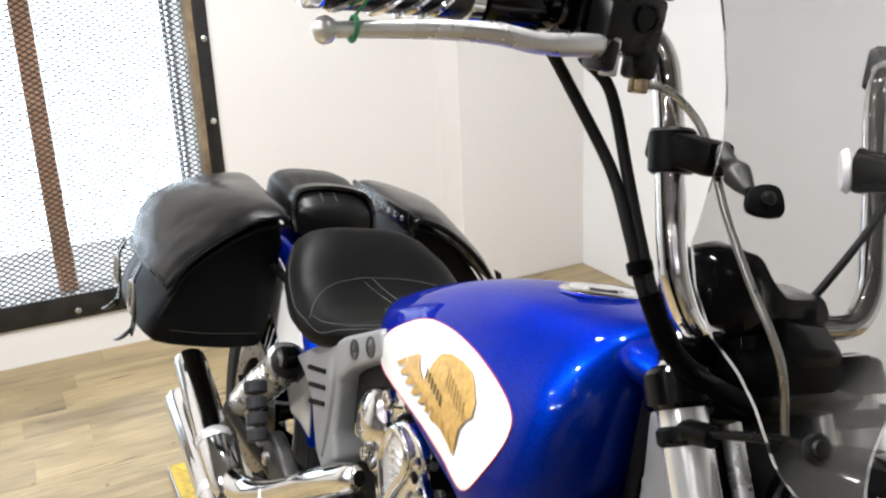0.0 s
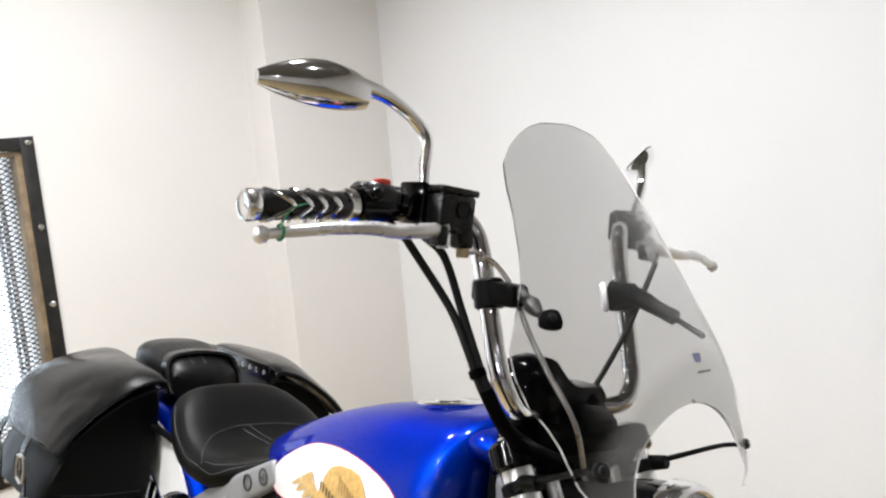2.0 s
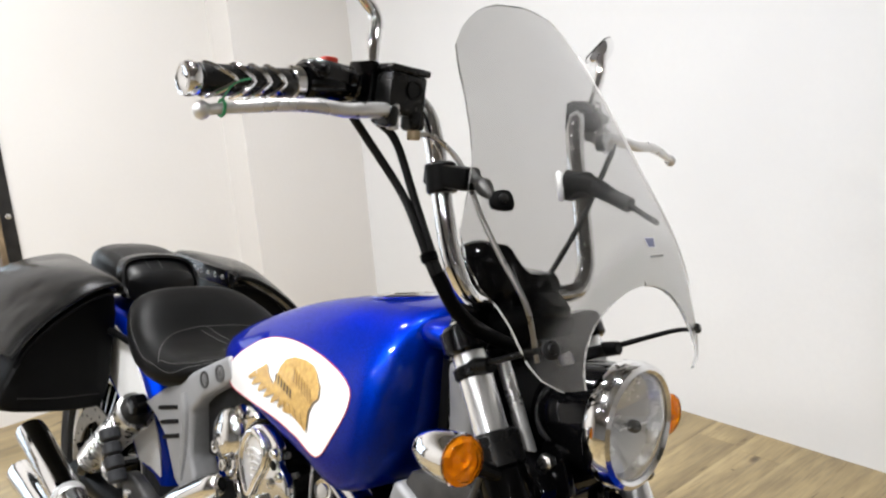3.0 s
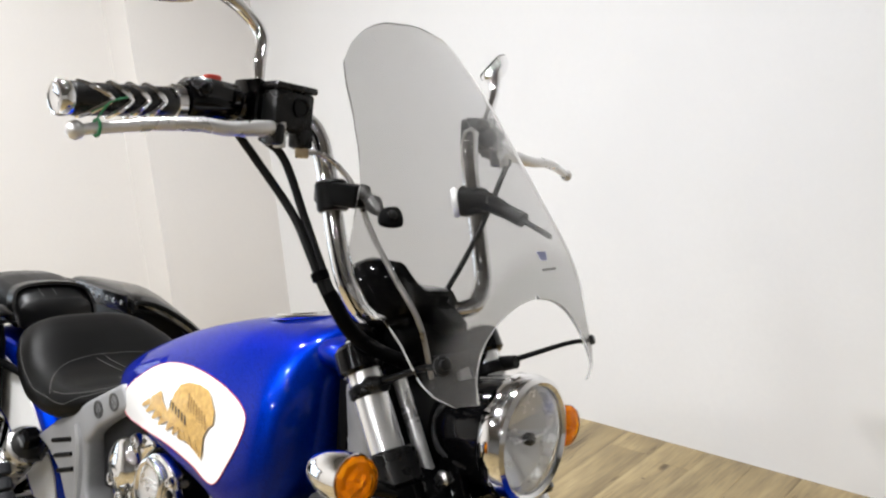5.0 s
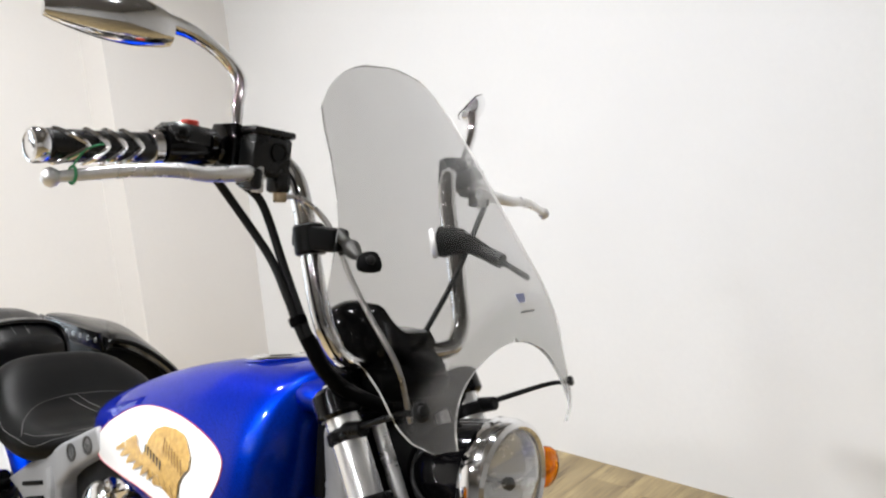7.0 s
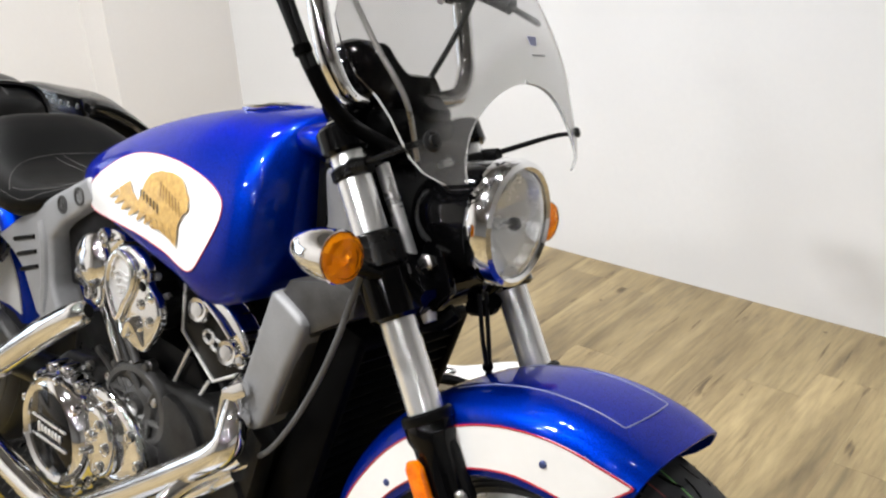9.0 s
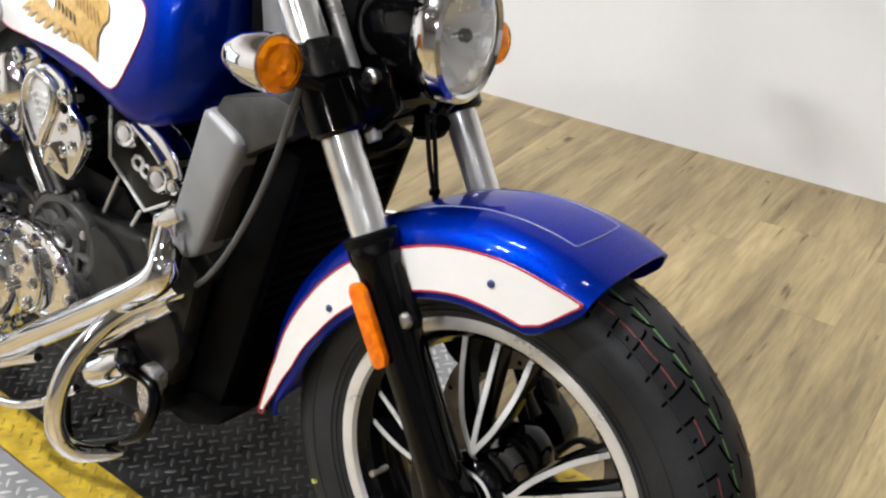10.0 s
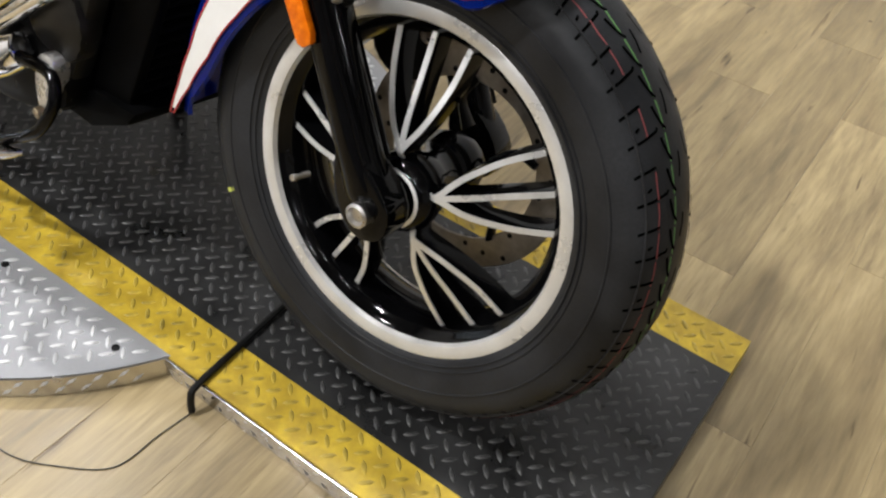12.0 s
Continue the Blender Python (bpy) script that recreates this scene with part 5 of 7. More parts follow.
handlebar = bike("handlebar", tube(bar_side(1)[::-1] + bar_side(-1)[1:], 0.0135, 16, 6), CHROME, None, "tall polished chrome handlebar")
for s in (-1, 1):
    bike("riser", rod((-0.335, s * 0.045, 0.930), (-0.350, s * 0.045, 0.980), 0.021, 0.019, 20), BLACKGLOSS, handlebar)
    before = set(bpy.data.objects)
    grip = tagged(empty("grip", parent=handlebar), "black rubber grip with chrome bands")
    a, b = Vector((-0.420, s * 0.340, 1.2149)), Vector((-0.420, s * 0.460, 1.2059))
    bike("grip_rubber", lathe([(0.0155, 0), (0.0175, 0.003), (0.0168, 0.04), (0.0175, 0.08), (0.0182, 0.118), (0.015, 0.1205)], along(a, b), 24), SWITCHGREY, grip)
    for k in range(4):
        t0 = (0.17, 0.335, 0.50, 0.68)[k]
        p = a.lerp(b, t0)
        band = []
        for j in range(16):
            g = 2 * math.pi * j / 16
            off = (0.016, 0.016, 0.018, 0.030)[k] * abs(math.sin(g)) ** 1.3
            q = a.lerp(b, t0 + off / 0.12)
            band.append(q + Vector((math.cos(g) * 0.0172, 0, math.sin(g) * 0.0172)))
        bike("chrome_band", tube(band, 0.0036, 8, 2, True), CHROME, grip)
    bike("end_cap", lathe([(0.017, 0), (0.0186, 0.002), (0.0190, 0.012), (0.0175, 0.0155), (0.014, 0.0165), (0.0125, 0.0155), (0.001, 0.016)], along(b, b + (b - a)), 26), CHROME, grip, "chrome bar end cap")
    bike("chrome_flange", lathe([(0.017, 0), (0.021, 0.002), (0.021, 0.012), (0.017, 0.014)], along(a + (a - b) * 0.08, b), 24), CHROME, grip)
    sw = tagged(empty("switch_housing", parent=handlebar), "black switch housing")
    sc = Vector((-0.418, s * 0.2945, 1.221))
    bike("upper_shell", block((0.050, 0.066, 0.028), Matrix.Translation(sc) @ pose(0, 0, 0.010, s * 4, 0, 0), 0.008, segs=1), SWITCHGREY, sw)
    bike("lower_shell", lathe([(0.001, 0), (0.0215, 0), (0.0235, 0.003), (0.0240, 0.035), (0.0225, 0.064), (0.020, 0.068), (0.001, 0.068)], along(sc + Vector((0.0, s * 0.034, -0.0025)), sc + Vector((0, -s * 0.034, 0.002))), 24), BLACKGLOSS, sw)
    bike("switch_button", block((0.016, 0.018, 0.012), Matrix.Translation(sc) @ pose(0.004, s * 0.000, 0.025, 0, 0, 0), 0.003), REDPLASTIC if s < 0 else BLACKGLOSS, sw)
    bike("switch_button", lathe([(0.0078, 0), (0.0075, 0.004), (0.0055, 0.006), (0.001, 0.0065)], along(sc + Vector((0.024, s * 0.021, 0.011)), sc + Vector((0.034, s * 0.021, 0.011))), 16), BLACKGLOSS, sw)
    bike("switch_rocker", block((0.010, 0.012, 0.016), Matrix.Translation(sc) @ pose(0.026, -s * 0.022, 0.006, 0, 18, 0), 0.003), BLACKGLOSS, sw)
    for k in (-0.020, 0.012):
        bike("screw", rod(sc + Vector((0.004, s * k, -0.022)), sc + Vector((0.006, s * k, -0.029)), 0.0045, segs=10), BLACKGLOSS, sw)
    mcs = tagged(empty("master_cylinder" if s < 0 else "clutch_perch", parent=handlebar), "black fluid reservoir and lever clamp" if s < 0 else "black clutch lever clamp")
    bike("clamp", block((0.050, 0.012, 0.054), pose(-0.414, s * 0.244, 1.227, s * 4, 0, 0), 0.004), BLACKGLOSS, mcs)
    bike("clamp_back", block((0.044, 0.030, 0.046), pose(-0.416, s * 0.222, 1.226, s * 4, 0, 0), 0.005), SWITCHGREY, mcs)
    for dz in (0.018, -0.018):
        bike("clamp_bolt", lathe([(0.0055, 0), (0.0055, 0.004), (0.003, 0.0045), (0.003, 0.002), (0.001, 0.002)], pose(-0.393, s * 0.228, 1.226 + dz, 0, 90, 0), 12), STEEL, mcs)
    if s < 0:
        rc = pose(-0.386, s * 0.211, 1.216, s * 3, 0, 0)
        bike("reservoir", block((0.048, 0.058, 0.050), rc, 0.005), SWITCHGREY, mcs)
        bike("lid", block((0.052, 0.063, 0.009), rc @ pose(0, 0, 0.0290), 0.003), SWITCHGREY, mcs)
        bike("sight_glass", lathe([(0.012, 0), (0.012, 0.003), (0.0095, 0.0032), (0.0085, 0.0014), (0.001, 0.0014)], rc @ pose(0.0245, s * -0.007, 0.006, 0, 90, 0), 20), BLACKGLOSS, mcs)
    else:
        bike("cable_boss", lathe([(0.012, 0), (0.015, 0.004), (0.015, 0.024), (0.010, 0.030)], along((-0.392, 0.232, 1.222), (-0.392, 0.190, 1.216)), 18), BLACKGLOSS, mcs)
    bike("lever_mount", block((0.034, 0.014, 0.026), pose(-0.374, s * 0.234, 1.188, s * 4, 0, 0), 0.005), SWITCHGREY, mcs)
    bike("lever_pivot", rod((-0.368, s * 0.228, 1.203), (-0.368, s * 0.228, 1.172), 0.0075, segs=14), STEEL, mcs)
    if s < 0:
        bike("banjo_mount", block((0.026, 0.022, 0.026), pose(-0.374, s * 0.192, 1.186, 0, 0, 0), 0.005), SWITCHGREY, mcs)
        bike("banjo_bolt", rod((-0.372, s * 0.191, 1.175), (-0.371, s * 0.191, 1.162), 0.0085, segs=12), BRASS, mcs)
    lever = tube([(-0.372, s * 0.222, 1.196), (-0.366, s * 0.262, 1.192), (-0.366, s * 0.30, 1.188), (-0.372, s * 0.335, 1.190), (-0.382, s * 0.38, 1.186), (-0.398, s * 0.43, 1.178), (-0.406, s * 0.452, 1.174)], [0.009, 0.0095, 0.0085, 0.0085, 0.0075, 0.0065, 0.006], 12, 6, flat=1.0)
    if s > 0:
        lever.transform(Matrix.Translation((-0.372, 0.222, 1.196)) @ pose(0, 0, 0, 0, 0, -26) @ Matrix.Translation((0.372, -0.222, -1.196)))
    lv = bike("lever", lever, LEVER, mcs, "polished alloy lever with ball end")
    bike("ball_end", lathe([(0.001, -0.0105), (0.006, -0.0085), (0.010, -0.003), (0.010, 0.003), (0.006, 0.0085), (0.001, 0.0105)], (Matrix.Translation((-0.372, 0.222, 1.196)) @ pose(0, 0, 0, 0, 0, -26) @ Matrix.Translation((0.372, -0.222, -1.196)) if s > 0 else Matrix()) @ pose(-0.408, s * 0.458, 1.173), 16), LEVER, lv)
    if s < 0:
        tie = bike("cable_tie", tube([(-0.398 + 0.008 * math.cos(g), -0.440, 1.177 + 0.009 * math.sin(g)) for g in (0, 1.05, 2.1, 3.14, 4.2, 5.2)], 0.0018, 6, 3, True), GREEN, mcs, "thin green cable tie")
        bike("tie_tail", tube([(-0.398, -0.440, 1.186), (-0.400, -0.425, 1.205), (-0.402, -0.400, 1.214)], 0.0012, 6, 4), GREEN, mcs)
    # mirror
    mir = tagged(empty("mirror", parent=handlebar), "teardrop chrome mirror on a curved stem")
    if s > 0:
        bike("stem", tube([(-0.418, 0.225, 1.245), (-0.428, 0.262, 1.275), (-0.438, 0.290, 1.302), (-0.450, 0.312, 1.338)], [0.006, 0.0075, 0.008, 0.009], 12, 7), CHROME, mir, "curved chrome mirror stem")
    else:
        bike("stem", tube([(-0.418, s * 0.225, 1.245), (-0.428, s * 0.219, 1.275), (-0.442, s * 0.207, 1.312), (-0.450, s * 0.228, 1.340), (-0.452, s * 0.270, 1.360), (-0.452, s * 0.318, 1.368)], [0.006, 0.008, 0.0085, 0.0085, 0.0095, 0.012], 12, 7), CHROME, mir, "curved chrome mirror stem")
    bike("nut", rod((-0.416, s * 0.226, 1.238), (-0.419, s * 0.224, 1.250), 0.010, segs=6), CHROME, mir)
    shell, loops = bmesh.new(), []
    for k in range(13):
        u = k / 12
        yy = s * (0.302 + 0.146 * u)
        h = 0.031 * (math.sin(math.pi * (0.14 + 0.80 * u)) ** 0.55) * (1 - 0.30 * u ** 2)
        zc = 1.358 - 0.002 * u + 0.004 * math.sin(math.pi * u)
        ring = []
        for j in range(18):
            g = 2 * math.pi * j / 18
            dx = math.cos(g)
            ring.append(Vector((-0.454 + (0.022 * dx if dx > 0 else 0.006 * dx) * (h / 0.031) - 0.012 * u, yy, zc + h * math.sin(g))))
        loops.append(ring)
    rings(shell, loops)
    bike("mirror_shell", shell, CHROME, mir, "chrome teardrop mirror shell")
    outline = [ring[4] + Vector((-0.005, 0, 0)) for ring in loops] + [ring[13] + Vector((-0.005, 0, 0)) for ring in loops[::-1]]
    if s > 0:
        bike("mirror_rim", tube(outline, 0.0012, 8, 2, True), BLACKGLOSS, mir, "dark mirror rim")
    for o in set(bpy.data.objects) - before:
        if o.data:
            if s > 0 and o.parent == mir:
                if o.name.startswith(("mirror_shell", "mirror_rim")):
                    o.data.transform(Matrix.Translation((-0.454, 0.304, 1.346)) @ pose(0, 0, 0, 0, 36, 20) @ Matrix.Translation((0.454, -0.304, -1.358)))
                o.data.transform(swept(s) @ Matrix.Translation((PIVOT[0], PIVOT[1], 0)) @ pose(0, 0, 0, 0, 0, -14) @ Matrix.Translation((-PIVOT[0], -PIVOT[1], 0)))
            else:
                o.data.transform(swept(s))

speedo = tagged(empty("speedometer", parent=BIKE), "black dash pod with round chrome-ringed gauge")
gax = along((-0.400, -0.026, 0.985), (-0.475, -0.026, 1.045)) @ Matrix.Diagonal((0.78, 0.78, 0.78, 1))
bike("pod", lathe([(0.004, -0.082), (0.025, -0.078), (0.045, -0.064), (0.060, -0.035), (0.066, 0.0), (0.060, 0.004)], gax, 36), BLACKGLOSS, speedo)
bike("gauge_ring", lathe([(0.066, -0.006), (0.070, 0.0), (0.066, 0.007), (0.058, 0.006), (0.056, 0.002)], gax, 36, cap=False), CHROME, speedo)
bike("gauge_face", lathe([(0.058, 0.002), (0.001, 0.002)], gax, 30), BLACKSATIN, speedo)
bike("nacelle", lathe([(0.001, -0.055), (0.030, -0.050), (0.048, -0.034), (0.056, -0.010), (0.056, 0.012), (0.048, 0.034), (0.030, 0.050), (0.001, 0.055)], pose(-0.374, -0.050, 0.982, 0, -38, 0) @ Matrix.Diagonal((0.92, 0.90, 0.95, 1)), 36), BLACKGLOSS, speedo, "gloss black rounded dash nacelle")
bike("shroud", prism([(-0.365, 0.925), (-0.300, 0.925), (-0.296, 0.950), (-0.325, 0.972), (-0.365, 0.982), (-0.400, 0.986), (-0.425, 0.986), (-0.385, 0.960)], -0.002, 0.058, 0.008, 3), BLACKGLOSS, speedo)
cover, slices = bmesh.new(), []
for x, k in ((-0.392, 0.93), (-0.388, 1.0), (-0.342, 1.0), (-0.334, 0.94)):
    slices.append([Vector((x, y * k, 0.955 + (z - 0.955) * k)) for y, z in soft_outline([(-0.048, 1.032), (-0.030, 1.024), (0.006, 0.996), (0.064, 0.993), (0.078, 0.962), (0.078, 0.925), (-0.085, 0.925), (-0.088, 0.975)], 2)])
rings(cover, slices)
bike("dash_cover", cover, BLACKGLOSS, speedo, "gloss black angular dash cover")
bike("shroud_wing", prism([(-0.375, 0.90), (-0.305, 0.890), (-0.292, 0.935), (-0.32, 0.952), (-0.375, 0.945)], -0.070, 0.065, 0.012, 3), PLASTIC, speedo)

cables = tagged(empty("control_cables", parent=BIKE), "black control cables and a clear brake hose")
bike("cable", tube([(-0.424, -0.248, 1.186), (-0.420, -0.226, 1.160), (-0.385, -0.192, 1.095), (-0.352, -0.186, 1.045), (-0.330, -0.178, 1.000), (-0.305, -0.160, 0.955), (-0.300, -0.11, 0.925)], 0.0056, 10, 7), HOSE, cables)
bike("cable", tube([(-0.410, -0.225, 1.186), (-0.400, -0.196, 1.160), (-0.372, -0.182, 1.090), (-0.345, -0.178, 1.040), (-0.324, -0.172, 1.000), (-0.300, -0.150, 0.950), (-0.296, -0.10, 0.925)], 0.0056, 10, 7), HOSE, cables)
bike("cable_band", rod((-0.340, -0.181, 1.025), (-0.335, -0.179, 1.014), 0.0115), PLASTIC, cables)
bike("cable", tube([(-0.326, -0.175, 1.000), (-0.306, -0.158, 0.958), (-0.300, -0.12, 0.930), (-0.295, -0.06, 0.905)], 0.010, 10, 6), PLASTIC, cables)
bike("brake_hose", tube([(-0.372, -0.191, 1.168), (-0.366, -0.172, 1.170), (-0.357, -0.152, 1.160), (-0.342, -0.136, 1.138), (-0.326, -0.128, 1.105), (-0.308, -0.126, 1.075), (-0.275, -0.120, 1.028), (-0.238, -0.105, 0.970), (-0.235, -0.08, 0.90)], 0.0036, 10, 7), STEEL, cables, "silver braided brake hose")
bike("cable", tube([(-0.352, 0.185, 1.173), (-0.352, 0.125, 1.065), (-0.366, 0.062, 0.962), (-0.375, 0.04, 0.93)], 0.0042, 10, 6), HOSE, cables)
bike("cable", tube([(-0.240, -0.152, 0.775), (-0.259, -0.150, 0.735), (-0.281, -0.150, 0.674), (-0.313, -0.150, 0.605), (-0.355, -0.150, 0.534), (-0.395, -0.150, 0.483), (-0.43, -0.14, 0.455)], 0.0042, 10, 7), GREYHOSE, cables, "grey sheathed cable")
for dy in (0.0, 0.014):
    bike("brake_hose", tube([(-0.194, 0.018 + dy, 0.726), (-0.182, 0.019 + dy * 0.9, 0.667), (-0.174, 0.026 + dy * 0.4, 0.622), (-0.166, 0.032 + dy * 0.3, 0.55)], 0.0032, 8, 6), HOSE, cables)
bike("cable_band", rod((-0.1755, 0.026, 0.632), (-0.1745, 0.028, 0.625), 0.0075), PLASTIC, cables)

# -- frame, radiator --
frame_casting = tagged(empty("frame", parent=BIKE), "satin grey cast alloy frame")
bike("neck", prism([(-0.394, 0.868), (-0.350, 0.873), (-0.338, 0.82), (-0.330, 0.705), (-0.384, 0.690), (-0.384, 0.790)], -0.086, 0.086, 0.014, 3), ALLOY, frame_casting)
for s in (-1, 1):
    side = prism([(-0.410, 0.706), (-0.396, 0.702), (-0.350, 0.680), (-0.343, 0.668), (-0.420, 0.504), (-0.442, 0.490), (-0.478, 0.528)], s * 0.151, s * 0.100, 0.010, 3)
    bike("downtube_cover", side, ALLOY, frame_casting, "satin grey side shroud")
    bike("radiator_shroud", prism([(-0.405, 0.700), (-0.392, 0.722), (-0.300, 0.742), (-0.262, 0.735), (-0.268, 0.700), (-0.350, 0.655), (-0.405, 0.520), (-0.43, 0.53)], s * 0.138, s * 0.090, 0.008, 2), CASTGREY, frame_casting, "dark grey radiator shroud")
    bike("downtube", prism([(-0.500, 0.520), (-0.428, 0.472), (-0.478, 0.300), (-0.515, 0.210), (-0.550, 0.215), (-0.540, 0.330)], s * 0.140, s * 0.105, 0.008, 2), ENGINEGREY, frame_casting)
    plate = prism([(-1.205, 0.615), (-1.130, 0.658), (-0.990, 0.728), (-0.875, 0.780), (-0.850, 0.742), (-0.955, 0.685), (-1.000, 0.648), (-0.998, 0.560), (-0.975, 0.525), (-1.020, 0.480), (-1.060, 0.500), (-1.105, 0.570), (-1.150, 0.598)], s * 0.150, s * 0.095, 0.010, 3)
    bike("seat_casting", plate, ALLOY, frame_casting, "satin grey seat rail casting with round holes")
    for hx, hz in ((-0.955, 0.718), (-0.900, 0.742)):
        bike("round_hole", lathe([(0.016, 0.0), (0.016, 0.0015), (0.012, 0.0015), (0.011, -0.004), (0.001, -0.004)], along((hx, s * 0.150, hz), (hx, s * 0.3, hz)), 20), CASTGREY, frame_casting)
    for k in range(3):
        z = 0.630 - 0.026 * k
        bike("slot", tube([(-1.130 + 0.012 * k, s * 0.150, z - 0.008), (-1.055 + 0.006 * k, s * 0.150, z + 0.012)], 0.0042, 8, 1, smooth_path=False), BLACKSATIN, frame_casting)
    bike("edge_rib", tube([(-1.03, s * 0.148, 0.675), (-1.018, s * 0.150, 0.64), (-1.018, s * 0.150, 0.57), (-1.03, s * 0.148, 0.51)], 0.009, 8, 5), ALLOY, frame_casting)

radiator = tagged(empty("radiator", parent=BIKE), "tall black radiator in a black louvred frame")
rad_at = pose(-0.385, 0, 0.455, 0, 18, 0)
bike("radiator_core", block((0.05, 0.195, 0.42), rad_at, 0.006), BLACKSATIN, radiator)
for k in range(20):
    bike("louvre", block((0.020, 0.188, 0.005), rad_at @ pose(0.026, 0, -0.195 + 0.0205 * k, 0, 28, 0), 0.001, segs=1), PLASTIC, radiator)
for s in (-1, 1):
    bike("radiator_frame", block((0.070, 0.020, 0.46), rad_at @ pose(0.004, s * 0.104, 0), 0.006), PLASTIC, radiator)
bike("radiator_frame", block((0.070, 0.226, 0.022), rad_at @ pose(0.004, 0, 0.225), 0.006), PLASTIC, radiator)
bike("chin", prism([(-0.465, 0.265), (-0.380, 0.262), (-0.400, 0.236), (-0.47, 0.205), (-0.545, 0.215)], -0.125, 0.125, 0.010, 2), PLASTIC, radiator)

# -- engine --
# added black block that hides the blue underside and keeps this space dark
bike("air_box", prism([(-0.99, 0.715), (-0.87, 0.755), (-0.80, 0.712), (-0.86, 0.58), (-0.975, 0.57)], -0.126, 0.126, 0.008, 2), BLACKSATIN, None, "black block filling the space under the tank")
engine = tagged(empty("engine", parent=BIKE), "dark V-twin engine with chrome covers")
bike("crankcase", prism([(-0.53, 0.26), (-0.52, 0.40), (-0.58, 0.47), (-0.72, 0.47), (-0.86, 0.45), (-1.02, 0.43), (-1.12, 0.36), (-1.10, 0.24), (-0.96, 0.19), (-0.70, 0.185), (-0.58, 0.20)], -0.115, 0.115, 0.014, 3), ENGINEGREY, engine)
bike("upper_case", prism([(-0.60, 0.44), (-0.66, 0.52), (-0.90, 0.54), (-1.02, 0.50), (-1.04, 0.42), (-0.80, 0.40)], -0.09, 0.09, 0.012, 2), BLACKSATIN, engine)


def cylinder_bank(base, top, name):
    """A finned barrel between the case and its head."""
    b, t = Vector(base), Vector(top)
    d = (t - b).normalized()
    m = along(b, t)
    core = block((0.130, 0.140, (t - b).length), m @ pose(0, 0, (t - b).length / 2, 0, 0, 0), 0.014)
    ob = bike(name, core, BLACKSATIN, engine)
    n = 5
    for k in range(n):
        h = (t - b).length * (k + 0.6) / n
        bike("fin", block((0.150, 0.165, 0.008), m @ pose(0, 0, h), 0.003, segs=1), ENGINEGREY, ob)
    return ob


cylinder_bank((-0.69, 0, 0.43), (-0.598, 0, 0.575), "front_cylinder")
cylinder_bank((-0.84, 0, 0.43), (-0.835, 0, 0.61), "rear_cylinder")
# front head, with bright edge and two round caps
head_line = [(-0.664, 0.646), (-0.669, 0.567), (-0.588, 0.507), (-0.515, 0.544), (-0.500, 0.590), (-0.530, 0.630), (-0.595, 0.650)]
fh = bike("front_head", prism(head_line, -0.105, 0.105, 0.008, 2), BLACKSATIN, engine, "black cylinder head with bright machined edge")
bike("machined_edge", tube([(x, -0.1055, z) for x, z in head_line[:4]], 0.0030, 8, 1, smooth_path=False), RIMSILVER, fh)
bike("machined_edge", tube([(-0.657, -0.100, 0.539), (-0.705, -0.098, 0.461)], 0.003, 8, 1, smooth_path=False), RIMSILVER, fh)
bike("machined_edge", tube([(-0.607, -0.100, 0.499), (-0.658, -0.098, 0.428)], 0.003, 8, 1, smooth_path=False), RIMSILVER, fh)
for cx, cz, cr in ((-0.611, 0.618, 1.0), (-0.538, 0.571, 1.0), (-0.506, 0.568, 0.6)):
    bike("round_cap", lathe([(0.020 * cr, 0), (0.021 * cr, 0.014), (0.018 * cr, 0.019), (0.012 * cr, 0.018), (0.011 * cr, 0.020), (0.001, 0.0205)], along((cx, -0.106, cz), (cx + 0.03, -0.3, cz + 0.02)), 26), CHROME, fh, "round chrome cap")
bike("chrome_rocker", prism(soft_outline([(-0.604, 0.644), (-0.570, 0.644), (-0.532, 0.630), (-0.505, 0.604), (-0.496, 0.580), (-0.512, 0.574), (-0.532, 0.586), (-0.560, 0.606), (-0.590, 0.628)], 3), -0.116, -0.080, 0.006, 3), CHROME, fh, "polished chrome rocker cover")
bike("rocker_bar", tube([(-0.596, -0.116, 0.634), (-0.560, -0.118, 0.618), (-0.530, -0.118, 0.596)], 0.006, 10, 4), CHROME, fh)
bike("badge", tube([(-0.600 + 0.010 * math.cos(g) * 1.2, -0.1065, 0.576 + 0.010 * math.sin(g)) for g in (0, 1.05, 2.1, 3.14, 4.2, 5.2)], 0.003, 8, 3, True), LEVER, fh)
bike("badge", tube([(-0.582 + 0.010 * math.cos(g) * 1.2, -0.1065, 0.568 + 0.009 * math.sin(g)) for g in (0, 1.05, 2.1, 3.14, 4.2, 5.2)], 0.003, 8, 3, True), LEVER, fh)
# rear head
rh = bike("rear_head", prism([(-0.90, 0.600), (-0.895, 0.690), (-0.82, 0.720), (-0.72, 0.700), (-0.67, 0.640), (-0.70, 0.560), (-0.79, 0.555)], -0.100, 0.100, 0.010, 2), BLACKSATIN, engine)
back_line = soft_outline([(-0.935, 0.617), (-0.917, 0.656), (-0.869, 0.689), (-0.818, 0.703), (-0.785, 0.692), (-0.820, 0.660), (-0.850, 0.620), (-0.853, 0.571), (-0.875, 0.554), (-0.924, 0.586)], 4)
housing = bike("chrome_housing", prism(back_line, -0.138, -0.095, 0.010, 3), CHROME, rh, "polished chrome throttle housing")
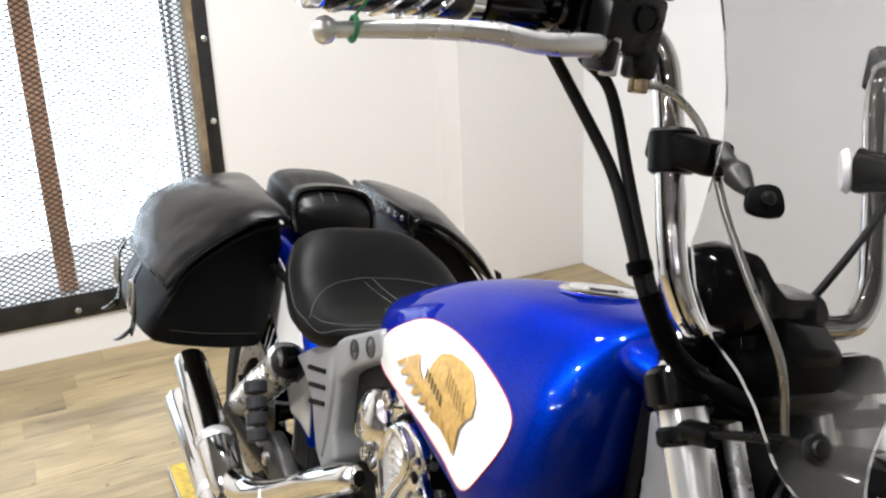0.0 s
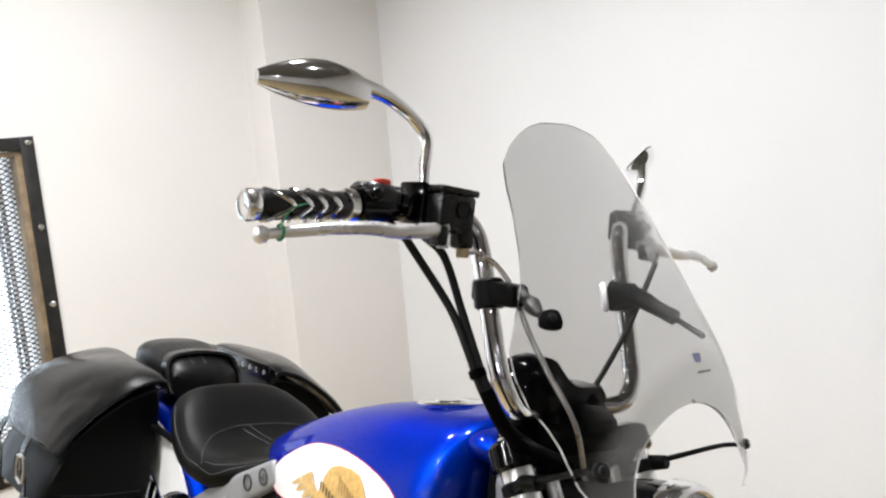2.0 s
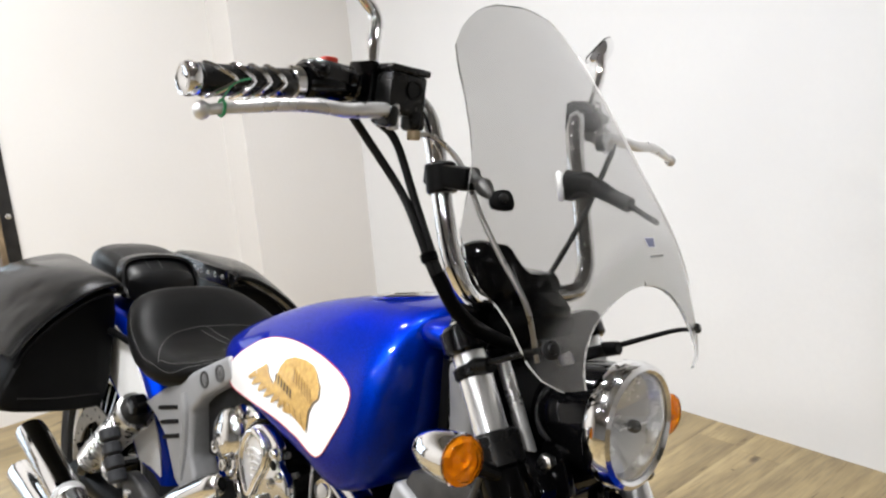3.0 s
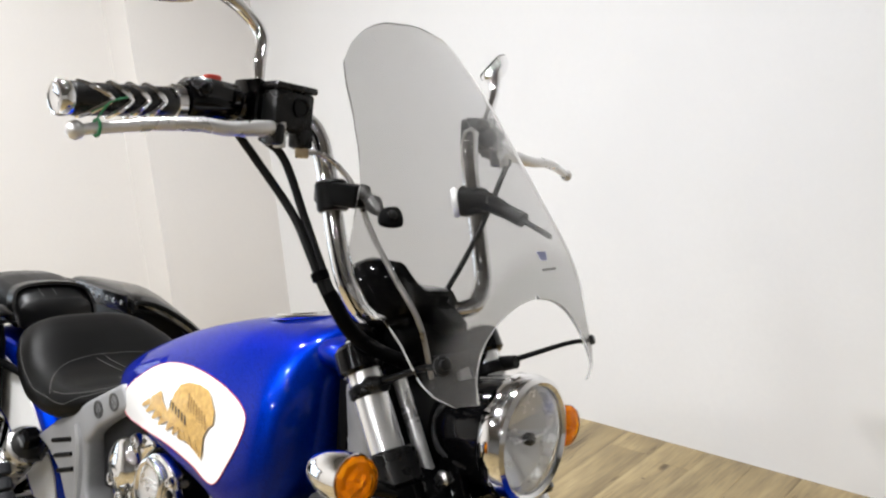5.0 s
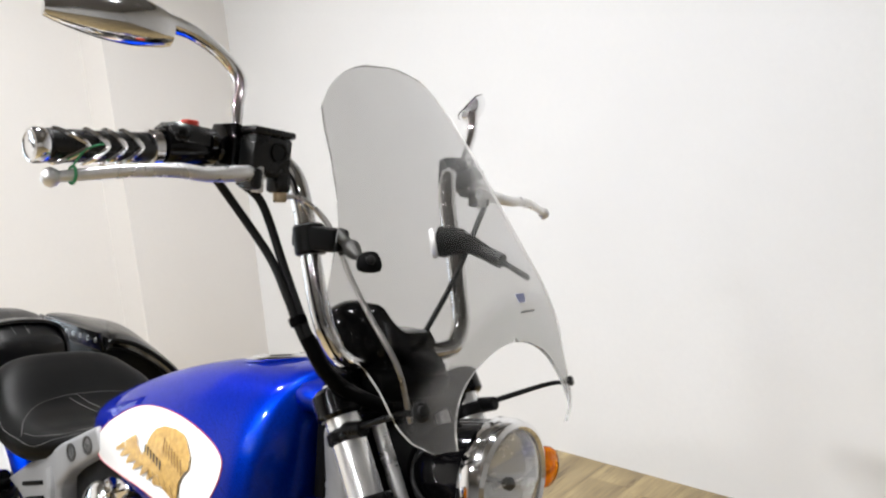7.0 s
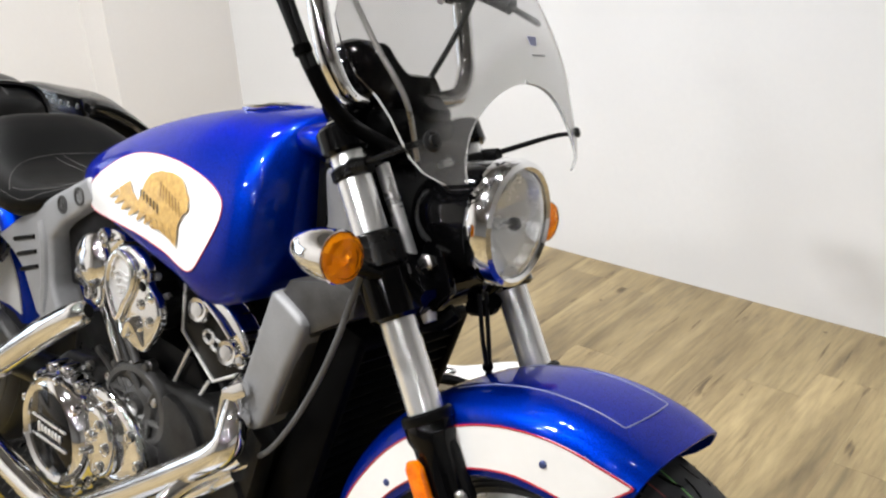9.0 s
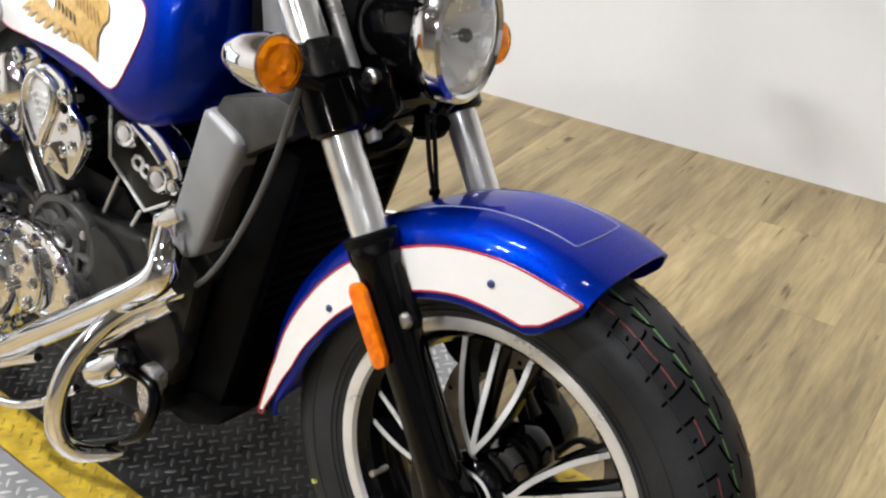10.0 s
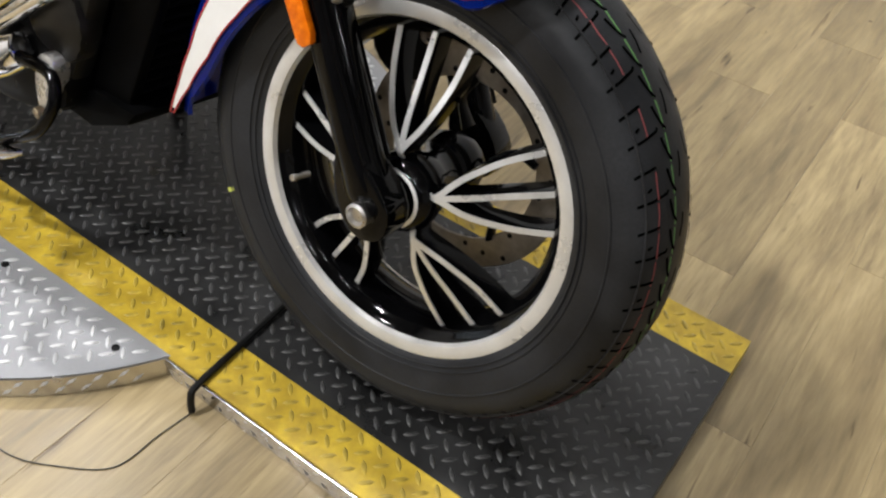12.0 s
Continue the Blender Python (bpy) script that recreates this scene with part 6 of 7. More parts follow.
for hx, hz, hr in ((-0.912, 0.606, 0.014), (-0.836, 0.688, 0.014), (-0.884, 0.580, 0.012)):
    bike("boss", lathe([(hr, 0), (hr, 0.008), (hr * 0.8, 0.013), (hr * 0.55, 0.013), (hr * 0.5, 0.010), (0.001, 0.012)], along((hx, -0.134, hz), (hx, -0.4, hz)), 18), CHROME, housing)
bike("round_cover", lathe([(0.046, 0.0), (0.047, 0.006), (0.043, 0.014), (0.034, 0.021), (0.020, 0.025), (0.018, 0.023), (0.001, 0.025)], along((-0.872, -0.134, 0.640), (-0.875, -0.4, 0.660)), 30), CHROME, housing, "domed polished chrome cover")
wedge_line = soft_outline([(-0.771, 0.570), (-0.741, 0.544), (-0.700, 0.534), (-0.684, 0.543), (-0.649, 0.592), (-0.655, 0.628), (-0.680, 0.646), (-0.682, 0.674), (-0.705, 0.690), (-0.738, 0.696), (-0.776, 0.679), (-0.798, 0.641), (-0.796, 0.603)], 3)
bike("cover_core", prism([(-0.735 + (x + 0.735) * 0.72, 0.62 + (z - 0.62) * 0.72) for x, z in wedge_line], -0.146, -0.09, 0.004, 1), BLACKSATIN, rh)
cover = bike("chrome_cover", prism(wedge_line, -0.163, -0.145, 0.006, 3), CHROME, rh, "polished chrome throttle cover")
ring_line = [(-0.754, 0.681), (-0.726, 0.678), (-0.710, 0.664), (-0.713, 0.636), (-0.735, 0.604), (-0.754, 0.576), (-0.771, 0.600), (-0.781, 0.628), (-0.774, 0.659)]
bike("cover_ring", tube([(x, -0.167, z) for x, z in ring_line], 0.0065, 10, 4, True), CHROME, cover)
bike("ring_face", prism(soft_outline([(-0.746 + (x + 0.746) * 0.86, 0.632 + (z - 0.632) * 0.86) for x, z in ring_line], 3), -0.1655, -0.160, 0.001, 1), LEVER, cover)
for k in range(5):
    bike("face_relief", tube([(-0.764 + 0.004 * k, -0.167, 0.648 - 0.010 * k), (-0.745 + 0.003 * k, -0.168, 0.655 - 0.011 * k), (-0.726, -0.167, 0.650 - 0.009 * k)], 0.0022, 6, 4), LEVER, cover)
bike("cover_fold", tube([(-0.752, -0.162, 0.568), (-0.728, -0.168, 0.556), (-0.712, -0.168, 0.580), (-0.690, -0.162, 0.545)], [0.004, 0.008, 0.010, 0.004], 8, 6), CHROME, cover)
for bx, bz in ((-0.690, 0.662), (-0.672, 0.628), (-0.695, 0.612), (-0.700, 0.575), (-0.672, 0.590)):
    bike("cover_bolt", lathe([(0.009, 0), (0.009, 0.005), (0.006, 0.008), (0.004, 0.008), (0.0035, 0.005), (0.001, 0.005)], along((bx, -0.161, bz), (bx, -0.4, bz)), 12), CHROME, cover)
bike("dark_plug", block((0.014, 0.008, 0.012), pose(-0.690, -0.163, 0.642, 0, 20, 0), 0.002), BLACKSATIN, cover)
bike("stud", rod((-0.735, -0.140, 0.643), (-0.692, -0.134, 0.653), 0.006), STEEL, rh)
bike("stud", rod((-0.700, -0.140, 0.612), (-0.663, -0.134, 0.630), 0.005), STEEL, rh)
for k in range(3):
    bike("pushrod", rod((-0.868 + 0.026 * k, -0.124, 0.558 - 0.004 * k), (-0.815 + 0.024 * k, -0.124, 0.474 + 0.006 * k), 0.0075), (CHROME, ENGINEGREY, CASTGREY)[k], engine)
# clutch cover
cl = Vector((-0.945, -0.115, 0.315))
cax = along(cl, cl + Vector((0, -1, 0)))
cc = bike("clutch_cover", lathe([(0.108, 0), (0.110, 0.03), (0.104, 0.055), (0.098, 0.068), (0.088, 0.074), (0.078, 0.070), (0.074, 0.060)], cax, 44, cap=False), CHROME, engine, "polished chrome clutch cover with black plate")
bike("cover_plate", lathe([(0.078, 0.055), (0.078, 0.064), (0.074, 0.067), (0.001, 0.067)], cax, 40), BLACKGLOSS, cc)
for k in (-1, 1):
    bike("raised_bar", block((0.115, 0.004, 0.004), Matrix.Translation(cl + Vector((0, -0.070, k * 0.018))) @ pose(0, 0, 0, 0, 0, 0), 0.001), LEVER, cc)
for k in range(7):
    bike("pale_bar", block((0.007, 0.003, 0.013 if k else 0.020), Matrix.Translation(cl + Vector((-0.036 + 0.012 * k, -0.0695, 0))), 0.001, segs=1), LEVER, cc)
for k in range(9):
    a = radians(40 * k)
    p = cl + Vector((0.101 * math.cos(a), -0.055, 0.101 * math.sin(a)))
    bike("cover_bolt", lathe([(0.008, 0), (0.008, 0.012), (0.005, 0.014), (0.001, 0.012)], along(p, p + Vector((0, -1, 0))), 10), CHROME, cc)
for k in range(14):
    a = radians(25.7 * k + 9)
    p = cl + Vector((0.108 * math.cos(a), -0.012, 0.108 * math.sin(a)))
    bike("cover_knuckle", lathe([(0.013, 0), (0.014, 0.028), (0.011, 0.036), (0.0065, 0.038), (0.006, 0.034), (0.001, 0.034)], along(p, p + Vector((0, -1, 0))), 14), CHROME, cc)
for bx, bz, by in ((-0.735, 0.375, 0.155), (-0.712, 0.330, 0.155), (-0.745, 0.290, 0.155), (-0.80, 0.405, 0.155), (-0.80, 0.375, 0.172), (-0.782, 0.340, 0.172), (-0.80, 0.30, 0.172), (-0.825, 0.35, 0.172)):
    bike("cover_bolt", lathe([(0.011, 0), (0.011, 0.007), (0.008, 0.010), (0.005, 0.010), (0.0045, 0.007), (0.001, 0.007)], along((bx, -by + 0.002, bz), (bx, -0.4, bz)), 12), CHROME, cc)
bike("cover_shoulder", prism(soft_outline([(-0.87, 0.415), (-0.79, 0.420), (-0.725, 0.385), (-0.700, 0.330), (-0.735, 0.280), (-0.82, 0.265), (-0.86, 0.30)], 4), -0.155, -0.105, 0.016, 4), CHROME, cc)
bike("cover_shoulder", prism(soft_outline([(-0.845, 0.39), (-0.79, 0.395), (-0.765, 0.345), (-0.79, 0.285), (-0.84, 0.285)], 4), -0.172, -0.140, 0.010, 3), CHROME, cc)
# grey round case
gc = Vector((-0.765, -0.105, 0.412))
gax2 = along(gc, gc + Vector((0.05, -1, 0))) @ Matrix.Diagonal((1.08, 0.92, 1, 1))
gen = bike("generator_cover", lathe([(0.080, 0), (0.080, 0.020), (0.075, 0.027), (0.066, 0.028), (0.062, 0.018), (0.040, 0.014), (0.036, 0.022), (0.026, 0.026), (0.022, 0.020), (0.016, 0.020), (0.014, 0.030), (0.001, 0.031)], gax2, 44), CASTGREY, engine, "ribbed dark grey round engine cover")
for k in range(6):
    a = radians(60 * k + 15)
    bike("cover_rib", tube([gax2 @ Vector((0.026 * math.cos(a), 0.026 * math.sin(a), 0.018)), gax2 @ Vector((0.046 * math.cos(a + 0.35), 0.046 * math.sin(a + 0.35), 0.020)), gax2 @ Vector((0.066 * math.cos(a + 0.5), 0.066 * math.sin(a + 0.5), 0.022))], [0.005, 0.006, 0.005], 8, 4), CASTGREY, gen)
    p = gax2 @ Vector((0.084 * math.cos(a), 0.084 * math.sin(a), 0.004))
    bike("cover_lug", lathe([(0.011, 0), (0.011, 0.012), (0.007, 0.015), (0.006, 0.020), (0.001, 0.020)], along(p, p + Vector((0.05, -1, 0))), 12), CASTGREY, gen)
for k in range(3):
    bike("case_rib", tube([(-0.90 + 0.03 * k, -0.116, 0.470 - 0.006 * k), (-0.835 + 0.03 * k, -0.124, 0.448 - 0.01 * k), (-0.80 + 0.03 * k, -0.122, 0.390 - 0.01 * k), (-0.79 + 0.03 * k, -0.118, 0.330)], 0.0075, 8, 5), CASTGREY, engine)
for bx, bz in ((-0.985, 0.414), (-0.919, 0.435), (-0.855, 0.434), (-0.780, 0.478), (-0.717, 0.433), (-0.691, 0.357), (-0.66, 0.33)):
    bike("case_bolt", lathe([(0.009, 0), (0.009, 0.008), (0.005, 0.010), (0.001, 0.008)], along((bx, -0.118, bz), (bx, -0.3, bz)), 10), STEEL, engine)
bike("front_case", prism(soft_outline([(-0.70, 0.45), (-0.63, 0.44), (-0.59, 0.38), (-0.60, 0.28), (-0.66, 0.25), (-0.70, 0.30)], 3), -0.128, -0.10, 0.010, 2), ENGINEGREY, engine)

# -- exhaust --
exhaust = tagged(empty("exhaust", parent=BIKE), "twin polished chrome exhaust pipes with slash-cut mufflers")
bike("front_pipe", tube([(-0.505, -0.105, 0.530), (-0.478, -0.142, 0.524), (-0.452, -0.170, 0.502), (-0.455, -0.186, 0.468), (-0.54, -0.190, 0.405), (-0.633, -0.192, 0.343), (-0.73, -0.196, 0.280), (-0.812, -0.200, 0.228), (-0.89, -0.205, 0.200), (-0.99, -0.208, 0.212), (-1.15, -0.215, 0.250), (-1.26, -0.220, 0.268)], 0.0225, 20, 7), CHROME, exhaust, "polished chrome front header shield")
bike("inner_pipe", tube([(-0.455, -0.150, 0.448), (-0.50, -0.158, 0.415), (-0.56, -0.160, 0.370), (-0.63, -0.16, 0.32)], 0.013, 16, 6), CHROME, exhaust)
bike("inner_pipe", tube([(-0.468, -0.150, 0.415), (-0.51, -0.158, 0.383), (-0.56, -0.160, 0.345), (-0.62, -0.16, 0.30)], 0.011, 16, 6), CHROME, exhaust)
bike("pipe_clip", prism([(-0.485, 0.546), (-0.444, 0.568), (-0.432, 0.552), (-0.466, 0.530), (-0.466, 0.493), (-0.499, 0.479)], -0.168, -0.158, 0.003, 2), CHROME, exhaust, "chrome header clamp plate")
bike("rear_pipe", tube([(-0.836, -0.170, 0.566), (-0.856, -0.177, 0.556), (-0.94, -0.188, 0.506), (-1.08, -0.195, 0.415), (-1.19, -0.205, 0.358), (-1.26, -0.222, 0.345), (-1.34, -0.230, 0.362)], [0.012, 0.023, 0.026, 0.026, 0.026, 0.027, 0.029], 20, 7), CHROME, exhaust, "polished chrome rear header shield")
for nm, a, b in (("muffler", (-1.24, -0.228, 0.330), (-1.612, -0.236, 0.454)), ("muffler", (-1.20, -0.226, 0.258), (-1.665, -0.236, 0.339))):
    L = (Vector(b) - Vector(a)).length
    mf = bike(nm, lathe([(0.024, 0.0), (0.032, 0.03), (0.035, 0.10), (0.035, L - 0.02), (0.0335, L - 0.002), (0.030, L), (0.028, L - 0.01), (0.027, L - 0.08), (0.001, L - 0.08)], along(a, b), 32), CHROME, exhaust, "long chrome muffler with open end")
    bike("muffler_band", lathe([(0.0355, 0.128), (0.0368, 0.132), (0.0368, 0.146), (0.0355, 0.150)], along(a, b), 30, cap=False), LEVER, mf)
for cx, cz in ((-1.10, 0.40),):
    bike("pipe_band", rod((cx + 0.004, -0.198, cz + 0.003), (cx - 0.004, -0.198, cz - 0.003), 0.027, segs=18), LEVER, exhaust)

# -- foot controls, guard, stand --
guard = bike("engine_guard", tube([(-0.465, -0.130, 0.435), (-0.520, -0.192, 0.397), (-0.550, -0.246, 0.338), (-0.563, -0.272, 0.268), (-0.570, -0.268, 0.208), (-0.562, -0.243, 0.170), (-0.543, -0.208, 0.160), (-0.530, -0.19, 0.159)], [0.0138] * 6 + [0.011, 0.004], 16, 7), CHROME, None, "polished chrome engine guard bar")
bike("peg_mount", lathe([(0.012, 0), (0.024, 0.006), (0.027, 0.03), (0.027, 0.06), (0.022, 0.075), (0.010, 0.080)], along((-0.545, -0.165, 0.300), (-0.612, -0.185, 0.256)), 24), CHROME, guard, "polished chrome footrest mount")
bike("inner_loop", tube([(-0.645, -0.200, 0.262), (-0.658, -0.200, 0.225), (-0.662, -0.200, 0.150), (-0.648, -0.200, 0.126), (-0.610, -0.200, 0.142), (-0.510, -0.195, 0.196), (-0.482, -0.190, 0.222), (-0.470, -0.180, 0.262), (-0.500, -0.170, 0.290), (-0.600, -0.190, 0.290)], 0.0088, 10, 5, True), BLACKGLOSS, guard, "gloss black lower loop")
bike("brake_pedal", tube([(-0.62, -0.205, 0.235), (-0.670, -0.220, 0.200), (-0.740, -0.222, 0.160), (-0.808, -0.222, 0.136), (-0.870, -0.220, 0.140), (-0.886, -0.215, 0.155), (-0.82, -0.205, 0.195), (-0.731, -0.200, 0.240)], 0.0075, 10, 6), CHROME, None, "thin chrome foot control arc")
bike("pedal_pivot", prism(soft_outline([(-0.520, 0.300), (-0.500, 0.310), (-0.486, 0.295), (-0.496, 0.250), (-0.508, 0.215), (-0.522, 0.225), (-0.528, 0.265)], 3), -0.168, -0.140, 0.006, 2), LEVER, guard)
bike("pedal_pivot", rod((-0.512, -0.150, 0.226), (-0.514, -0.178, 0.222), 0.008), BRASS, guard)
bike("sump", prism(soft_outline([(-0.66, 0.31), (-0.56, 0.32), (-0.50, 0.29), (-0.49, 0.235), (-0.55, 0.205), (-0.66, 0.20)], 3), -0.15, 0.10, 0.010, 2), BLACKSATIN, engine, "dark lower engine case")
bike("regulator", prism(soft_outline([(-0.545, 0.395), (-0.48, 0.40), (-0.455, 0.345), (-0.48, 0.30), (-0.545, 0.31), (-0.565, 0.35)], 3), -0.150, -0.115, 0.010, 2), ENGINEGREY, engine)
peg = tagged(empty("passenger_footrest", parent=BIKE), "folded black rubber passenger footrest")
for k in range(4):
    bike("rubber_ring", rod((-1.215 + 0.014 * k, -0.215, 0.565 - 0.024 * k), (-1.203 + 0.014 * k, -0.215, 0.545 - 0.024 * k), 0.0185 if k else 0.021, segs=18), RUBBER, peg)
bike("peg_bracket", prism(soft_outline([(-1.16, 0.49), (-1.09, 0.475), (-1.04, 0.445), (-1.08, 0.415), (-1.15, 0.43), (-1.19, 0.465)], 3), -0.200, -0.170, 0.008, 3), ENGINEGREY, peg)
bike("peg_hanger", tube([(-1.255, -0.205, 0.505), (-1.275, -0.20, 0.485), (-1.255, -0.20, 0.455), (-1.19, -0.20, 0.455)], 0.007, 8, 5), STEEL, peg)
bike("hanger_bolt", lathe([(0.012, 0), (0.012, 0.007), (0.008, 0.009), (0.001, 0.008)], along((-1.13, -0.205, 0.455), (-1.13, -0.4, 0.455)), 12), STEEL, peg)
shock = tagged(empty("rear_shock", parent=BIKE), "chrome rear shock absorber with coil spring")
sa, sb_ = Vector((-1.225, -0.150, 0.600)), Vector((-1.515, -0.150, 0.375))
sm = along(sa, sb_)
bike("damper", lathe([(0.022, 0.0), (0.030, 0.01), (0.036, 0.03), (0.036, 0.045), (0.019, 0.05), (0.019, 0.30), (0.014, 0.365)], sm, 24), ENGINEGREY, shock)
bike("spring", tube([sm @ Vector((0.031 * math.cos(a), 0.031 * math.sin(a), 0.05 + a * 0.0029)) for a in (k * 0.5 for k in range(172))], 0.0062, 8, 1, smooth_path=False), STEEL, shock, "chrome coil spring")
collar = bike("adjuster_collar", lathe([(0.030, 0.018), (0.0395, 0.020), (0.0405, 0.024), (0.0405, 0.036), (0.0395, 0.040), (0.030, 0.042)], sm, 32, cap=False), STEEL, shock, "notched steel preload collar")
for k in range(12):
    g = 2 * math.pi * k / 12
    bike("notch", rod(sm @ Vector((0.0385 * math.cos(g), 0.0385 * math.sin(g), 0.030)), sm @ Vector((0.0412 * math.cos(g), 0.0412 * math.sin(g), 0.030)), 0.0042, segs=8), BLACKSATIN, collar)
bike("top_mount", lathe([(0.020, -0.02), (0.027, -0.014), (0.027, 0.012), (0.020, 0.02)], along((-1.215, -0.158, 0.607), (-1.213, -0.3, 0.607)) @ Matrix.Diagonal((0.8, 0.8, 0.8, 1)), 20), BLACKGLOSS, shock)
stand = tagged(bike("side_stand", tube([(-0.62, 0.13, 0.20), (-0.66, 0.20, 0.10), (-0.70, 0.275, -0.035), (-0.685, 0.30, -0.060)], [0.014, 0.013, 0.012, 0.012], 12, 6), BLACKSATIN), "black steel side stand")
bike("swingarm", tube([(-1.08, -0.10, 0.36), (-1.35, -0.125, 0.35), (-1.60, -0.125, 0.345)], [0.034, 0.028, 0.03], 14, 5), BLACKSATIN)
bike("swingarm", tube([(-1.08, 0.10, 0.36), (-1.35, 0.125, 0.35), (-1.60, 0.125, 0.345)], [0.034, 0.028, 0.03], 14, 5), BLACKSATIN)
cal = bike("caliper", prism(soft_outline([(-0.165, 0.42), (-0.150, 0.475), (-0.105, 0.490), (-0.060, 0.470), (-0.055, 0.415), (-0.085, 0.385), (-0.135, 0.385)], 3), 0.060, 0.125, 0.010, 3), BLACKSATIN, fork, "black brake caliper")
for bx, bz in ((-0.135, 0.455), (-0.080, 0.450), (-0.110, 0.410)):
    bike("caliper_bolt", lathe([(0.009, 0), (0.009, 0.006), (0.005, 0.008), (0.001, 0.006)], along((bx, 0.062, bz), (bx, 0.0, bz)), 12), STEEL, cal)

# -- seats --
def cushion(name, stations, mat, label, parent=None, power=2.6):
    """A padded form from (x, top, bottom, half width, dish) stations."""
    bm, loops = bmesh.new(), []
    S = [tuple(np.interp(i / 36, np.linspace(0, 1, len(stations)), [s[k] for s in stations]) for k in range(5)) for i in range(37)]
    S = [tuple(sum(S[max(0, min(36, i + d))][k] for d in (-1, 0, 1)) / 3 for k in range(5)) for i in range(37)]
    for x, zt, zb, w, dish in S:
        ring = []
        for j in range(28):
            g = 2 * math.pi * j / 28
            c, s = math.cos(g), math.sin(g)
            y = math.copysign(abs(c) ** (2 / power), c) * w
            h = (zt - zb) / 2
            z = (zt + zb) / 2 + math.copysign(abs(s) ** (2 / power), s) * h
            if s > 0:
                z -= dish * max(0, 1 - (y / max(w, 0.001)) ** 2) * s
            ring.append(Vector((x, y, z)))
        loops.append(ring)
    for idx, k in ((0, 0.55), (-1, 0.55)):
        base = loops[idx]
        mid = sum(base, Vector()) / len(base)
        dx = -0.006 if idx == 0 else 0.006
        dx *= 1 if S[0][0] < S[-1][0] else -1
        lp = [mid + (p - mid) * k + Vector((dx, 0, 0)) for p in base]
        loops.insert(0, lp) if idx == 0 else loops.append(lp)
    rings(bm, loops)
    return bike(name, bm, mat, parent, label, 60)


seat = cushion("seat", [(-1.372, 0.800, 0.765, 0.075, 0.0), (-1.352, 0.822, 0.740, 0.115, 0.0), (-1.318, 0.830, 0.700, 0.145, 0.002), (-1.26, 0.812, 0.675, 0.168, 0.010), (-1.19, 0.772, 0.655, 0.180, 0.018), (-1.11, 0.752, 0.650, 0.180, 0.020), (-1.03, 0.748, 0.672, 0.158, 0.012), (-0.95, 0.770, 0.710, 0.112, 0.004), (-0.88, 0.798, 0.740, 0.065, 0.0)], LEATHER, "black leather solo seat with white stitching")
bpy.context.view_layer.update()
from mathutils.bvhtree import BVHTree


def stitched(ob, pts, r=0.0011, lift=0.0004, steps=8):
    """A row of thread that follows the upper surface of a cushion."""
    tree = BVHTree.FromPolygons([v.co for v in ob.data.vertices], [list(p.vertices) for p in ob.data.polygons])
    out = []
    for p in curve_points([(x, y, 0) for x, y in pts], steps):
        hit = tree.ray_cast(Vector((p.x, p.y, 1.4)), Vector((0, 0, -1)))
        if hit[0]:
            out.append(hit[0] + Vector((0, 0, lift)))
    return tube(out, r, 5, 1, smooth_path=False)


for line in ([(-1.10, -0.172), (-1.14, -0.150), (-1.180, -0.108), (-1.198, -0.05), (-1.200, 0.0), (-1.196, 0.05), (-1.180, 0.105), (-1.14, 0.150), (-1.10, 0.172)],
             [(-0.92, -0.088), (-0.99, -0.130), (-1.06, -0.166), (-1.15, -0.178), (-1.24, -0.167), (-1.31, -0.140)],
             [(-0.92, -0.080), (-0.99, -0.121), (-1.06, -0.157), (-1.10, -0.167)],
             [(-0.92, 0.080), (-0.99, 0.122), (-1.06, 0.158), (-1.15, 0.174), (-1.24, 0.166), (-1.31, 0.140)],
             [(-1.200, -0.022), (-1.13, 0.006), (-1.05, 0.030)], [(-1.190, -0.040), (-1.12, -0.010), (-1.07, 0.010)], [(-1.06, -0.045), (-1.10, -0.036), (-1.10, -0.010), (-1.03, 0.012)], [(-1.06, -0.045), (-1.03, -0.024), (-0.98, -0.010)]):
    bike("stitching", stitched(seat, line, 0.00045), THREAD, seat, "white stitching")
pillion = cushion("passenger_seat", [(-1.725, 0.850, 0.775, 0.062, 0), (-1.705, 0.872, 0.772, 0.078, 0), (-1.66, 0.884, 0.770, 0.085, 0), (-1.60, 0.884, 0.770, 0.087, 0), (-1.52, 0.868, 0.768, 0.086, 0), (-1.465, 0.838, 0.768, 0.080, 0)], PADLEATHER, "black leather passenger pad with strap and stitching", None, 3.6)
bike("stitching", stitched(pillion, [(-1.48, -0.025), (-1.55, -0.028), (-1.62, -0.028), (-1.72, -0.025)], 0.0006), THREAD, pillion)
bike("stitching", stitched(pillion, [(-1.48, 0.005), (-1.55, 0.004), (-1.62, 0.004), (-1.72, 0.005)], 0.0006), THREAD, pillion)
for sy in (-1, 1):
    bike("stitching", stitched(pillion, [(-1.705, sy * 0.058), (-1.66, sy * 0.066), (-1.60, sy * 0.069), (-1.54, sy * 0.067)], 0.0005), THREAD, pillion)
strap_pts = [(-1.466, -0.086, 0.785), (-1.492, -0.089, 0.828), (-1.512, -0.070, 0.862), (-1.518, 0.0, 0.871), (-1.512, 0.070, 0.862), (-1.492, 0.089, 0.828), (-1.466, 0.086, 0.785)]
bm, loops = bmesh.new(), []
for p in curve_points(strap_pts, 5):
    out = Vector((0, p.y * 0.5, p.z - 0.82)).normalized() * 0.003
    loops.append([p + Vector((dx, 0, 0)) + out * k for dx, k in ((-0.015, -1), (0.015, -1), (0.015, 1.5), (-0.015, 1.5))])
rings(bm, loops)
bike("grab_strap", bm, BAGLEATHER, pillion, "black leather grab strap")

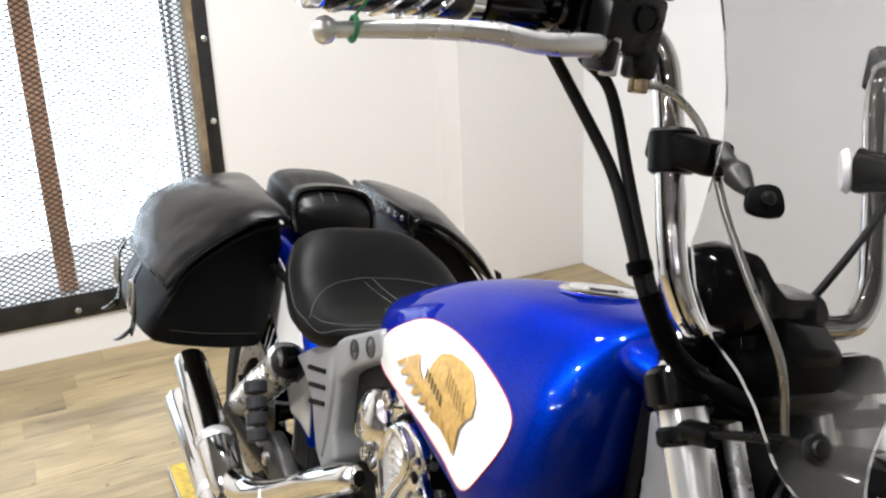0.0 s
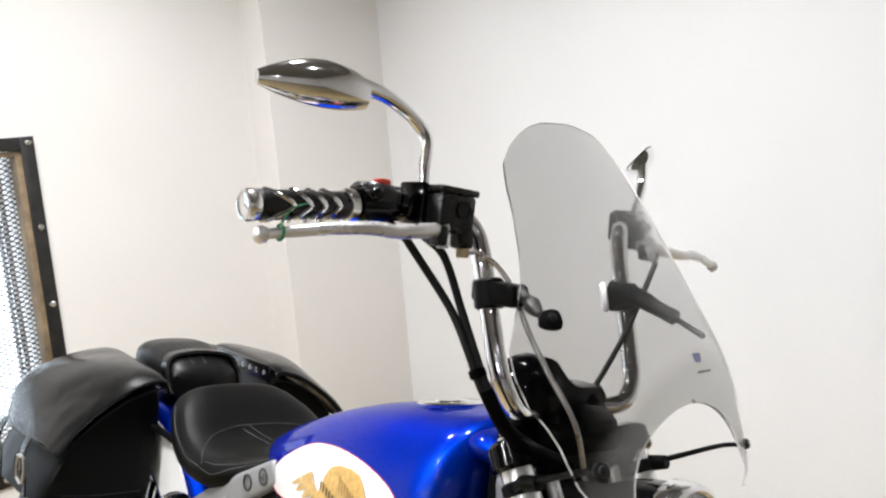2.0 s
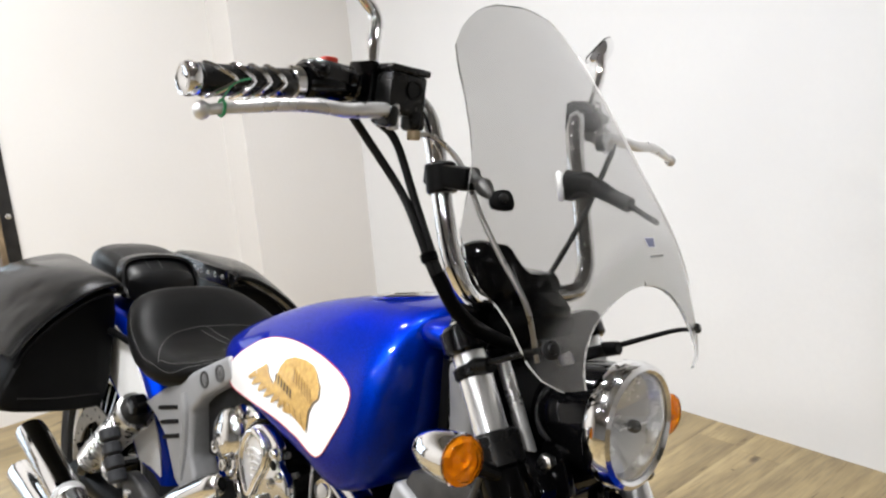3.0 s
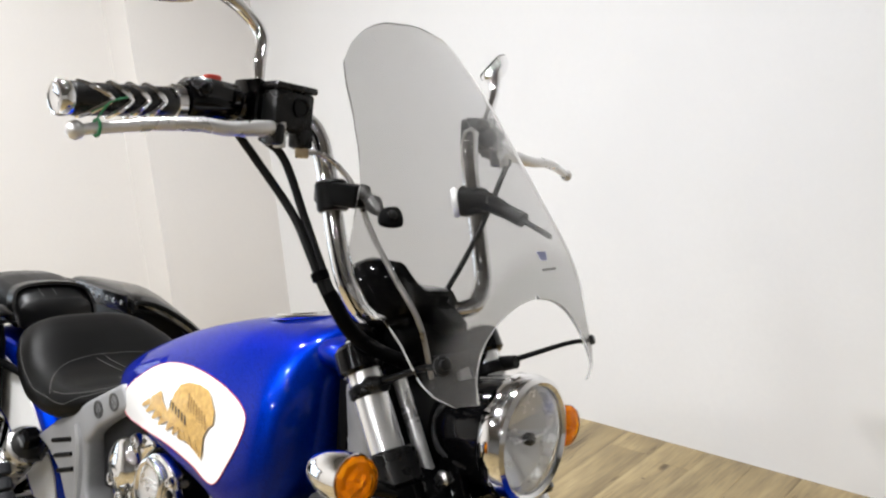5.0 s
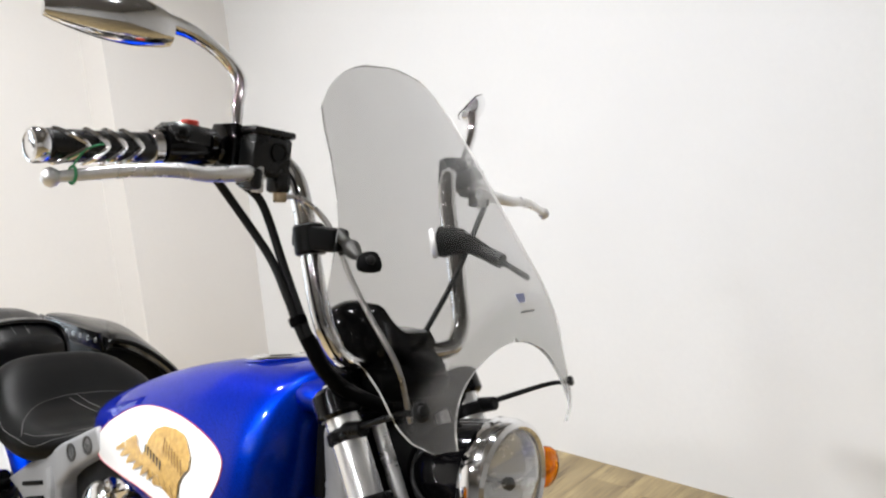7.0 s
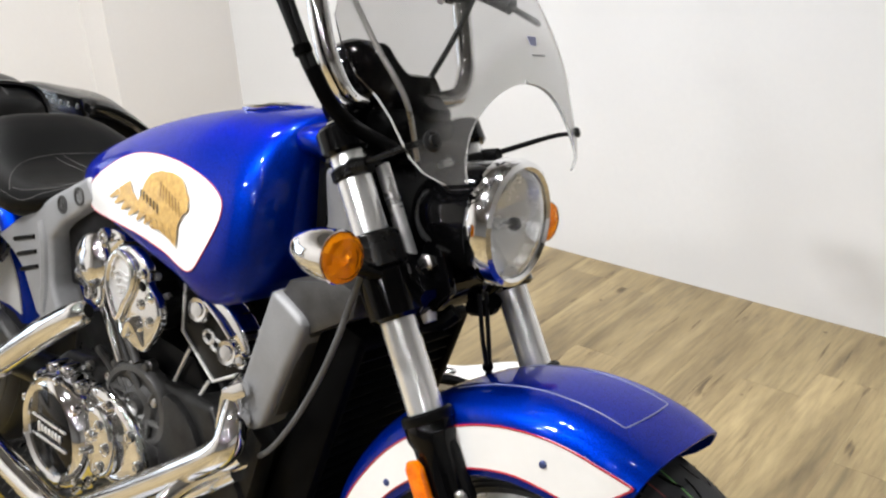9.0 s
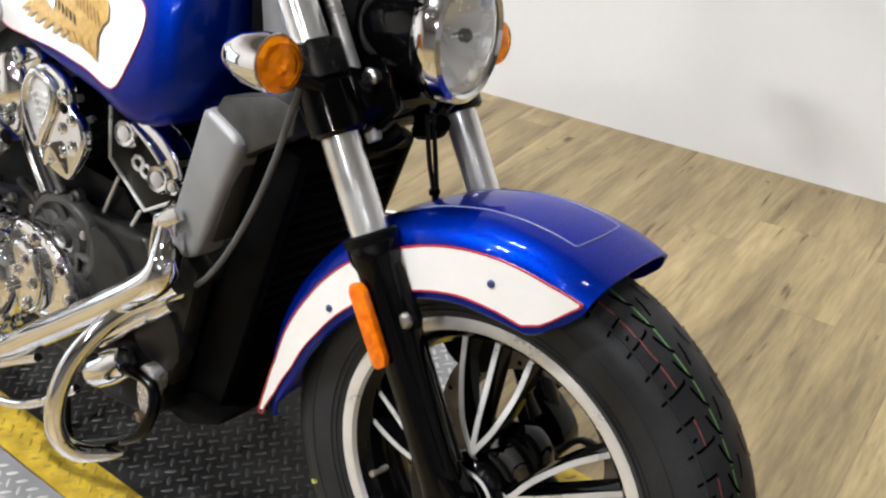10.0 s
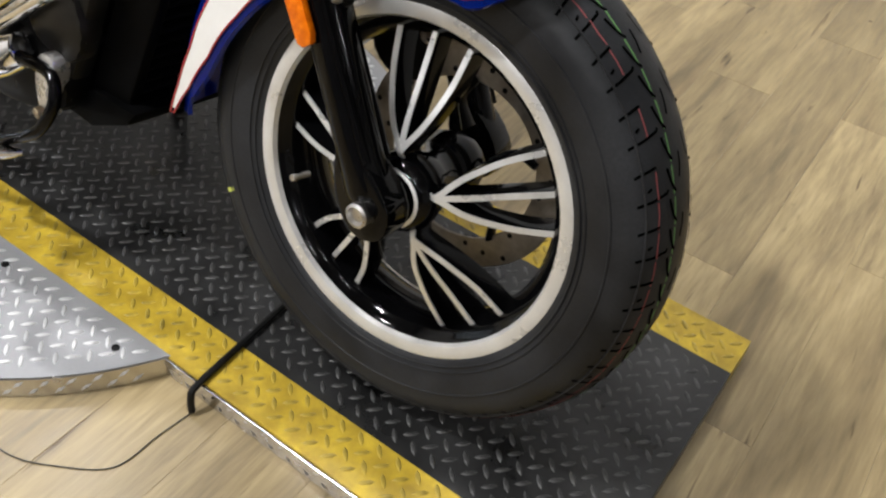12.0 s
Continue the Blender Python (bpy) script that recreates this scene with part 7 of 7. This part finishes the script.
# -- saddlebags --
def bag(s):
    top = tagged(empty("saddlebag", parent=BIKE), "black leather saddlebag with buckled sloping lid")
    sec = [(0.118, 0.803), (0.190, 0.792), (0.258, 0.742), (0.310, 0.684), (0.344, 0.628), (0.360, 0.588), (0.352, 0.556), (0.255, 0.542), (0.165, 0.540), (0.132, 0.556), (0.118, 0.640)]
    line = soft_outline(sec, 3)
    bm, loops = bmesh.new(), []
    for x, k in ((-1.800, 0.75), (-1.812, 0.90), (-1.800, 0.98), (-1.72, 1.03), (-1.60, 1.045), (-1.52, 1.03), (-1.475, 1.0), (-1.452, 0.975), (-1.441, 0.945), (-1.437, 0.90), (-1.438, 0.60)):
        loops.append([Vector((x, s * (0.23 + (y - 0.23) * k), 0.655 + (z - 0.655) * (0.3 + 0.7 * k))) for y, z in line])
    rings(bm, loops)
    body = bike("bag_body", bm, LEATHER, top)
    # the lid: a thick hide that is flatter on top towards the tail and hangs down outside
    fore = [(0.112, 0.800), (0.122, 0.822), (0.165, 0.819), (0.208, 0.803), (0.262, 0.763), (0.308, 0.718), (0.340, 0.676)]
    aft = [(0.100, 0.800), (0.112, 0.822), (0.172, 0.824), (0.238, 0.808), (0.290, 0.778), (0.320, 0.738), (0.332, 0.668)]
    bm, loops, edge_in, edge_low = bmesh.new(), [], [], []
    n = 24
    for i in range(n + 1):
        u = i / n
        x = -1.824 + 0.402 * u
        swell = 0.026 * max(0.0, math.sin(math.pi * min(1, 0.12 + 0.88 * u))) ** 0.6 - 0.016 * max(0, 0.10 - u) / 0.10
        outer = []
        for (ya, za), (yf, zf) in zip(aft, fore):
            y, z = ya + (yf - ya) * u, za + (zf - za) * u
            far = (y - 0.10) / 0.25
            outer.append(Vector((x + 0.020 * (far - 0.4) * (0.5 - u), y + swell * far, z + swell * (1 - 0.4 * far) + 0.003 * math.sin(7 * u + 9 * far))))
        outer = curve_points(outer, 4)
        inner = []
        for j, p in enumerate(outer):
            d = outer[min(j + 1, len(outer) - 1)] - outer[max(j - 1, 0)]
            inner.append(p - Vector((0, -d.z, d.y)).normalized() * 0.010)
        loops.append([Vector((p.x, s * p.y, p.z)) for p in outer + inner[::-1]])
        edge_low.append(Vector((outer[-1].x, s * outer[-1].y, outer[-1].z)))
        if i == n:
            edge_in = [Vector((p.x, s * p.y, p.z)) for p in outer]
    rings(bm, loops)
    bmesh.ops.recalc_face_normals(bm, faces=bm.faces)
    lid = bike("lid", bm, BAGLEATHER, top, "sloping black leather lid")
    bike("piping", tube([p - Vector((0, 0, 0.005)) for p in edge_in[3:]], 0.0062, 8, 1, smooth_path=False), BAGLEATHER if s < 0 else LEATHER, lid, "leather edge piping")
    bike("piping", tube([p - Vector((0.001, 0, 0.022)) - Vector((0, s * 0.008, 0)) for p in edge_in[3:]], 0.0034, 8, 1, smooth_path=False), LEATHER, body, "leather edge welt")
    bike("piping", tube(edge_low, 0.0052, 8, 1, smooth_path=False), BAGLEATHER, lid, "leather edge piping")
    bike("stitching", tube([p + Vector((-0.014, 0, 0.0012)) for p in edge_in[2:]], 0.0006, 5, 1, smooth_path=False), INK, lid)
    bike("stitching", tube([Vector((-1.4365, s * y, z)) for y, z in [(0.150, 0.575), (0.25, 0.576), (0.322, 0.584)]], 0.0007, 5, 3), INK, body)
    for bx in (-1.497, -1.690):
        st_pts = [(bx, s * 0.372, 0.700), (bx, s * 0.384, 0.668), (bx, s * 0.380, 0.63), (bx, s * 0.377, 0.585), (bx, s * 0.381, 0.556)]
        b2, lps = bmesh.new(), []
        for p in curve_points(st_pts, 4):
            lps.append([p + Vector((dx, s * dd, 0)) for dx, dd in ((-0.014, 0), (0.014, 0), (0.014, 0.004), (-0.014, 0.004))])
        rings(b2, lps)
        sp = bike("strap", b2, BAGLEATHER, top)
        loop4 = [Vector((bx + dx, s * 0.388, 0.634 + dz)) for dx, dz in ((-0.021, -0.024), (0.021, -0.024), (0.021, 0.024), (-0.021, 0.024))]
        bike("buckle", tube(loop4, 0.0034, 8, 2, True), STEEL, sp, "steel strap buckle")
        bike("prong", rod((bx, s * 0.390, 0.660), (bx, s * 0.390, 0.612), 0.002), STEEL, sp)
        bike("strap_tail", tube([(bx, s * 0.383, 0.566), (bx - 0.008, s * 0.396, 0.548), (bx - 0.020, s * 0.408, 0.538)], [0.012, 0.014, 0.006], 8, 5, flat=0.35), BAGLEATHER, sp)
    if s > 0:
        bike("lid_edge", block((0.37, 0.010, 0.046), pose(-1.615, 0.103, 0.818, 10, 0, 0), 0.004), BAGLEATHER, lid, "upright inner lid edge")
        for k in range(8):
            bike("stud", lathe([(0.0065, 0), (0.006, 0.003), (0.001, 0.005)], along((-1.450 - 0.042 * k, 0.0985, 0.820), (-1.450 - 0.042 * k, 0.0, 0.836)), 10), STEEL, lid)
        # the far bag stands off a little and toes out
        pivot = Matrix.Translation((-1.43, 0.10, 0.66))
        top.matrix_basis = pose(0, 0.046, 0.006) @ pivot @ pose(0, 0, 0, 0, 0, -4.0) @ pivot.inverted() @ top.matrix_basis
    return top


bag(-1)
bag(1)
bike("bag_bracket", tube([(-1.30, -0.12, 0.70), (-1.42, -0.13, 0.715), (-1.60, -0.135, 0.71)], 0.008, 10, 4), BLACKSATIN)

# ---- the lift's tread plate and the turntable ----
lift = tagged(empty("lift_plate", pose(-0.83, 0.1145, 0.0, 0, 0, -0.8)), "black tread plate platform with worn yellow edges under the motorcycle", "platform")
LX0, LX1, LY0, LY1, SW = -1.235, 1.225, -0.287, 0.287, 0.079


def lpart(name, bm, mat, label="", smooth=0):
    return part(name, bm, mat, lift, label, smooth)


lpart("deck", block((LX1 - LX0, LY1 - LY0 - 2 * SW, 0.034), pose((LX0 + LX1) / 2, 0, -0.0195), 0.0), PLATEBLACK)
for s in (-1, 1):
    lpart("edge_stripe", block((LX1 - LX0, SW, 0.034), pose((LX0 + LX1) / 2, s * (LY1 - SW / 2), -0.0195), 0.0), PLATEYELLOW, "worn yellow painted edge stripe")
lpart("skirt", block((LX1 - LX0, 0.004, 0.036), pose((LX0 + LX1) / 2, LY0 - 0.003, -0.021), 0.001), SKIRTSTEEL, "bare steel skirt")


def tread(bm, x, y, flip, z=-0.0025, length=0.0240, width=0.0064, high=0.0016):
    """One raised lozenge of tread plate."""
    c, s = (0.7071, 0.7071) if flip else (0.7071, -0.7071)
    L, W = length / 2, width / 2
    base = [(-L, 0), (-L * 0.45, -W), (L * 0.45, -W), (L, 0), (L * 0.45, W), (-L * 0.45, W)]
    vs = [bm.verts.new((x + a * c - b * s, y + a * s + b * c, z)) for a, b in base]
    ts = [bm.verts.new((x + (a * c - b * s) * 0.62, y + (a * s + b * c) * 0.62, z + high)) for a, b in base]
    for i in range(6):
        j = (i + 1) % 6
        bm.faces.new((vs[i], vs[j], ts[j], ts[i]))
    bm.faces.new(ts)


bar_meshes = {}


def single_bar(kind, x, y, flip, z, parent):
    """One tread bar as a part of its own; alike bars share their mesh."""
    if (kind, flip) not in bar_meshes:
        own = bmesh.new()
        tread(own, 0, 0, flip, z=0)
        data = bpy.data.meshes.new("tread_bar")
        own.to_mesh(data)
        own.free()
        data.materials.append({"black": BARBLACK, "yellow": BARYELLOW, "steel": BARSTEEL}[kind])
        bar_meshes[kind, flip] = data
    o = new("tread_bar", bar_meshes[kind, flip])
    o.location = (x, y, z)
    o.parent = parent


blacks, yellows = bmesh.new(), bmesh.new()
PITCH = 0.0222
for i in range(-130, 131):
    for j in range(-130, 131):
        x, y = (i - j) * PITCH * 0.7071, (i + j) * PITCH * 0.7071
        edge = min(y - LY0, LY1 - y)
        if LX0 + 0.012 < x < LX1 - 0.012 and edge > 0.008 and abs(edge - SW) > 0.0075:
            if x > 0.55 and y < -0.04:
                single_bar("yellow" if edge < SW else "black", x, y, (i + j) % 2, -0.0025, lift)
            else:
                tread(yellows if edge < SW else blacks, x, y, (i + j) % 2)
studs = bmesh.new()
for i in range(int((LX1 - LX0) / 0.0157)):
    p = Vector((LX0 + 0.012 + 0.0157 * i, LY0 - 0.0049, -0.013 if i % 2 else -0.029))
    tilt = 1 if i % 2 else -1
    d, e = Vector((0.8, 0, 0.6 * tilt)) * 0.0105, Vector((-0.6 * tilt, 0, 0.8)) * 0.003
    base = [studs.verts.new(p + q) for q in (-d, e, d, -e)]
    apex = studs.verts.new(p + Vector((0, -0.0022, 0)))
    for k in range(4):
        studs.faces.new((base[k], base[(k + 1) % 4], apex))
tagged(lpart("skirt_pattern", studs, SKIRTSTEEL, "raised steel tread bars"), kind="stuff")
tagged(lpart("tread_pattern", blacks, BARBLACK, "raised black tread bars"), kind="stuff")
tagged(lpart("tread_pattern", yellows, BARYELLOW, "raised yellow tread bars worn dark"), kind="stuff")

TC, TR = (-0.74, 0.10), 0.565
DISC_TOP = -0.0012
turn = tagged(empty("turntable", pose(TC[0], TC[1], 0)), "round bare steel tread plate turntable under the lift plate", "turntable")
for s in (-1, 1):
    chord = 0.2915 + 0.0145 * s                     # the lift plate crosses the disc off its middle
    g0 = math.asin(chord / TR)
    arc = [(TR * math.cos(g0 + (math.pi - 2 * g0) * i / 70), s * TR * math.sin(g0 + (math.pi - 2 * g0) * i / 70)) for i in range(71)]
    part("plate_segment", prism(arc, FLOOR, DISC_TOP, 0, axis="z"), PLATESTEEL, turn, "bare steel tread plate segment", 0)
    band = bmesh.new()
    rings(band, [[(x * k, y * k, z) for k, z in ((1.0006, FLOOR + 0.001), (1.0036, FLOOR + 0.001), (1.0036, DISC_TOP - 0.002), (1.0006, DISC_TOP + 0.0006))] for x, y in arc])
    part("rim_band", band, SKIRTSTEEL, turn, "polished tread plate rim", 30)
rest_bars = bmesh.new()
for i in range(-40, 41):
    for j in range(-40, 41):
        x, y = (i - j) * PITCH * 0.7071, (i + j) * PITCH * 0.7071
        if x * x + y * y < (TR - 0.016) ** 2 and not (-0.287 < y < 0.316):
            if x > -0.1 and y < 0:
                single_bar("steel", x, y, (i + j) % 2, DISC_TOP, turn)
            else:
                tread(rest_bars, x, y, (i + j) % 2, z=DISC_TOP)
for k in range(int(2 * math.pi * TR / 0.034)):
    a = k * 0.034 / TR
    if abs(math.sin(a)) < 0.56:
        continue
    for h in (-0.013, -0.028):
        aa = a + (0.017 / TR if h < -0.02 else 0)
        u, w = Vector((math.cos(aa), math.sin(aa), 0)), Vector((-math.sin(aa), math.cos(aa), 0))
        p = u * (TR * 1.0037) + Vector((0, 0, h))
        d = (w * 0.8 + Vector((0, 0, 1)) * 0.6) * 0.0105
        e = (w * -0.6 + Vector((0, 0, 1)) * 0.8) * 0.0032
        base = [rest_bars.verts.new(p + q) for q in (-d, e, d, -e)]
        apex = rest_bars.verts.new(p + u * 0.0024)
        for i in range(4):
            rest_bars.faces.new((base[i], base[(i + 1) % 4], apex))
tagged(part("tread_pattern", rest_bars, BARSTEEL, turn, "raised steel tread bars", 0), kind="stuff")
for bx, by in ((0.174, -0.310), (0.425, -0.315)):
    part("bolt", lathe([(0.0058, DISC_TOP), (0.0058, DISC_TOP + 0.0022), (0.002, DISC_TOP + 0.003)], pose(bx, by, 0), 10), BLACKSATIN, turn)

tagged(part("wheel_strap", tube([(-0.190, 0.05, 0.004), (-0.184, -0.08, 0.004), (-0.178, -0.188, 0.0042), (-0.177, -0.205, -0.004), (-0.176, -0.2095, -0.034)], 0.0052, 8, 3), HOSE), "thin black strap across the plate edge", "strap")
tagged(part("floor_cable", tube([(-0.177, -0.212, FLOOR + 0.002), (-0.183, -0.265, FLOOR + 0.002), (-0.190, -0.330, FLOOR + 0.002), (-0.245, -0.372, FLOOR + 0.002), (-0.310, -0.400, FLOOR + 0.002), (-0.40, -0.40, FLOOR + 0.002)], 0.0009, 6, 6), MESHWIRE), "thin grey wire lying on the floor", "cable")

# ---- things left on the floor behind the platform ----
tray = soft_outline([(-1.10, 0.86), (-0.98, 0.925), (-0.895, 0.962), (-0.82, 1.04), (-0.77, 1.07), (-0.74, 1.04), (-0.78, 0.96), (-0.83, 0.90), (-0.90, 0.85), (-1.02, 0.80)], 3)
tagged(part("floor_tray", prism(tray, FLOOR, FLOOR + 0.022, 0.004, axis="z"), BULB, None), "white plastic tray lying on the floor behind the platform", "tray")
tool = tagged(empty("hand_tool", pose(-0.86, 0.86, FLOOR + 0.036)), "black handled tool with chrome fitting lying on the tray", "tool")
part("grip", tube([(-0.06, -0.02, 0.0), (0.0, 0.0, 0.004), (0.055, 0.018, 0.0)], [0.012, 0.014, 0.010], 12, 5), PLASTIC, tool)
part("fitting", tube([(-0.11, 0.01, 0.006), (-0.07, 0.02, 0.008), (-0.02, 0.038, 0.008), (-0.01, 0.030, 0.008), (-0.055, 0.010, 0.006)], 0.006, 10, 5), CHROME, tool, "chrome fitting")

# ---- floor planks ----
PW, PL = 0.150, 0.92
planks, near = [], []
random.seed(5)
cols = int((EAST - WIN) / PW) + 1
for i in range(cols):
    x0 = WIN + i * PW
    y = SOUTH - random.random() * PL
    while y < NORTH + 0.09:
        a, b = max(y, SOUTH), min(y + PL, NORTH + 0.09)
        if b - a > 0.05 and x0 + PW / 2 < EAST:
            planks.append((x0 + PW / 2, (a + b) / 2, b - a))
        y += PL
plank_meshes = {}


def plank_data(length):
    key = round(length, 2)
    if key not in plank_meshes:
        bm = block((PW - 0.0003, length - 0.0004, 0.004), None, 0.0003, segs=1)
        d = bpy.data.meshes.new("plank")
        bm.to_mesh(d)
        bm.free()
        d.materials.append(PLANK)
        plank_meshes[key] = d
    return plank_meshes[key]


rest = bmesh.new()
for x, y, length in planks:
    if -2.95 < x < 1.6 and -2.1 < y:
        o = new("plank", plank_data(length))
        o.location = (x, y, FLOOR - 0.002)
        o.parent = floor
    else:
        vs = [rest.verts.new((x + sx * (PW / 2 - 0.0006), y + sy * (length / 2 - 0.0007), FLOOR)) for sx, sy in ((-1, -1), (1, -1), (1, 1), (-1, 1))]
        rest.faces.new(vs)
tagged(part("far_planks", rest, PLANK, floor, smooth=0), kind="stuff")

# no part lies deeper than thing, part and piece
for ob in list(bpy.data.objects):
    while ob.parent and ob.parent.parent and ob.parent.parent.parent:
        ob.parent = ob.parent.parent
